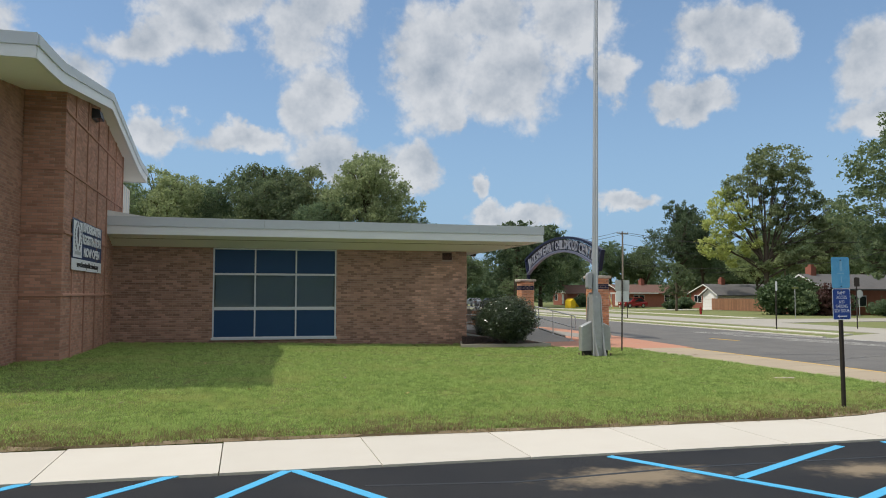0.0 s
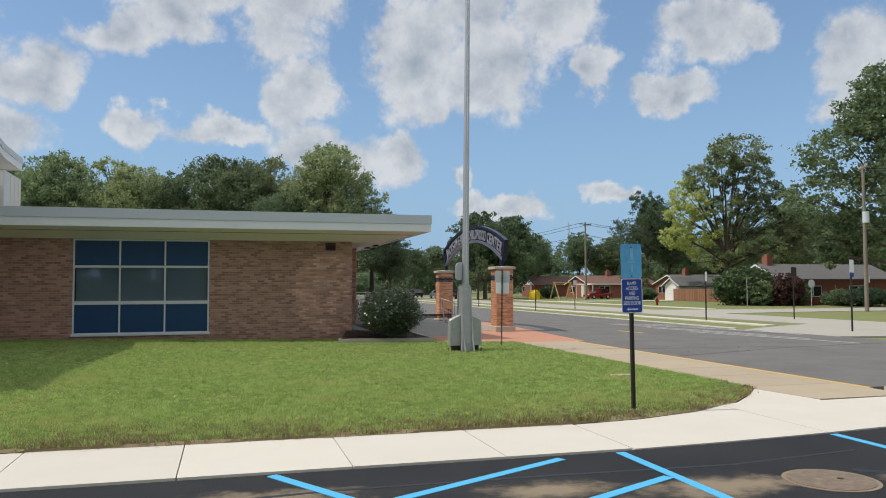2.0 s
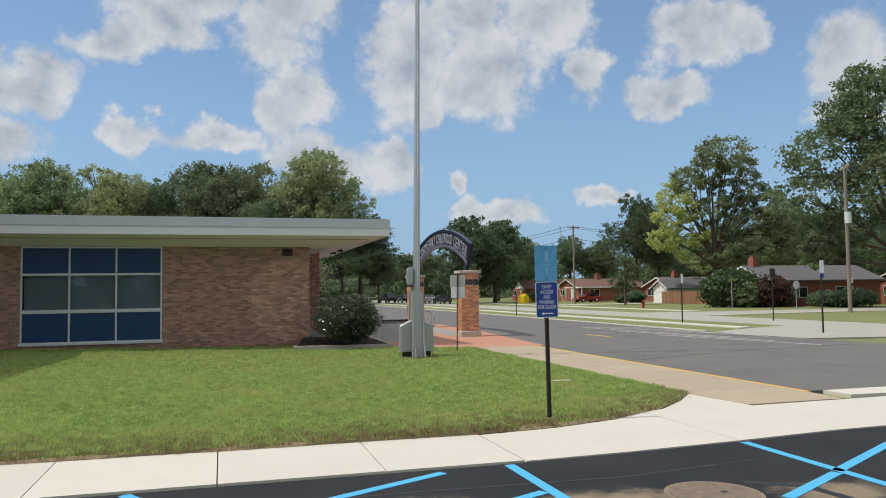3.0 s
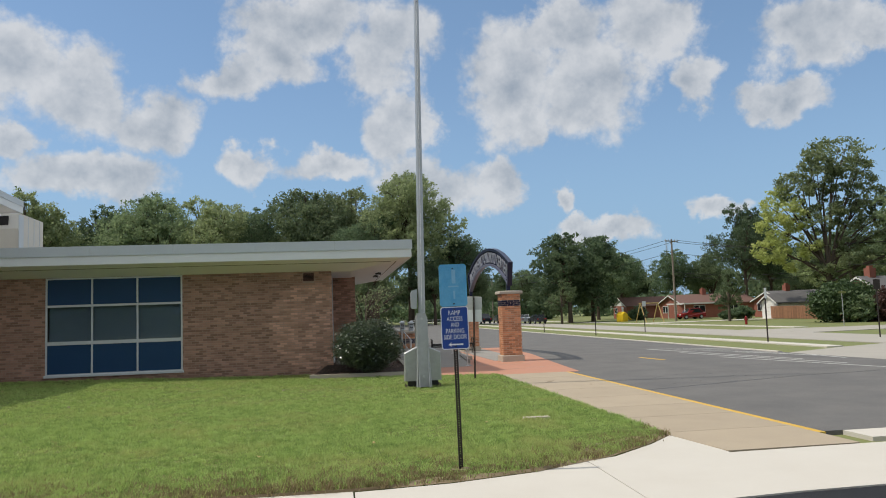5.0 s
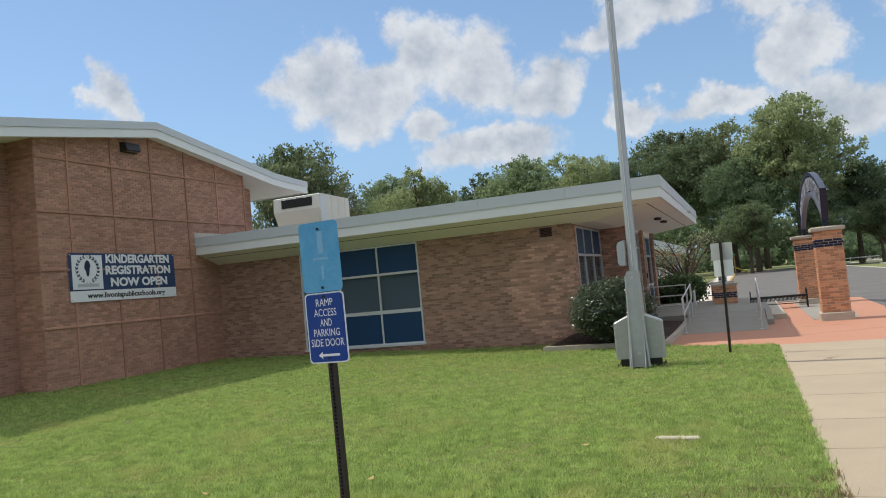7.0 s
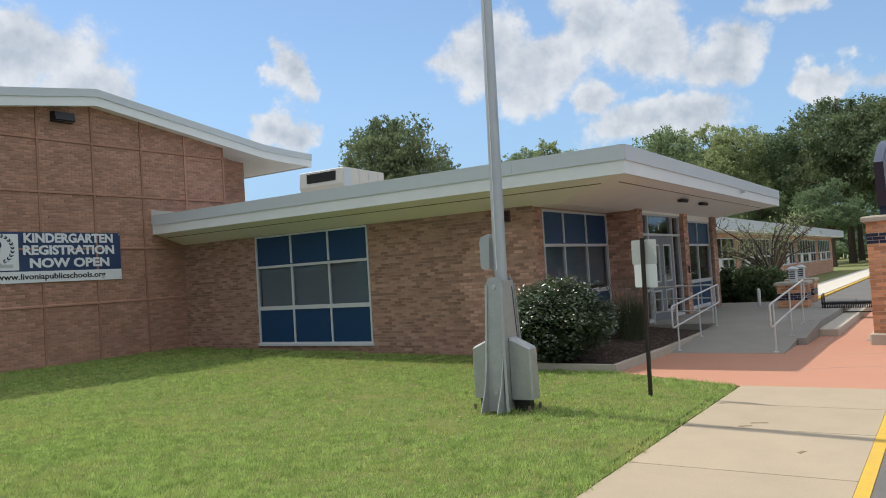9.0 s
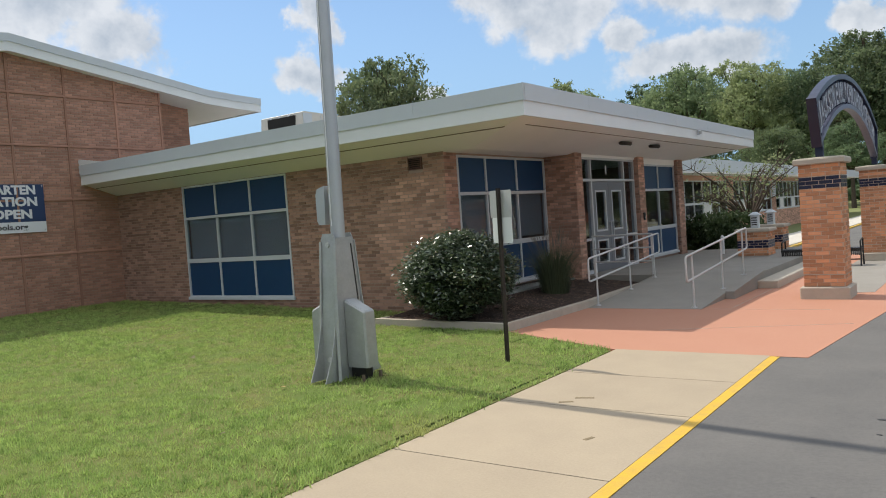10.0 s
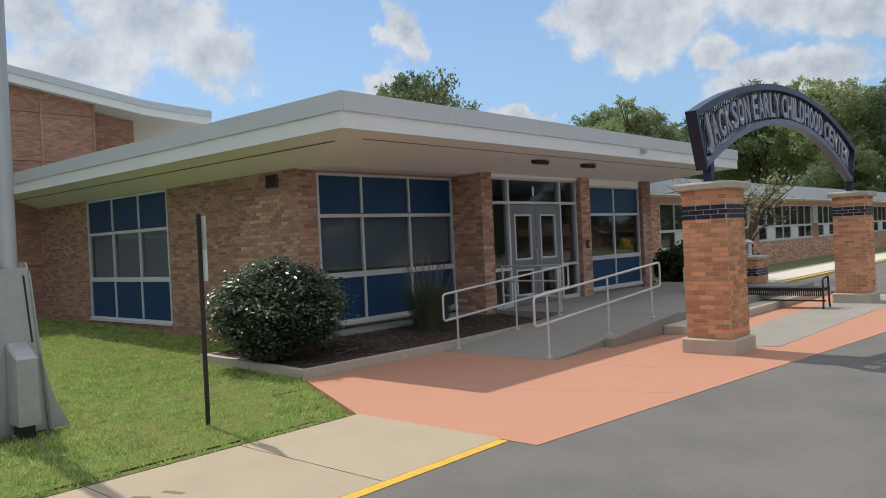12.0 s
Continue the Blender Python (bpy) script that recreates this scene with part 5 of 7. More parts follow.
for face in (0, 1):
    for ch, u, room in places:
        top, low = mid_r(u)
        c = (top + low) / 2 - 0.01
        tilt = math.degrees(math.asin(u / 8.8))
        wide = 0.075 if ch == "I" else room * 0.86
        me = text_mesh(ch, 0.56, 0.014, width=wide, heavy=0.010)
        zs = [v.co.y for v in me.vertices]
        me.transform(Matrix.Translation((0, -(max(zs) + min(zs)) / 2, 0)))
        me.transform(UPRIGHT)
        at = pose(u, -0.035, c, 0, tilt, 0) if face == 0 else pose(0, 0, 0, 0, 0, 180) @ pose(u, -0.035, c, 0, tilt, 0)
        me.transform(at)
        part("letter", me, "letter_grey", arch, "silver cut-out letter")

# ---- flagpole ----
fp = thing("flagpole", pose(9.25, 18.95, 0.05), "tall grey steel flagpole in a galvanised pedestal", "flagpole")
part("pole", Shape().tube([(0, 0, 0.02), (0.028, 0, 2), (0.07, 0, 5), (0.126, 0, 9), (0.182, 0, 13)], [0.088, 0.086, 0.076, 0.062, 0.045], 20), "pole_paint", fp, "tapered pole", True)
part("finial", Shape().loft([[(0.182 + 0.07 * math.sin(b) * math.cos(a), 0.07 * math.sin(b) * math.sin(a), 13.05 - 0.07 * math.cos(b)) for a in [2 * math.pi * k / 12 for k in range(12)]] for b in [0.2 + 2.7 * j / 8 for j in range(9)]]), "silver", fp, smooth=True)
plate_line = [(0.17, 0.0), (0.165, 0.05), (0.145, 0.40), (0.133, 0.76), (0.125, 1.0), (0.115, 1.64), (0.085, 1.71)]
for sy, name_, label_ in ((-1, "front_plate", "tapered front plate of galvanised steel"), (1, "rear_plate", "tapered rear plate of galvanised steel")):
    line = [(-x, z) for x, z in plate_line] + [(x, z) for x, z in reversed(plate_line)]
    part(name_, Shape().loft([[(x, sy * (d + 0.125 * (1 - z / 1.71)), z) for x, z in line] for d in ((0.152, 0.14) if sy > 0 else (0.14, 0.152))]), "galvanised", fp, label_)
    for sx in (-1, 1):
        part("flange", Shape().rect_tube([(sx * 0.168, sy * 0.29, 0.0), (sx * 0.145, sy * 0.26, 0.40), (sx * 0.134, sy * 0.233, 0.76), (sx * 0.124, sy * 0.212, 1.0), (sx * 0.114, sy * 0.165, 1.62)], 0.035, 0.012), "galvanised", fp, "turned-out flange along the plate's edge")
for sx in (-1, 1):
    part("side_cover", Shape().loft([[(sx * 0.123, -0.225, 0.5), (sx * 0.131, -0.225, 0.5), (sx * 0.131, 0.225, 0.5), (sx * 0.123, 0.225, 0.5)][::sx], [(sx * 0.107, -0.142, 1.66), (sx * 0.115, -0.142, 1.66), (sx * 0.115, 0.142, 1.66), (sx * 0.107, 0.142, 1.66)][::sx]]), "galvanised", fp, "galvanised side cover")
    splay = [(0.49, 0.0), (0.465, 0.05), (0.355, 0.28), (0.28, 0.55), (0.225, 0.80)]
    splay = [(-y, z) for y, z in splay] + [(y, z) for y, z in reversed(splay)]
    part("fin", Shape().loft([[(sx * x, y, z) for y, z in splay] for x in (0.112, 0.122)]), "galvanised", fp, "splayed fin with a curved edge")
    # solid black strip stands for the shade inside an open slot
    part("slot", Shape().loft([[(sx * 0.122, 0.145, 0.9), (sx * 0.1285, 0.145, 0.9), (sx * 0.1285, 0.165, 0.9), (sx * 0.122, 0.165, 0.9)][::sx], [(sx * 0.110, 0.095, 1.58), (sx * 0.119, 0.095, 1.58), (sx * 0.119, 0.115, 1.58), (sx * 0.110, 0.115, 1.58)][::sx]]), "black_metal", fp, "black strip standing for the shade in an open slot")
    ring_ = lambda x0, x1, y, z0, z1, e: [(sx * x0, -y, z0), (sx * (x1 - e), -y, z1), (sx * x1, -y + e, z1), (sx * x1, y - e, z1), (sx * (x1 - e), y, z1), (sx * x0, y, z0)][::sx]
    cab = part("cabinet", Shape().loft([ring_(0.135, 0.435, 0.105, 0.13, 0.13, 0.02), ring_(0.135, 0.43, 0.10, 0.90, 0.775, 0.02), ring_(0.135, 0.415, 0.085, 0.925, 0.80, 0.02)]), "galvanised", fp, "slope-topped galvanised side box")
    # black block puts the shade of the gap under the box into colour
    part("shim", Shape().box(min(sx * 0.14, sx * 0.36), -0.06, -0.02, max(sx * 0.14, sx * 0.36), 0.06, 0.14), "black_metal", cab, "black block standing for the shade under the box")
    for y in (-0.15, 0.15):
        part("foot", Shape().box(sx * 0.40 - 0.014, y - 0.014, -0.03, sx * 0.40 + 0.014, y + 0.014, 0.06), "iron", cab, "rusty anchor lug")
for z, y in ((0.24, -0.265), (1.58, -0.165)):
    part("bolt", Shape().tube([(0, y + 0.03, z), (0, y - 0.015, z)], 0.03, 8), "sign_back", fp)
part("cleat_box", Shape().loft([[(-0.1, -0.07, 1.82), (-0.2, -0.07, 1.82), (-0.23, -0.07, 1.86), (-0.23, -0.07, 2.18), (-0.2, -0.07, 2.25), (-0.08, -0.07, 2.28)], [(-0.1, 0.07, 1.82), (-0.2, 0.07, 1.82), (-0.23, 0.07, 1.86), (-0.23, 0.07, 2.18), (-0.2, 0.07, 2.25), (-0.08, 0.07, 2.28)]]), "pole_paint", fp, "rounded grey cleat cover")
part("halyard", Shape().tube([(0.02, -0.094, 1.8), (0.084, -0.08, 6), (0.18, -0.05, 12.9)], 0.006, 5), "sign_white", fp)


# ---- sign posts ----
def perforated_post(parent, height, w=0.045, label=""):
    h = w / 2
    part("post_side", Shape().box(-h, -h, 0, -h + 0.004, h, height), "dark_post", parent)
    part("post_side", Shape().box(h - 0.004, -h, 0, h, h, height), "dark_post", parent)
    for y in (-h, h - 0.004):
        s = Shape().box(-h + 0.004, y, 0, -0.007, y + 0.004, height).box(0.007, y, 0, h - 0.004, y + 0.004, height)
        z = 0.0
        while z < height - 0.03:
            s.box(-0.007, y, z, 0.007, y + 0.004, z + 0.012)
            z += 0.0254
        part("post_face", s, "dark_post", parent, "punched post face")


def rounded_plate(w, h, r, y0, y1):
    pts = []
    for cx, cz, a0 in ((w / 2 - r, h / 2 - r, 0), (-w / 2 + r, h / 2 - r, 90), (-w / 2 + r, -h / 2 + r, 180), (w / 2 - r, -h / 2 + r, 270)):
        pts += [(cx + r * math.cos(radians(a0 + 18 * k)), cz + r * math.sin(radians(a0 + 18 * k))) for k in range(6)]
    return Shape().loft([[(x, y, z) for x, z in pts] for y in (y1, y0)])


ra = thing("parking_sign", pose(8.575, 9.165, 0.04, 0, -0.6, -3), "blue ramp access sign under a faded sign on a black post", "sign")
perforated_post(ra, 2.24)
faded = part("faded_plate", rounded_plate(0.305, 0.465, 0.03, -0.031, -0.028), "faded_blue", ra, "sun-bleached pale blue plate")
faded.location = (0, 0, 2.005)
part("ghost_symbol", Shape().box(-0.012, -0.0325, 0.02, 0.03, -0.0315, 0.17).box(-0.055, -0.0325, -0.02, 0.06, -0.0315, -0.005).box(0.0, -0.0325, -0.15, 0.02, -0.0315, -0.06), "pale_blue", faded, "bleached white marks")
lower = part("ramp_plate", rounded_plate(0.305, 0.465, 0.03, -0.031, -0.028), "sign_white", ra, "white-edged blue plate with white words")
lower.location = (0, 0, 1.535)
part("field", rounded_plate(0.287, 0.447, 0.024, -0.0325, -0.031), "sign_blue", lower)
for txt, z, wd in (("RAMP", 0.165, 0.13), ("ACCESS", 0.098, 0.175), ("AND", 0.032, 0.09), ("PARKING", -0.034, 0.20), ("SIDE DOOR", -0.10, 0.255)):
    lettering("word", txt, 0.07, "sign_white", lower, Matrix.Translation((0, -0.0335, z)), depth=0.0006, width=wd)
part("arrow", Shape().loft([[(x, y, z) for x, z in ((-0.08, -0.18), (-0.045, -0.155), (-0.05, -0.172), (0.085, -0.172), (0.085, -0.188), (-0.05, -0.188), (-0.045, -0.205))] for y in (-0.0328, -0.0342)]), "sign_white", lower, "white arrow")
for z in (2.19, 1.80, 1.74, 1.335):
    part("bolt", Shape().tube([(0, -0.03, z), (0, -0.04, z)], 0.009, 8), "black_metal", ra)
part("soil_ring", Shape().prism([(0.11 * x, 0.08 * y) for x, y in ringed(1, 14)], -0.05, 0.012), "soil", ra, "bare earth round the foot")

s2 = thing("parking_sign", pose(10.73, 20.22, 0.04, 0, 1.0, -21), "two pale sign backs on a dark steel post", "sign")
perforated_post(s2, 2.12, 0.04)
part("upper_plate", rounded_plate(0.42, 0.33, 0.02, 0.028, 0.031), "sign_back", s2, "dull grey plate back").location = (0, 0, 1.93)
part("lower_plate", rounded_plate(0.38, 0.31, 0.02, 0.028, 0.031), "white_metal", s2, "bright bare metal plate back").location = (0.01, 0, 1.61)


# ---- ramp rails ----
def ramp_rail(x, y0, y1, label):
    r = thing("ramp_rail", pose(x, 0, 0), label, "handrail", "ramp rails")
    z = lambda y: min(ramp_z(y), 0.303)
    loop = rail_bend([(0, (y0 + y1) / 2, z((y0 + y1) / 2) + 0.92), (0, y0, z(y0) + 0.92), (0, y0, z(y0) + 0.50), (0, y1, z(y1) + 0.50), (0, y1, z(y1) + 0.92), (0, (y0 + y1) / 2, z((y0 + y1) / 2) + 0.92)], 0.07)
    part("loop", Shape().tube(loop, 0.0185, 10), "rail", r, smooth=True)
    for y in (y0 + 0.33, (y0 + y1) / 2 + 0.1, y1 - 0.35):
        part("post", Shape().tube([(0, y, z(y) - 0.02), (0, y, z(y) + 0.92)], 0.017, 10), "rail", r, smooth=True)
        part("foot_plate", Shape().prism([(0.05 * a, 0.05 * b + y) for a, b in ringed(1, 12)], z(y) - 0.01, z(y) + 0.012), "rail", r)
    return r


ramp_rail(9.58, 25.1, 28.75, "pale grey tubular handrail beside the planting bed")
ramp_rail(11.4, 24.98, 28.9, "pale grey tubular handrail on the open side of the ramp")
guard = thing("porch_rail", pose(8.02, 28.68, 0.303), "short grey guard rail at the porch edge", "handrail", "ramp rails")
for z in (0.9, 0.6, 0.3):
    part("bar", Shape().tube([(0, 0, z), (1.45, 0, z)], 0.018, 8), "rail", guard, smooth=True)
for x in (0.03, 1.42):
    part("post", Shape().tube([(x, 0, 0), (x, 0, 0.9)], 0.02, 8), "rail", guard, smooth=True)

# ---- bench, lantern piers, bollard ----
bench = thing("bench", pose(12.1, 33.15, 0.018), "black metal slatted bench without a back", "bench")
for k in range(12):
    part("slat", Shape().box(-0.9, -0.2 + k * 0.037, 0.37, 0.9, -0.2 + k * 0.037 + 0.027, 0.435), "black_metal", bench)
part("front_rail", Shape().box(-0.9, -0.235, 0.40, 0.9, -0.21, 0.44).box(-0.88, -0.02, 0.14, 0.88, 0.0, 0.17), "black_metal", bench)
for k in range(44):
    part("lip_slat", Shape().box(-0.89 + k * 0.041, -0.235, 0.27, -0.865 + k * 0.041, -0.215, 0.40), "black_metal", bench)
for x in (-0.88, 0.88):
    part("leg", Shape().tube(rail_bend([(x, -0.22, 0), (x, -0.18, 0.2), (x, -0.2, 0.62), (x, 0.2, 0.66), (x, 0.2, 0.3), (x, 0.25, 0)], 0.06), 0.02, 8), "black_metal", bench, "curved iron end frame", True)


def lantern_pier(cx, cy, label):
    p = thing("lantern_pier", pose(cx, cy, 0.303), label, "pier", "lantern piers")
    part("core", Shape().box(-0.38, -0.38, 0, 0.38, 0.38, 0.64), "pale_mortar", p)
    for mx in (pose(-0.388, -0.38, 0), pose(0.38, -0.388, 0, 0, 0, 90)):
        lay_bricks(p, mx, 0.77, 0.01, 0.20, "orange_brick", many=8, near=(0.4, 0.1))
        lay_bricks(p, mx, 0.77, 0.212, 0.42, "navy_brick", many=8, near=(0.4, 0.1))
        lay_bricks(p, mx, 0.77, 0.425, 0.63, "orange_brick", many=8, near=(0.4, 0.1))
    part("cap", Shape().bbox(-0.44, -0.44, 0.64, 0.44, 0.44, 0.72, 0.015), "stone", p)
    lan = part("lantern", Shape().bbox(-0.10, -0.10, 0.72, 0.10, 0.10, 1.06, 0.02), "fascia", p, "pale grey pier light")
    part("roof", Shape().loft([[(sx * s, sy * s, z) for sx, sy in ((-1, -1), (1, -1), (1, 1), (-1, 1))] for s, z in ((0.14, 1.06), (0.14, 1.08), (0.04, 1.15))]), "fascia", lan)
    for k in range(4):
        part("slot", Shape().box(-0.07, -0.104, 0.80 + k * 0.06, 0.07, -0.1, 0.83 + k * 0.06), "dark_hole", lan)


lantern_pier(10.42, 33.75, "low brick pier with a navy band and a lantern")
lantern_pier(10.25, 36.3, "low brick pier with a lantern near the hedge")
bol = thing("bollard", pose(9.3, 34.6, 0.303), "short white bollard on the porch", "bollard")
part("tube", Shape().tube([(0, 0, 0), (0, 0, 0.5), (0, 0, 0.53)], [0.05, 0.05, 0.02], 12), "sign_white", bol, smooth=True)


# ---- plants ----
def leaf_cloud(name, centers, size, mat, parent, seed, flat=1.0, label="", point=False):
    """Many small leaves, each a folded quad, round the given points."""
    g = np.random.RandomState(seed)
    n = len(centers)
    d = g.normal(size=(n, 3))
    d[:, 2] *= flat
    d /= np.linalg.norm(d, axis=1)[:, None]
    e = g.normal(size=(n, 3))
    e[:, 2] *= flat
    e -= d * np.sum(d * e, axis=1)[:, None]
    e /= np.linalg.norm(e, axis=1)[:, None]
    s = size * g.uniform(0.6, 1.35, size=(n, 1))
    if point:
        leaves, k = np.stack([centers - d * s, centers + e * s * 0.42, centers + d * s, centers - e * s * 0.42], axis=1), 4
    else:
        leaves, k = np.stack([centers - d * s - e * s * 0.6, centers + e * s * 0.9 - d * s * 0.2, centers + d * s], axis=1), 3
    me = bpy.data.meshes.new(name)
    me.vertices.add(k * n), me.loops.add(k * n), me.polygons.add(n)
    me.vertices.foreach_set("co", leaves.reshape(-1))
    me.loops.foreach_set("vertex_index", np.arange(k * n))
    me.polygons.foreach_set("loop_start", np.arange(0, k * n, k))
    me.update(calc_edges=True)
    return part(name, me, mat, parent, label)


def crown_points(seed, lobes, per, rough=0.35, hollow=0.55):
    """Points in clumps spread over the shells of lobes (x, y, z, rx, rz)."""
    g = np.random.RandomState(seed)
    out = []
    for x, y, z, rx, rz in lobes:
        area = rx * rx + rx * rz
        k = max(6, int(per * area))
        for _ in range(k):
            d = g.normal(size=3)
            d /= np.linalg.norm(d)
            r = hollow + (1 - hollow) * g.uniform() ** 0.5
            r *= 1 + rough * (g.uniform() - 0.5)
            c = np.array([x, y, z]) + d * np.array([rx, rx, rz]) * r
            m = g.randint(16, 44)
            out.append(c + g.normal(size=(m, 3)) * np.array([0.13, 0.13, 0.085]) * (rx + rz) * 0.5)
    return np.concatenate(out)


def limbs(seed, height, r, lobes, split=0.35, lean=0.0):
    """A tapered trunk and limbs that reach into the lobes of the crown."""
    g = random.Random(seed)
    s = Shape()
    fork = height * split
    s.tube([(0, 0, -0.1), (lean * 0.1, 0, fork * 0.4), (lean * 0.3, 0.0, fork), (lean * 0.6, 0, height * 0.72)], [r * 1.25, r, r * 0.8, r * 0.3], 9)
    for x, y, z, rx, rz in lobes:
        z0 = min(fork * g.uniform(0.85, 1.35), z * 0.8)
        mid = (x * 0.45 + g.uniform(-0.2, 0.2), y * 0.45 + g.uniform(-0.2, 0.2), z0 + (z - z0) * 0.6)
        s.tube([(lean * 0.3, 0, z0), mid, (x, y, z)], [r * 0.5, r * 0.32, r * 0.1], 6)
        for _ in range(3):
            d = Vector((g.uniform(-1, 1) * rx, g.uniform(-1, 1) * rx, g.uniform(0.0, 0.9) * rz))
            s.tube([mid, Vector((x, y, z)) + d * 0.5, Vector((x, y, z)) + d * 0.9], [r * 0.2, r * 0.12, r * 0.04], 5)
    return s


def tree_model(name, seed, height, spread, mat, label, leaf=0.35, per=1.6, n=11, bark="bark", split=0.3, base=0.3, group="background trees", slim=1.0):
    g = random.Random(seed)
    lobes = []
    for k in range(n):
        t = (k + 0.5) / n
        z = height * (base + 0.12 + (0.86 - base - 0.1) * t)
        env = spread * math.sqrt(max(0.08, 1 - ((t - 0.38) / 0.68) ** 2)) * slim
        a = g.uniform(0, 6.28)
        q = g.uniform(0.35, 0.72) * env * (1 - 0.35 * t)
        rr = env * g.uniform(0.42, 0.6)
        lobes.append((q * math.cos(a), q * math.sin(a), z, rr, rr * g.uniform(0.6, 0.85)))
    t = thing(name, pose(0, 0, 0), label, "tree", group)
    part("trunk", limbs(seed, height, height * 0.017 + 0.05, lobes, split), bark, t, smooth=True)
    leaf_cloud("crown", crown_points(seed, lobes, per), leaf, mat, t, seed)
    return t


def put(model, x, y, scale, turn, label="", up=1.0):
    m = pose(x, y, gz(x), 0, 0, turn)
    ob = copy_thing(model, m)
    ob.scale = (scale, scale, scale * up)
    if label:
        ob["label"] = label
    return ob


oak = tree_model("tree", 41, 20, 8.0, "leaf", "tall leafy green oak in the far row of trees", per=3.3, leaf=0.17, n=15)
elm = tree_model("tree", 42, 20, 7.0, "leaf_dark", "tall dark green tree in the far row of trees", per=3.3, leaf=0.17, n=14)
lime = tree_model("tree", 43, 20, 7.0, "leaf_light", "tall light green tree in the far row of trees", per=3.3, leaf=0.17, n=14)
maple = tree_model("tree", 44, 12, 5.2, "leaf_dark", "rounded dark green maple across the street", per=4.5, leaf=0.17, n=12, base=0.12)
young = tree_model("tree", 45, 8, 3.0, "leaf", "small green street tree", per=9.0, leaf=0.12, n=9, base=0.15)
used = {}


def grow(model, x, y, scale, turn, label="", up=1.0):
    """The first place of a model takes the model itself, further ones copies."""
    if model.name not in used:
        used[model.name] = 1
        model.matrix_basis = pose(x, y, gz(x), 0, 0, turn) @ Matrix.Diagonal((scale, scale, scale * up, 1))
        if label:
            model["label"] = label
        return model
    return put(model, x, y, scale, turn, label, up)

# far row of trees behind the school, from west to north
g = random.Random(11)
row = [(-62, 128), (-50, 134), (-40, 126), (-31, 136), (-22, 130), (-13, 127), (-5, 135), (3, 128), (10, 132)]
for i, (x, y) in enumerate(row):
    grow((elm, oak, lime)[i % 3], x, y, g.uniform(1.08, 1.2), g.uniform(0, 360), up=1.06)
for i, (x, y) in enumerate(((-56, 150), (-45, 152), (-26, 152), (-10, 150), (2, 152), (15, 150))):
    grow((oak, elm)[i % 2], x, y, g.uniform(1.15, 1.28), g.uniform(0, 360))
grow(lime, 19.0, 122, 1.2, 40, "tall yellow-green tree at the end of the row", up=1.1)
grow(elm, 26.5, 126, 0.95, 110, up=0.88)
grow(elm, 13.0, 118, 0.92, 250)
for i, (x, y, s) in enumerate(((-6, 112, 0.62), (3, 108, 0.6), (12, 110, 0.55), (22, 116, 0.6), (28, 118, 0.5))):
    grow((oak, elm)[i % 2], x, y, s, g.uniform(0, 360), up=0.9)
grow(oak, -21.8, 58.5, 0.66, 20, "spreading leafy tree behind the gym roof", up=1.2)
grow(oak, -34, 88, 0.5, 200)
grow(oak, -30.5, 60.5, 0.46, 130, "leafy tree beyond the gym eave")
# the woods that close the horizon; southern belts are unseen, added for window reflections
gw = np.random.RandomState(12)
spots = []
for x, y, n, top in ((-95, 175, 34, 15), (-20, 195, 34, 15), (55, 215, 40, 13), (110, 150, 26, 12), (120, 80, 26, 12), (-40, -78, 26, 19), (40, -82, 26, 19)):
    for _ in range(n):
        spots.append((x + gw.uniform(-48, 48) * (1 if y > 160 else 0.3), y + gw.uniform(-9, 9) * (1 if y > 160 else 4), gw.uniform(0.25, 0.5) * top, gw.uniform(3.5, 6.0), gw.uniform(0.3, 0.5) * top))
woods = obj("woods", Shape().tube([(-20, 195, -0.2), (-20, 195, 4.0), (-19.6, 195, 9.0)], [0.35, 0.28, 0.1], 8), "bark", label="dense green woods along the horizon, with unseen belts added to the south", category="woods", kind="stuff")
leaf_cloud("foliage", crown_points(12, spots, 0.75, hollow=0.35), 0.5, "leaf", woods, 12)
low_g = np.random.RandomState(13)
# the row at y -74 is unseen too, added to darken the window's reflection
spots = [(x + low_g.uniform(-6, 6), 170 + 40 * low_g.uniform() + 0.0 * x, 2.2, low_g.uniform(4, 7), 2.6) for x in range(-90, 150, 7)] + [(x, -74 + low_g.uniform(-3, 3), 2.0, 5.5, 2.8) for x in range(-90, 95, 6)]
leaf_cloud("undergrowth", crown_points(13, spots, 0.9, hollow=0.3), 0.4, "leaf_dark", woods, 13)
# across the street
grow(maple, 44.0, 119, 1.3, 10, "broad dark green maple beside the far street")
grow(maple, 49.5, 124, 1.3, 120, "broad dark green maple beside the far street")
grow(young, 40.8, 113, 0.9, 50, "small light conifer-like street tree")
grow(young, 56.2, 91.7, 0.88, 0, "small conifer-like tree before the houses")
for i, (x, y, s, u) in enumerate(((56, 140, 0.72, 1.05), (63, 146, 0.7, 1), (68, 158, 0.72, 1), (76, 150, 0.74, 1), (83, 148, 0.72, 0.95), (44, 168, 0.58, 1), (50, 172, 0.62, 1), (38, 190, 0.6, 1), (96, 140, 0.7, 1), (88, 120, 0.62, 1))):
    grow((oak, elm)[i % 2], x, y, s, g.uniform(0, 360), up=u)
grow(elm, 77.5, 125, 0.86, 70, "tall dark tree behind the brick houses", up=1.22)
grow(elm, 84, 128, 0.8, 150, up=1.0)
grow(elm, 93, 118, 0.8, 200)
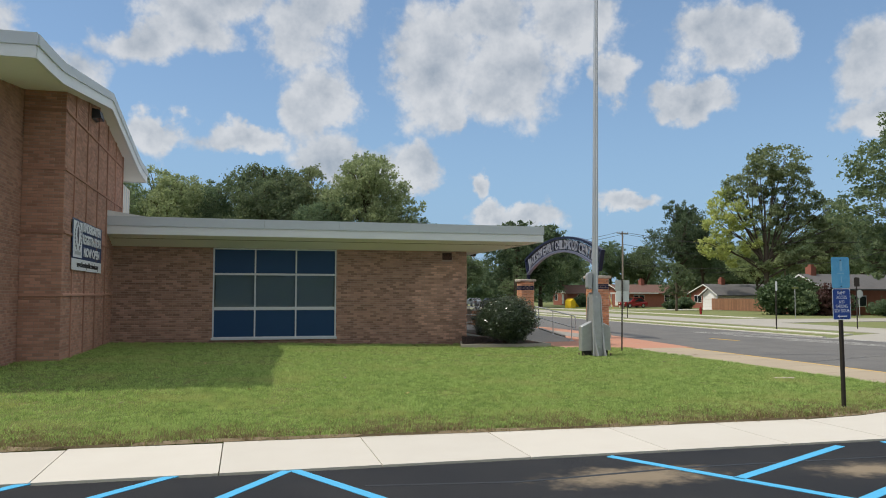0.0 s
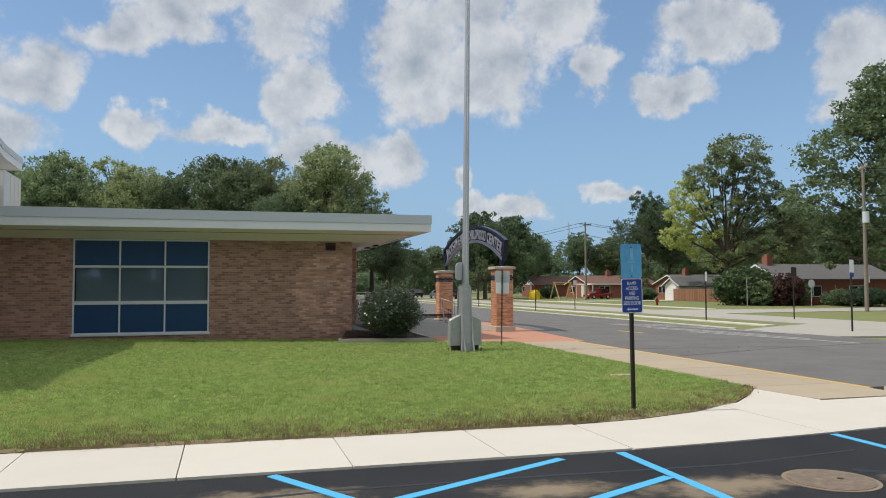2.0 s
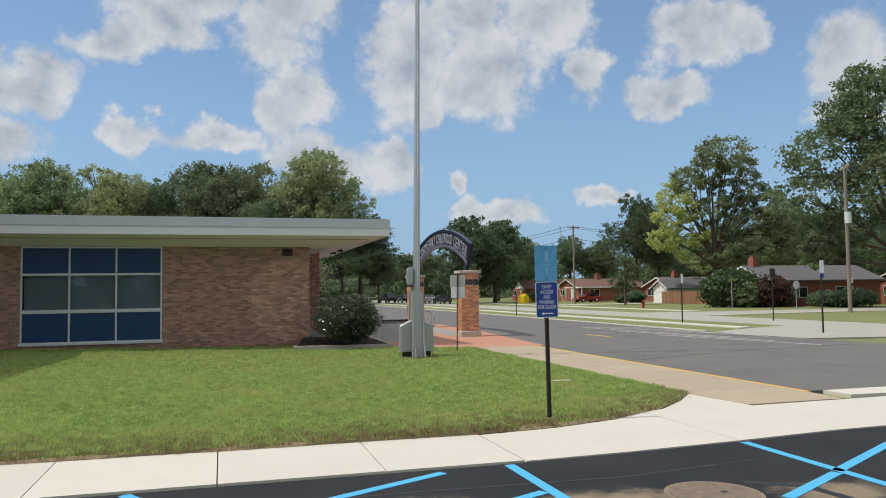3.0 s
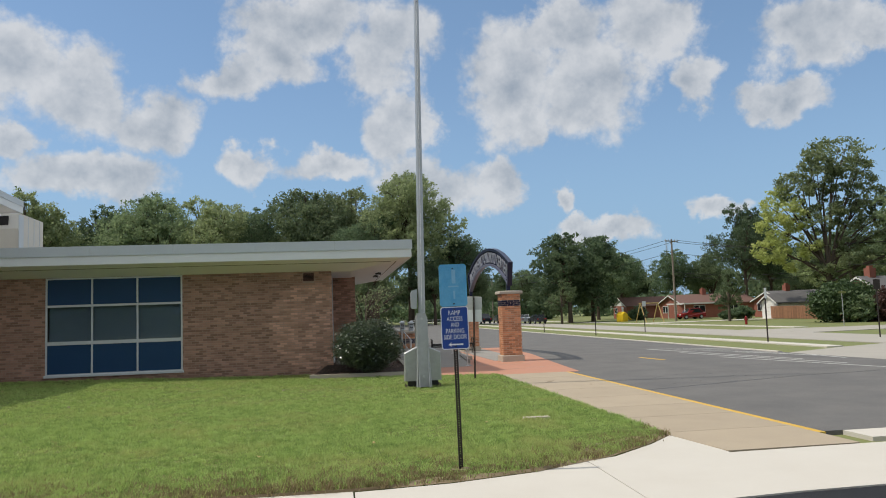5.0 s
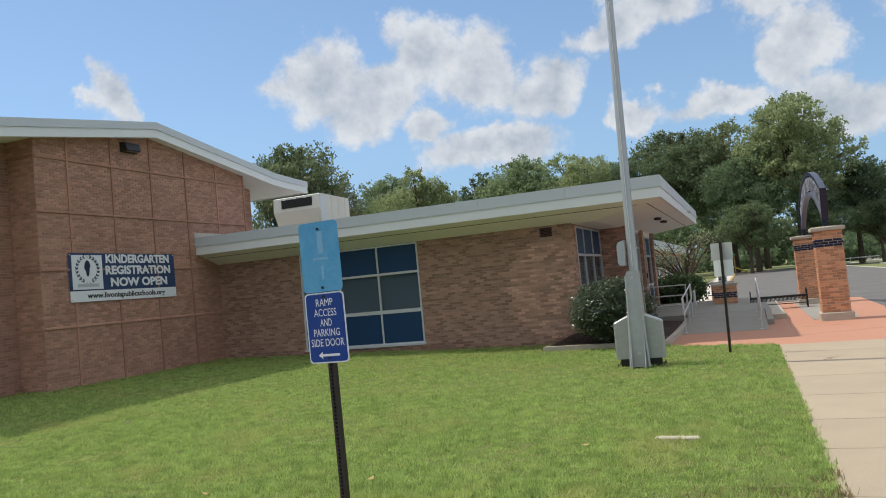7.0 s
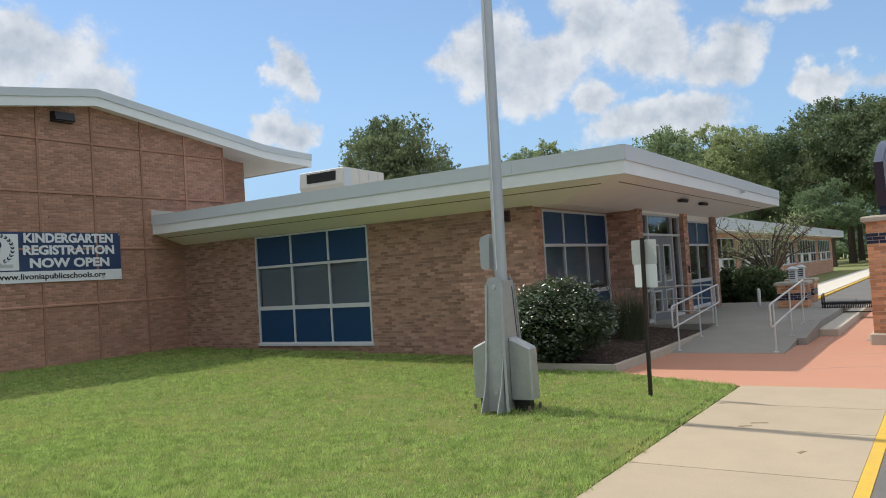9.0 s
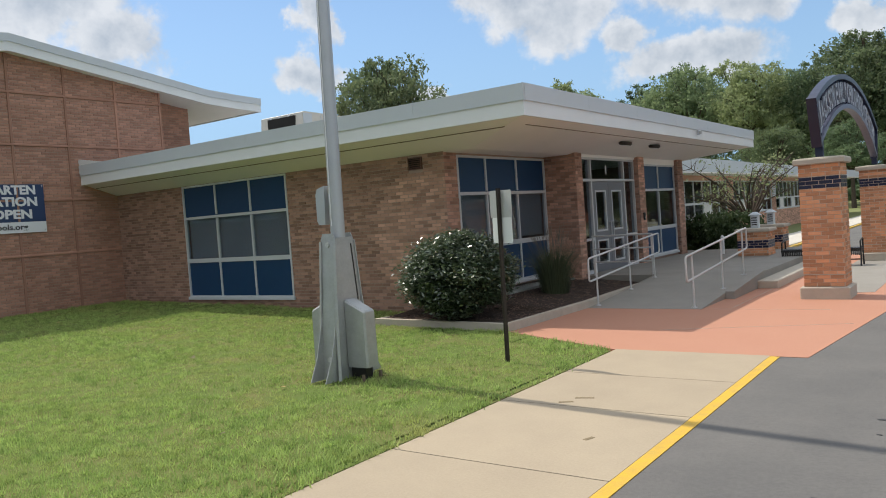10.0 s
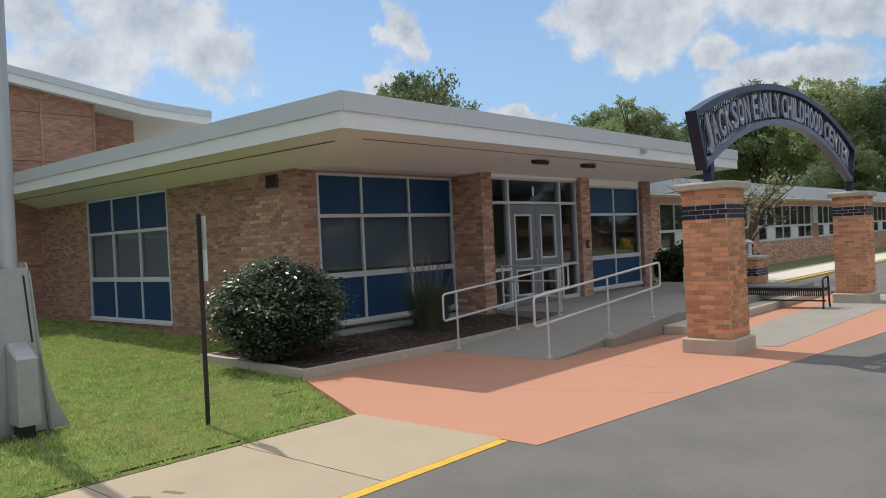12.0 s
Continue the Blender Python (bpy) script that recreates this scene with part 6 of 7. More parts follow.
for i, (x, y, s) in enumerate(((98, 104, 0.8), (110, 98, 0.8), (84, 96, 0.72), (92, 84, 0.8), (108, 76, 0.85), (100, 62, 0.8), (86, 74, 0.66), (78, 104, 0.6), (96, 96, 0.7))):
    grow((elm, lime, oak)[i % 3], x, y, s, g.uniform(0, 360))

# the tall two-toned tree with a bare fork, and the big maple at the corner
BIG = Matrix.Diagonal((1.22, 1.22, 1.2, 1))
tall = thing("tree", pose(69.0, 90.0, gz(69)) @ BIG, "tall open tree with a yellowing side and visible limbs", "tree", "background trees")
lobes_g = [(1.5, 0, 17.0, 2.8, 2.0), (0.0, 0.6, 15.4, 2.0, 1.6), (3.6, -0.6, 15.0, 2.0, 1.6), (4.6, -1.0, 12.8, 2.0, 1.5), (1.6, 0.4, 13.0, 1.6, 1.2), (6.6, -1.5, 11.2, 2.2, 1.5), (5.2, -0.5, 9.2, 2.2, 1.4), (8.0, -2, 9.4, 2.2, 1.5), (7.4, -2, 6.8, 2.2, 1.5), (2.4, 0.5, 7.6, 2.0, 1.2), (4.4, -1.5, 5.6, 2.0, 1.2), (0.2, 0.2, 10.6, 2.0, 1.8), (1.0, 0.3, 5.6, 2.4, 1.2), (2.8, 0, 10.8, 1.8, 1.4), (-2.2, 1.2, 14.0, 2.0, 1.7)]
lobes_y = [(-3.8, 1.8, 12.2, 2.0, 1.6), (-4.4, 2.0, 9.8, 1.9, 1.5), (-4.8, 2.4, 7.4, 1.9, 1.4), (-2.6, 1.2, 10.6, 1.8, 1.3), (-3.0, 1.4, 6.4, 1.8, 1.2), (-1.4, 0.8, 8.0, 1.5, 1.1)]
part("trunk", limbs(51, 17, 0.28, lobes_g + lobes_y, 0.25), "bark", tall, smooth=True)
leaf_cloud("crown", crown_points(51, lobes_g, 6.0, hollow=0.7), 0.16, "leaf_light", tall, 51)
leaf_cloud("yellow_crown", crown_points(52, lobes_y, 6.0, hollow=0.7), 0.16, "leaf_yellow", tall, 52, label="yellowing leaves")
corner = thing("tree", pose(66.2, 58.0, gz(64)) @ Matrix.Diagonal((1.3, 1.3, 1.22, 1)), "large leafy maple overhanging the corner house", "tree", "background trees")
lobes_c = [(0, 0, 15.5, 4.0, 3.0), (-3.5, 1.5, 12.2, 3.4, 2.4), (3.5, -1.5, 12.5, 3.8, 3.0), (-5.4, 2.5, 8.6, 2.8, 2.0), (0, -1, 10.0, 4.2, 3.0), (5.0, -3, 8.5, 3.6, 2.4), (-2.5, 2, 6.4, 2.4, 1.5), (2.0, -1.0, 18.2, 2.6, 2.0), (7, -4, 11, 3, 2.4), (-4.6, 2.2, 5.4, 1.8, 1.6), (-5.2, 2.5, 4.0, 1.0, 1.2), (-3, 1, 15, 2.2, 1.8), (-1.5, 0.6, 17.6, 2.0, 1.6)]
part("trunk", limbs(53, 16, 0.28, lobes_c, 0.28), "bark", corner, smooth=True)
leaf_cloud("crown", crown_points(53, lobes_c, 6.0, hollow=0.7), 0.16, "leaf", corner, 53)
grow(maple, 82, 56, 1.25, 80)
grow(oak, 98, 42, 0.9, 80)
grow(oak, 112, 58, 0.9, 180)


def shrub(x, y, z, w, h, mat, label, seed, leaf=0.06, per=60, shape=None, name="shrub"):
    b = thing(name, pose(x, y, z), label, "shrub")
    lobes = shape or [(0, 0, h * 0.5, w * 0.5, h * 0.5), (w * 0.15, 0, h * 0.55, w * 0.35, h * 0.4), (-w * 0.18, w * 0.1, h * 0.45, w * 0.35, h * 0.4)]
    s = Shape()
    gg = random.Random(seed)
    for _ in range(9):
        a, q = gg.uniform(0, 6.28), gg.uniform(0.2, 0.4) * w
        s.tube([(0.1 * math.cos(a), 0.1 * math.sin(a), 0), (q * math.cos(a), q * math.sin(a), h * gg.uniform(0.5, 0.8))], [0.02, 0.006], 5)
    part("stem", s, "bark", b)
    leaf_cloud("foliage", crown_points(seed, lobes, per, rough=0.25, hollow=0.6), leaf, mat, b, seed, point=leaf < 0.1, flat=0.35 if mat == "leaf_glossy" else 1.0)
    return b


shrub(8.14, 23.02, 0.12, 2.0, 1.5, "leaf_glossy", "round glossy dark green bush in the mulch bed", 61, leaf=0.036, per=430,
      shape=[(0, 0, 0.80, 0.92, 0.60), (0.2, -0.1, 1.02, 0.6, 0.45), (-0.32, 0.05, 0.95, 0.58, 0.48), (0.36, 0.15, 0.72, 0.58, 0.48), (-0.3, -0.2, 0.62, 0.6, 0.42), (0.1, -0.25, 0.42, 0.55, 0.32)])
shrub(8.4, 38.6, 0.0, 2.4, 1.45, "needle", "dense dark clipped hedge at the end of the porch", 62, leaf=0.07, per=60, name="hedge")
shrub(7.2, 39.2, 0.0, 2.0, 1.4, "needle", "dense dark clipped hedge against the wing", 63, leaf=0.07, per=60, name="hedge")
tuft = thing("ornamental_grass", pose(8.35, 26.1, 0.1), "tall tuft of ornamental grass with dry plumes", "plant")
gg = random.Random(64)
s = Shape()
for _ in range(1500):
    a, q, h = gg.uniform(0, 6.28), gg.uniform(0.0, 0.25), gg.uniform(0.5, 1.2)
    o = gg.uniform(0.1, 0.7) * h
    p0 = Vector((q * math.cos(a), q * math.sin(a), 0))
    p1 = p0 + Vector((o * 0.35 * math.cos(a), o * 0.35 * math.sin(a), h * 0.6))
    p2 = p0 + Vector((o * math.cos(a), o * math.sin(a), h * 0.95))
    w2 = Vector((-math.sin(a), math.cos(a), 0)) * 0.004
    s.add([p0 - w2, p0 + w2, p1 + w2, p1 - w2, p2], [(0, 1, 2, 3), (3, 2, 4)])
part("foliage", s, "dry_grass", tuft)
s = Shape()
for _ in range(60):
    a, h = gg.uniform(0, 6.28), gg.uniform(1.0, 1.35)
    top = Vector((0.5 * math.cos(a) * gg.uniform(0.3, 1), 0.5 * math.sin(a) * gg.uniform(0.3, 1), h))
    s.tube([(0, 0, 0.3), top * 0.8, top], [0.0015, 0.0015, 0.004], 4)
    s.tube([top, top + Vector((0.05 * math.cos(a), 0.05 * math.sin(a), 0.14))], [0.006, 0.0015], 5)
part("plume", s, "plume", tuft, "dry straw-coloured plumes")
# thin ornamental tree by the wing
small = thing("tree", pose(8.6, 40.2, 0.0), "small spreading ornamental tree with sparse yellow-green leaves", "tree")
gg = random.Random(70)
s = Shape()
tips = []
s.tube([(0, 0, 0), (0.05, 0, 0.7), (0.1, 0.05, 1.2)], [0.09, 0.07, 0.06], 8)
for k in range(24):
    a = 2 * math.pi * k / 24 + gg.uniform(-0.2, 0.2)
    r, z = gg.uniform(1.0, 2.3), gg.uniform(1.9, 3.3)
    mid = Vector((r * 0.45 * math.cos(a), r * 0.45 * math.sin(a), 1.2 + (z - 1.2) * 0.6))
    end = Vector((r * math.cos(a), r * math.sin(a), z))
    s.tube([(0.1, 0.05, 1.0), mid, end], [0.045, 0.028, 0.008], 6)
    for _ in range(9):
        e2 = mid + (end - mid) * gg.uniform(0.1, 0.9)
        e3 = e2 + Vector((gg.uniform(-0.5, 0.5), gg.uniform(-0.5, 0.5), gg.uniform(-0.1, 0.5)))
        s.tube([e2, e3], [0.014, 0.004], 4)
        tips.append(e3)
part("trunk", s, "bark", small)
gnp = np.random.RandomState(70)
pts = np.concatenate([np.array(t) + gnp.normal(size=(5, 3)) * 0.16 for t in tips])
leaf_cloud("crown", pts, 0.055, "leaf_light", small, 70, point=True)


# ---- the street ----
def gabled(name, x, y, w, d, eave, rise, wall, roof_mat, label, category, gable=None, chimney=None, windows=(), side_windows=(), door=None, group=""):
    """A house or shed with its gable to the street (to -x); w along the street, d away from it."""
    h = thing(name, pose(x, y, gz(x), 0, 0, -90), label, category, group)
    part("wall", Shape().box(-w / 2, 0, 0, w / 2, d, eave), wall, h)
    part("gable", Shape().loft([[(-w / 2, yy, eave), (w / 2, yy, eave), (0, yy, eave + rise)] for yy in (d, 0)]), gable or wall, h)
    o = 0.45
    k = rise / (w / 2)
    roof_o = part("roof", Shape().loft([[(-w / 2 - o, yy, eave - o * k), (0, yy, eave + rise), (w / 2 + o, yy, eave - o * k), (w / 2 + o, yy, eave - o * k + 0.16), (0, yy, eave + rise + 0.18), (-w / 2 - o, yy, eave - o * k + 0.16)] for yy in (d + 0.4, -0.4)]), roof_mat, h)
    part("barge_board", Shape().loft([[(-w / 2 - o, yy, eave - o * k - 0.02), (0, yy, eave + rise - 0.03), (w / 2 + o, yy, eave - o * k - 0.02), (w / 2 + o, yy, eave - o * k + 0.14), (0, yy, eave + rise + 0.15), (-w / 2 - o, yy, eave - o * k + 0.14)] for yy in (-0.4, -0.44)]), "white_paint", h)
    for wx, wz, ww, wh in windows:
        win = part("window", Shape().box(wx - ww / 2, -0.06, wz, wx + ww / 2, 0.0, wz + wh), "white_paint", h)
        for s_ in (-1, 1):
            part("pane", Shape().box(wx + s_ * ww / 4 - ww / 4 + 0.07, -0.075, wz + 0.08, wx + s_ * ww / 4 + ww / 4 - 0.07, -0.06, wz + wh - 0.08), "car_glass", win)
    for wy, wz, ww, wh in side_windows:
        win = part("window", Shape().box(w / 2, wy - ww / 2, wz, w / 2 + 0.06, wy + ww / 2, wz + wh), "white_paint", h)
        for s_ in (-1, 1):
            part("pane", Shape().box(w / 2 + 0.06, wy + s_ * ww / 4 - ww / 4 + 0.07, wz + 0.08, w / 2 + 0.075, wy + s_ * ww / 4 + ww / 4 - 0.07, wz + wh - 0.08), "car_glass", win)
    if door is not None:
        part("door", Shape().box(door - 0.5, -0.05, 0.2, door + 0.5, 0.0, 2.2), "white_paint", h)
    if chimney is not None:
        part("chimney", Shape().box(-0.45, chimney - 0.35, eave, 0.45, chimney + 0.35, eave + rise + 1.0).box(-0.25, chimney - 0.2, eave + rise + 1.0, 0.25, chimney + 0.2, eave + rise + 1.25), "house_brick", h)
    return h


gabled("house", 62, 144.6, 7.0, 9, 2.4, 1.5, "house_brick", "shingle_red", "low red brick house with a white gable", "house", "white_paint", windows=((-2, 0.9, 1.6, 1.2),), side_windows=((3, 0.9, 1.6, 1.2),), door=1.5, group="houses")
gabled("house", 64, 126, 9, 13, 2.4, 1.4, "house_brick", "shingle_red", "brick ranch house with a red-brown roof", "house", chimney=6, windows=((-2, 0.9, 2, 1.2),), side_windows=((3, 0.9, 2, 1.2), (9, 0.9, 2, 1.2)), door=2, group="houses")
gabled("house", 71, 107.5, 8, 12, 2.4, 1.3, "house_brick", "shingle_grey", "dark brick ranch house with a chimney behind shrubs", "house", chimney=3, windows=((-2, 0.9, 2, 1.2),), side_windows=((3, 0.9, 2, 1.2), (8, 0.9, 2, 1.2)), door=2, group="houses")
gabled("house", 60.5, 72.8, 7.4, 15, 2.85, 1.5, "house_brick", "shingle_grey", "grey-roofed brick corner house with a chimney", "house", "house_brick", chimney=1.2, windows=((-2, 0.9, 2.2, 1.2),), side_windows=((4, 0.9, 2.2, 1.2), (10, 0.9, 2.4, 1.2)), door=2, group="houses")
gabled("house", 79, 69, 9, 12, 2.6, 1.6, "house_brick", "shingle_grey", "bright red brick house beyond the corner", "house", windows=((-2, 0.9, 2, 1.2),), side_windows=((3, 0.9, 2, 1.2), (8, 0.9, 2, 1.2)), door=2, group="houses")
carport = thing("carport", pose(62.5, 115.5, gz(65), 0, 0, -90), "white flat carport on thin posts", "carport")
part("roof", Shape().box(-3.2, -2.5, 2.3, 3.2, 3, 2.5), "white_paint", carport)
for x in (-3.0, 0, 3.0):
    part("post", Shape().box(x - 0.06, -2.4, 0, x + 0.06, -2.28, 2.3), "white_paint", carport)
gar = gabled("garage", 64.3, 96.1, 3.7, 6.5, 2.2, 0.95, "white_paint", "shingle_grey", "small white garage with a grey pitched roof", "garage")
dr = part("garage_door", Shape().box(-1.2, -0.05, 0, 1.2, 0, 1.95), "cream", gar)
for k in range(4):
    part("panel", Shape().box(-1.15, -0.07, 0.06 + k * 0.48, 1.15, -0.05, 0.48 + k * 0.48), "white_paint", dr)
fence = thing("fence", pose(64.0, 95.3, gz(65), 0, 0, -90), "brown wooden board fence beside the garage", "fence")
for k in range(74):
    part("board", Shape().box(k * 0.16, -0.02, 0.05, k * 0.16 + 0.145, 0.0, 1.65 + 0.04 * math.sin(k * 2.3)), "fence_wood", fence)
for z in (0.4, 1.3):
    part("rail", Shape().box(0, 0, z, 11.8, 0.06, z + 0.1), "fence_wood", fence)


def car(x, y, turn, mat, label, tall=1.0):
    c = thing("car", pose(x, y, gz(x) + 0.035, 0, 0, turn), label, "car", "parked cars")
    side = [(-2.2, 0.35), (2.2, 0.35), (2.25, 0.7), (2.1, 0.85), (1.1, 0.95), (0.45, 1.4 * tall), (-1.2, 1.45 * tall), (-1.9, 1.0), (-2.25, 0.9)]
    part("body", Shape().loft([[(xx, yy * (1 if zz < 1 else 0.82), zz) for xx, zz in side] for yy in (-0.87, 0.87)]), mat, c)
    for sy in (-1, 1):
        part("window", Shape().add([(0.9, sy * 0.83, 0.97), (0.4, sy * 0.75, 1.33 * tall), (-1.1, sy * 0.75, 1.36 * tall), (-1.7, sy * 0.83, 1.0)], [(0, 1, 2, 3)]), "car_glass", c)
        for wx in (-1.35, 1.35):
            wh = part("wheel", Shape().tube([(wx, sy * 0.7, 0.33), (wx, sy * 0.9, 0.33)], 0.33, 16), "rubber", c)
            part("rim", Shape().tube([(wx, sy * 0.86, 0.33), (wx, sy * 0.91, 0.33)], 0.2, 12), "silver", wh)
    part("windscreen", Shape().add([(1.08, -0.68, 0.98), (1.08, 0.68, 0.98), (0.5, 0.66, 1.36 * tall), (0.5, -0.66, 1.36 * tall)], [(0, 1, 2, 3)]), "car_glass", c)
    part("rear_window", Shape().add([(-1.87, -0.68, 1.02), (-1.25, -0.66, 1.42 * tall), (-1.25, 0.66, 1.42 * tall), (-1.87, 0.68, 1.02)], [(0, 1, 2, 3)]), "car_glass", c)
    for sy in (-0.6, 0.6):
        part("headlight", Shape().box(2.2, sy - 0.15, 0.62, 2.27, sy + 0.15, 0.76), "sign_white", c)
        part("tail_light", Shape().box(-2.28, sy - 0.15, 0.7, -2.2, sy + 0.15, 0.85), "orange_red", c)
    return c


car(37.4, 124, 92, "car_white", "white sedan on the street")
car(38.2, 117.5, 92, "car_dark", "dark sedan on the street")
car(35.4, 132, 92, "car_dark", "dark car far along the street")
car(31.9, 130, 100, "car_dark", "dark car parked far along the street", 1.15)
car(61.0, 112.5, 190, "red_paint", "dark red car under a carport", 1.15)


def round_post(x, y, h, label, mat="dark_post", r=0.035, name="sign_post", plates=()):
    p = thing(name, pose(x, y, gz(x)), label, "sign", "street signs")
    part("post", Shape().tube([(0, 0, -0.05), (0, 0, h)], r, 8), mat, p)
    for z, w, hh, m2, nm in plates:
        part(nm, rounded_plate(w, hh, 0.03, -0.05, -0.045), m2, p).location = (0, 0, z)
    return p


round_post(27.5, 34.9, 2.65, "dark post with a narrow white sign edge", plates=((2.35, 0.12, 0.5, "sign_white", "plate"),))
round_post(36.4, 38.9, 3.2, "dark post with a brown sign at the apron", plates=((2.9, 0.4, 0.55, "dark_post", "plate"),))
round_post(26.7, 24.3, 2.9, "dark post with a small blue and white sign", plates=((2.6, 0.2, 0.5, "sign_white", "plate"), (2.25, 0.2, 0.15, "sign_blue", "lower_plate")))
round_post(24.6, 51, 1.6, "short dark marker post on the island")
round_post(24.3, 63, 1.6, "short dark marker post on the island")
round_post(31.0, 58, 2.4, "thin post with a small sign by the street", plates=((2.2, 0.3, 0.4, "sign_back", "plate"),))
round_post(50.5, 61.7, 3.0, "green street name post", mat="galvanised", plates=((2.85, 0.75, 0.2, "far_grass", "plate"),))
stop = round_post(56.9, 60.7, 2.7, "stop sign seen from behind on a post", mat="galvanised")
part("plate", Shape().loft([[(0.4 * math.cos(radians(22.5 + 45 * k)), yy, 2.3 + 0.4 * math.sin(radians(22.5 + 45 * k))) for k in range(8)] for yy in (-0.05, -0.045)]), "sign_back", stop)
hyd = thing("fire_hydrant", pose(49.0, 75.0, gz(49)), "dark red fire hydrant on the grass verge", "hydrant")
part("barrel", Shape().tube([(0, 0, 0), (0, 0, 0.6), (0, 0, 0.75), (0, 0, 0.85)], [0.13, 0.13, 0.14, 0.04], 12), "red_paint", hyd, smooth=True)
part("nozzle", Shape().tube([(-0.22, 0, 0.5), (0.22, 0, 0.5)], 0.06, 10), "red_paint", hyd)
slide = thing("play_slide", pose(50.6, 113.9, gz(54), 0, 0, 30), "yellow plastic play house on the lawn", "toy")
part("house", Shape().loft([[(-0.6, yy, 0), (0.6, yy, 0), (0.6, yy, 1.1), (0, yy, 1.5), (-0.6, yy, 1.1)] for yy in (0.6, -0.6)]), "yellow_plastic", slide)
part("slide", Shape().rect_tube([(0.7, 0, 1.1), (2.0, 0, 0.2)], 0.5, 0.12), "yellow_plastic", slide)
swing = thing("swing_frame", pose(49.8, 101.5, gz(51), 0, 0, 25) @ Matrix.Scale(1.15, 4), "wooden A-frame swing on the grass", "swing")
for x in (-1.5, 1.5):
    for sy in (-1, 1):
        part("leg", Shape().tube([(x + 0.3 * sy, sy * 1.1, 0), (x, 0, 2.3)], 0.06, 6), "swing_wood", swing)
part("beam", Shape().tube([(-1.7, 0, 2.3), (1.7, 0, 2.3)], 0.07, 6), "swing_wood", swing)
playset = thing("playground_tower", pose(9.0, 113.4, -0.05, 0, 0, 15), "small playground tower with a green roof under the trees", "playground")
for sx in (-0.8, 0.8):
    for sy in (-0.8, 0.8):
        part("post", Shape().tube([(sx, sy, 0), (sx, sy, 2.6)], 0.06, 6), "swing_wood", playset)
part("platform", Shape().box(-0.85, -0.85, 1.0, 0.85, 0.85, 1.1), "swing_wood", playset)
part("roof", Shape().loft([[(sx * s_, sy * s_, z) for sx, sy in ((-1, -1), (1, -1), (1, 1), (-1, 1))] for s_, z in ((1.1, 2.6), (0.08, 3.5))]), "play_green", playset, "green pyramid roof")
part("slide", Shape().rect_tube([(0.85, 0, 1.1), (2.6, 0, 0.2)], 0.5, 0.12), "yellow_plastic", playset)
for k in range(4):
    rl = thing("rail_fence", pose(19.5 + k * 2.3, 118, -0.05), "low white rail fence panel beyond the lane", "fence", "rail fences")
    part("post", Shape().box(-0.05, -0.05, 0, 0.05, 0.05, 0.95), "white_paint", rl)
    part("rail", Shape().box(-1.1, -0.02, 0.75, 1.1, 0.02, 0.87), "white_paint", rl)

shrub(57.6, 71.0, gz(57), 6.2, 4.0, "needle", "big dark shrub beside the corner house", 81, leaf=0.16, per=12)
shrub(59.6, 67.2, gz(59), 3.2, 3.2, "leaf_red", "dark red ornamental shrub before the corner house", 82, leaf=0.15, per=14)
shrub(57.4, 68.2, gz(58), 2.2, 2.4, "leaf", "low olive green shrub before the corner house", 84, leaf=0.14, per=20)
shrub(61.5, 69.2, gz(57), 4, 2.6, "leaf_dark", "dark rounded shrub at the corner house", 89, leaf=0.15, per=14)
shrub(66, 64.5, gz(66), 6, 1.7, "leaf_dark", "low shrub under the corner house windows", 83, leaf=0.15, per=12)
shrub(74, 63, gz(70), 5, 2.2, "leaf_dark", "rounded dark shrub by the side street", 85, leaf=0.15, per=12)
shrub(56, 120.5, gz(56), 3, 2.2, "leaf_dark", "dark shrub before the brick house", 86, leaf=0.15, per=14)
shrub(64, 103, gz(64), 3.4, 1.7, "leaf_dark", "dark hedge before the brick house", 87, leaf=0.15, per=14)
shrub(61.5, 101.5, gz(60), 2.6, 1.3, "leaf_dark", "low dark shrub beside the drive", 88, leaf=0.15, per=14)


# ---- poles and wires ----
def power_pole(x, y, h, label, arms=1, turn=0):
    p = thing("utility_pole", pose(x, y, gz(x), 0, 0, turn), label, "utility pole", "utility poles")
    part("pole", Shape().tube([(0, 0, 0), (0, 0, h)], [0.17, 0.11], 10), "wood_pole", p, smooth=True)
    part("crossarm", Shape().box(-1.2, -0.06, h - 0.35, 1.2, 0.06, h - 0.22), "wood_pole", p)
    for xx in (-1.1, -0.6, 0.6, 1.1):
        part("insulator", Shape().tube([(xx, 0, h - 0.22), (xx, 0, h - 0.05)], 0.05, 8), "sign_back", p)
    part("brace", Shape().tube([(-0.6, -0.07, h - 0.3), (0, -0.1, h - 0.9)], 0.02, 5).tube([(0.6, -0.07, h - 0.3), (0, -0.1, h - 0.9)], 0.02, 5), "galvanised", p)
    return p


P1, P2 = (54.56, 103.6), (53.2, 50.4)
power_pole(*P1, 11.6, "wooden utility pole with a crossarm by the houses", turn=20)
pp = power_pole(*P2, 12.0, "wooden utility pole with a transformer at the corner", turn=60)
part("transformer", Shape().tube([(-0.45, 0, 7.2), (-0.45, 0, 8.1)], 0.26, 14), "fascia", pp, "pale grey transformer can", True)
part("notice", rounded_plate(0.4, 0.5, 0.02, -0.2, -0.19), "sign_white", pp).location = (0, 0, 2.6)
power_pole(72, 90, 9.5, "wooden utility pole behind the corner house", turn=40)
power_pole(43.0, 175, 10, "wooden utility pole far along the street", turn=10)


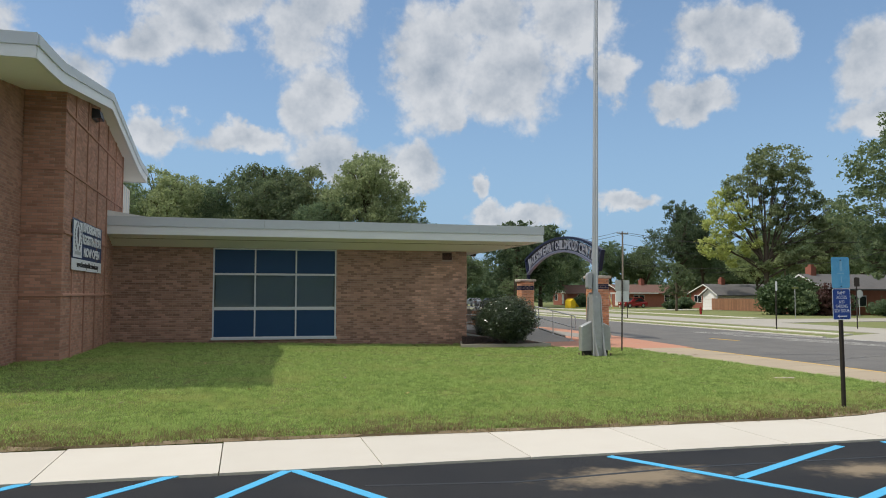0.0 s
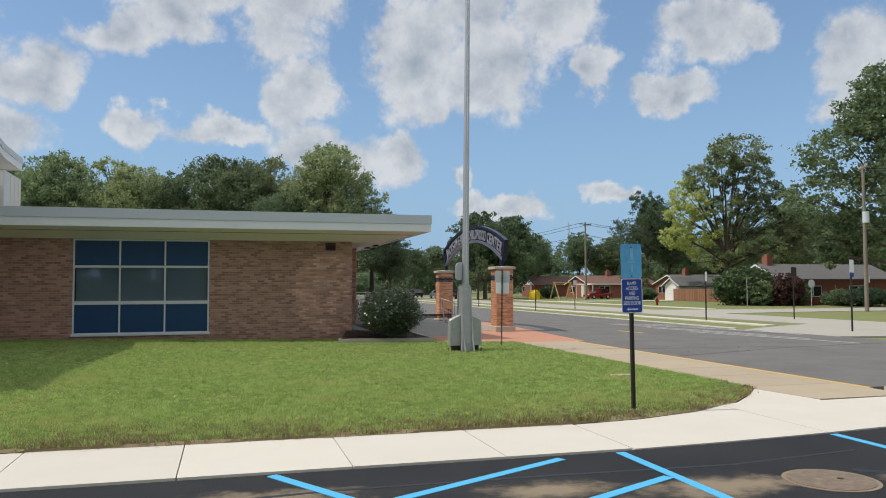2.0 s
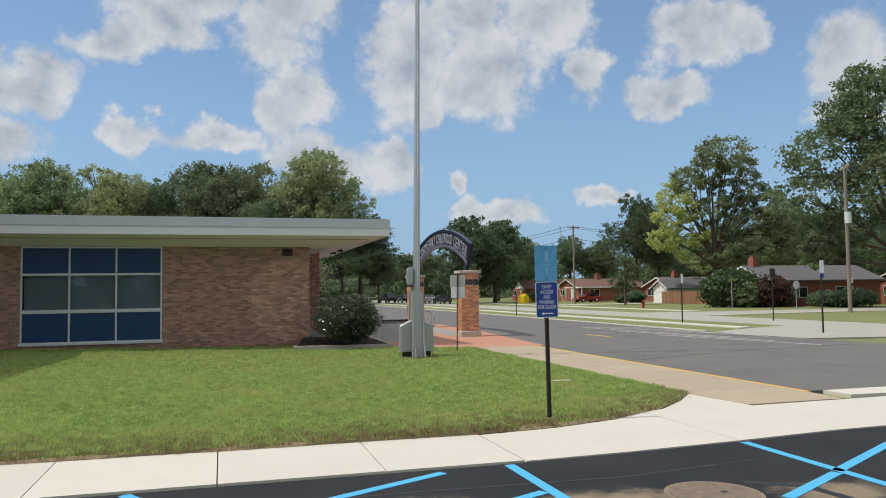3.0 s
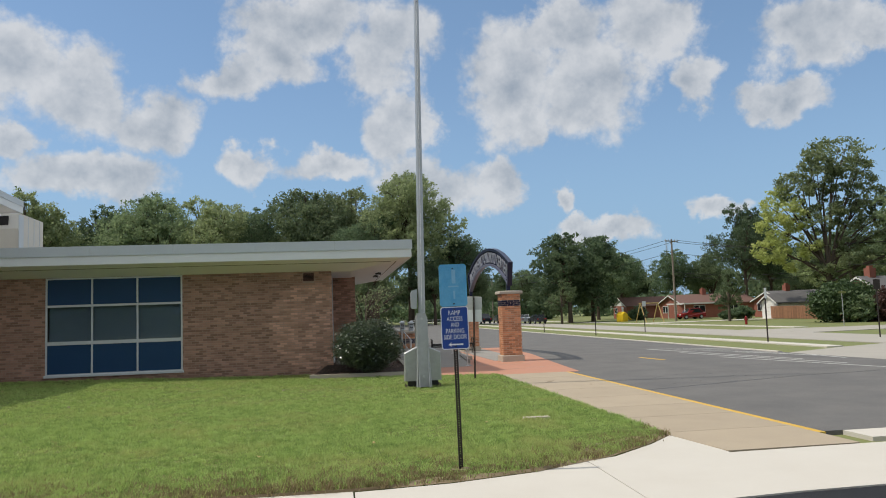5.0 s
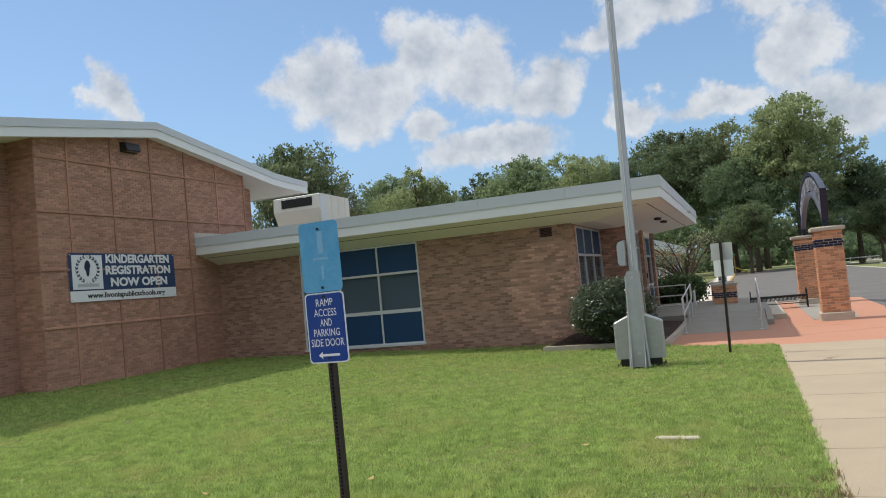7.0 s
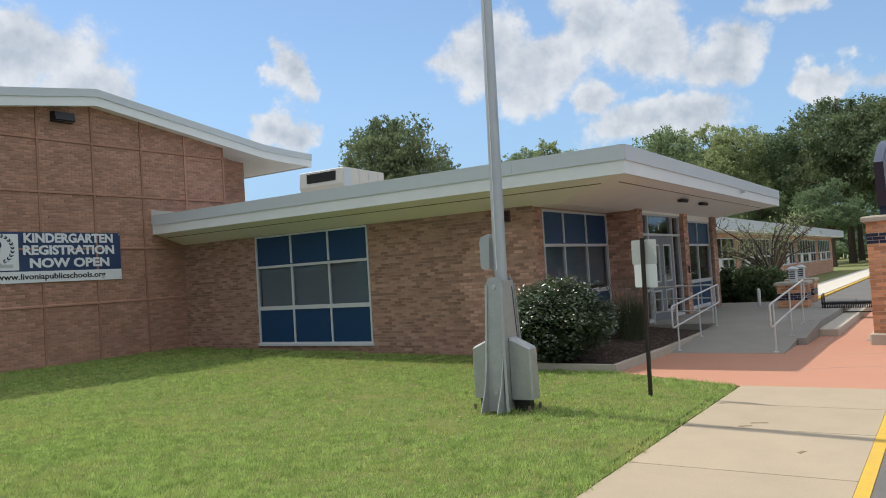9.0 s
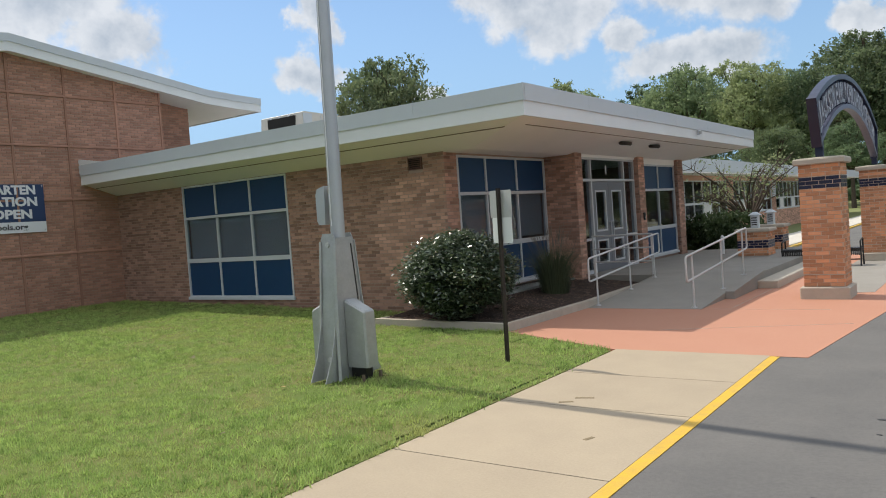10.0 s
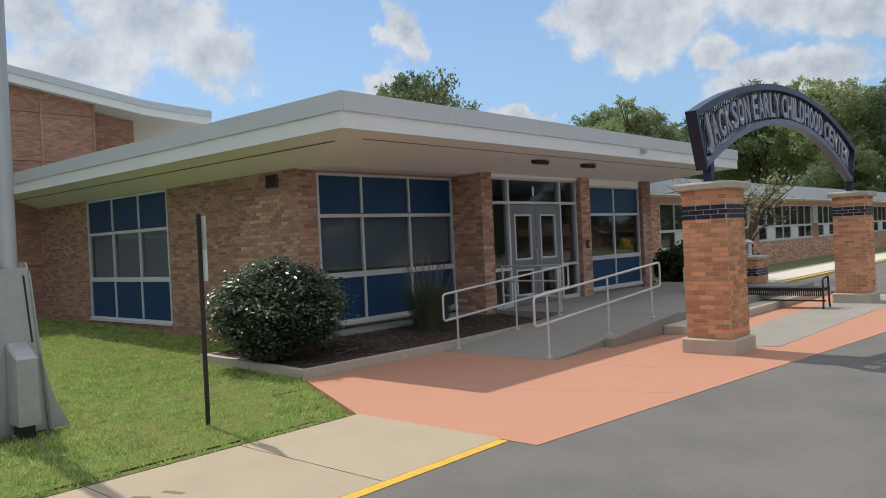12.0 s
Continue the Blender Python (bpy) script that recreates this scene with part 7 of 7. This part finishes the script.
def wire(a, b, sag, r=0.026):
    a, b = Vector(a), Vector(b)
    pts = [a + (b - a) * (k / 12) - Vector((0, 0, sag * 4 * (k / 12) * (1 - k / 12))) for k in range(13)]
    obj("power_line", Shape().tube(pts, r, 4), "black_metal", label="thin black overhead wire between poles", category="wire", group="overhead wires")


for dz, dx in ((10.9, -1.0), (10.9, 1.0), (9.2, 0)):
    wire((P1[0] + dx, P1[1], dz), (72 + dx, 90, dz - 2.1), 0.7)
    wire((72 + dx, 90, dz - 2.1), (115 + dx, 50, dz), 0.9)
    wire((P1[0] + dx, P1[1], dz), (43 + dx, 175, dz - 1.5), 1.0)
for z in (11.2, 9.0, 6.4):
    wire((P2[0], P2[1], z), (100, 14 + z, z), 0.8)
wire((P2[0], P2[1], 11.2), (50, -30, 11), 0.9), wire((P2[0], P2[1], 6.2), (72, 90, 6.2), 0.9), wire((P2[0], P2[1], 11.2), (72, 90, 8.6), 0.8), wire((72, 90, 6.0), P1 + (6.4,), 0.8), wire((72, 90, 5.6), P1 + (6.0,), 1.0)
mast = thing("radio_mast", pose(107.9, 223.4, gz(100)), "thin distant lattice radio mast", "mast")
for sx, sy in ((-0.3, -0.2), (0.3, -0.2), (0, 0.3)):
    part("leg", Shape().tube([(sx, sy, 0), (sx * 0.5, sy * 0.5, 22.2)], 0.06, 5), "galvanised", mast)
for k in range(14):
    z = k * 1.5
    part("brace", Shape().tube([(-0.28, -0.2, z), (0.28, -0.2, z + 1.5)], 0.04, 4), "galvanised", mast)


# ---- grass and litter ----
def inside(poly, x, y):
    hit = np.zeros(len(x), bool)
    for (ax, ay), (bx, by) in zip(poly, poly[1:] + poly[:1]):
        cross = ((ay > y) != (by > y)) & (x < (bx - ax) * (y - ay) / ((by - ay) or 1e-9) + ax)
        hit ^= cross
    return hit


def blades(name, poly, n, x0, x1, y0, y1, size, label, seed, mat="blade", ragged=0.03, wide=0.0045, worn=0.0, fade=False):
    g = np.random.RandomState(seed)
    x, y = g.uniform(x0, x1, n * 2), g.uniform(y0, y1, n * 2)
    # two blades in three stand in tufts
    tufts = max(1, n // 30)
    which, loose = g.randint(0, tufts, n * 2), g.uniform(size=n * 2) < 0.33
    x = np.where(loose, x, g.uniform(x0, x1, tufts)[which] + g.normal(size=n * 2) * 0.035)
    y = np.where(loose, y, g.uniform(y0, y1, tufts)[which] + g.normal(size=n * 2) * 0.035)
    tall = np.where(loose, 0.85, g.uniform(0.75, 1.45, tufts)[which])
    keep = inside(poly, x + g.normal(size=2 * n) * ragged, y + g.normal(size=2 * n) * ragged)
    edge = np.interp(x, [-8, 4, 7.4, 8.4, 9.4, 10.4, 11.1, 11.7], [8.82, 8.64, 8.58, 8.7, 9.0, 9.55, 10.15, 10.8])
    deep = y - edge + 0.35 * np.sin(2.1 * x + 0.6) * np.sin(0.9 * x)
    if fade:
        keep &= g.uniform(size=2 * n) < np.clip((x - x0) / 5, 0, 1) * np.clip((y1 - y) / 5, 0, 1)
    if worn > 0:
        keep &= g.uniform(size=2 * n) < 0.3 + 0.7 * np.clip(deep / worn, 0, 1)
    elif worn < 0:
        keep &= g.uniform(size=2 * n) < np.clip(1 + deep / worn, 0, 1) ** 1.3
    x, y, tall = x[keep][:n], y[keep][:n], tall[keep][:n]
    n = len(x)
    a = g.uniform(0, 2 * np.pi, n)
    patch = np.zeros(n)
    base = np.full(n, 0.034)
    base += 0.20 * smooth01((-x + 8) / 12) * smooth01((y - 10) / 8)
    for kx, ky, q, w_ in ((1.7, 0.9, 0.3, 0.5), (-2.9, 2.1, 1.7, 0.3), (5.3, 3.7, 0.5, 0.2)):
        patch += w_ * np.sin(kx * x + ky * y + q + 1.3 * np.sin(0.7 * y + q)) * np.sin(0.8 * ky * x - kx * y * 0.7 + 2 * q)
    h = size * tall * g.uniform(0.5, 1.5, n) * (1 + 0.45 * patch)
    w = wide * (0.7 + 0.8 * g.uniform(size=n))
    lean = h * g.uniform(0.3, 1.3, n)
    b = a + g.uniform(-1, 1, n) + np.pi / 2
    v = np.empty((n, 3, 3))
    for i, s_ in ((0, -1), (1, 1)):
        v[:, i] = np.stack([x + s_ * w * np.cos(a), y + s_ * w * np.sin(a), base - 0.012], 1)
    v[:, 2] = np.stack([x + lean * np.cos(b), y + lean * np.sin(b), base + h], 1)
    me = bpy.data.meshes.new(name)
    me.vertices.add(3 * n), me.loops.add(3 * n), me.polygons.add(n)
    me.vertices.foreach_set("co", v.reshape(-1))
    me.loops.foreach_set("vertex_index", np.arange(3 * n))
    me.polygons.foreach_set("loop_start", np.arange(0, 3 * n, 3))
    me.update(calc_edges=True)
    return obj(name, me, mat, label=label, category="grass", kind="stuff")


smooth01 = lambda k: (lambda q: q * q * (3 - 2 * q))(np.clip(k, 0, 1))
blades("grass", lawn_edge, 480000, -8, 11.7, 8.6, 24.2, 0.034, "short uneven green grass blades on the lawn", 90, wide=0.006, worn=0.9)
blades("near_grass", lawn_edge, 300000, -3, 11.7, 8.6, 18, 0.036, "thick grass blades near the walk", 92, ragged=0.02, worn=0.9, fade=True)
blades("dry_grass", lawn_edge, 110000, -8, 11.7, 8.5, 11.5, 0.036, "dry tan grass tufts along the lawn's edge", 93, mat="dead_blade", ragged=0.05, wide=0.006, worn=-1.4)
g = random.Random(91)
for k in range(26):
    x, y = g.uniform(-3, 11.2), g.uniform(10, 21)
    lf = thing("fallen_leaf", pose(x, y, lawn_z(x, y) + 0.03, g.uniform(-20, 20), g.uniform(-20, 20), g.uniform(0, 360)), "dry curled fallen leaf on the grass", "leaf", "fallen leaves")
    part("blade", Shape().add([(-0.05, 0, 0.01), (-0.01, 0.035, 0), (0.05, 0, 0.012), (-0.01, -0.03, 0.0)], [(0, 1, 2, 3)]), "swing_wood" if k % 3 else "iron", lf)
plate = thing("lawn_marker", pose(10.35, 12.72, 0.03, 0, 0, -4), "thin pale concrete marker strip in the grass", "marker")
part("strip", Shape().bbox(-0.22, -0.05, 0, 0.22, 0.05, 0.04, 0.012), "stone", plate)
chips = Shape()
for k in range(5200):
    x, y = g.uniform(6.4, 9.4), g.uniform(22.8, 28.5)
    if not (x < 9.33 + (y - 22.6) * 0.01 and x > 6.6 and (y < 24.1 or x > 7.2)):
        continue
    a, l, w2 = g.uniform(0, 6.28), g.uniform(0.02, 0.05), g.uniform(0.006, 0.014)
    c, d, e = Vector((x, y, bed_z(x, y) + 0.012)), Vector((math.cos(a), math.sin(a), g.uniform(-0.2, 0.3))) * l, Vector((-math.sin(a), math.cos(a), 0)) * w2
    chips.add([c - d - e, c + d - e, c + d + e, c - d + e], [(0, 1, 2, 3)])
obj("bark_chips", chips, "chip", label="loose dark bark chips on the bed", category="mulch", kind="stuff")
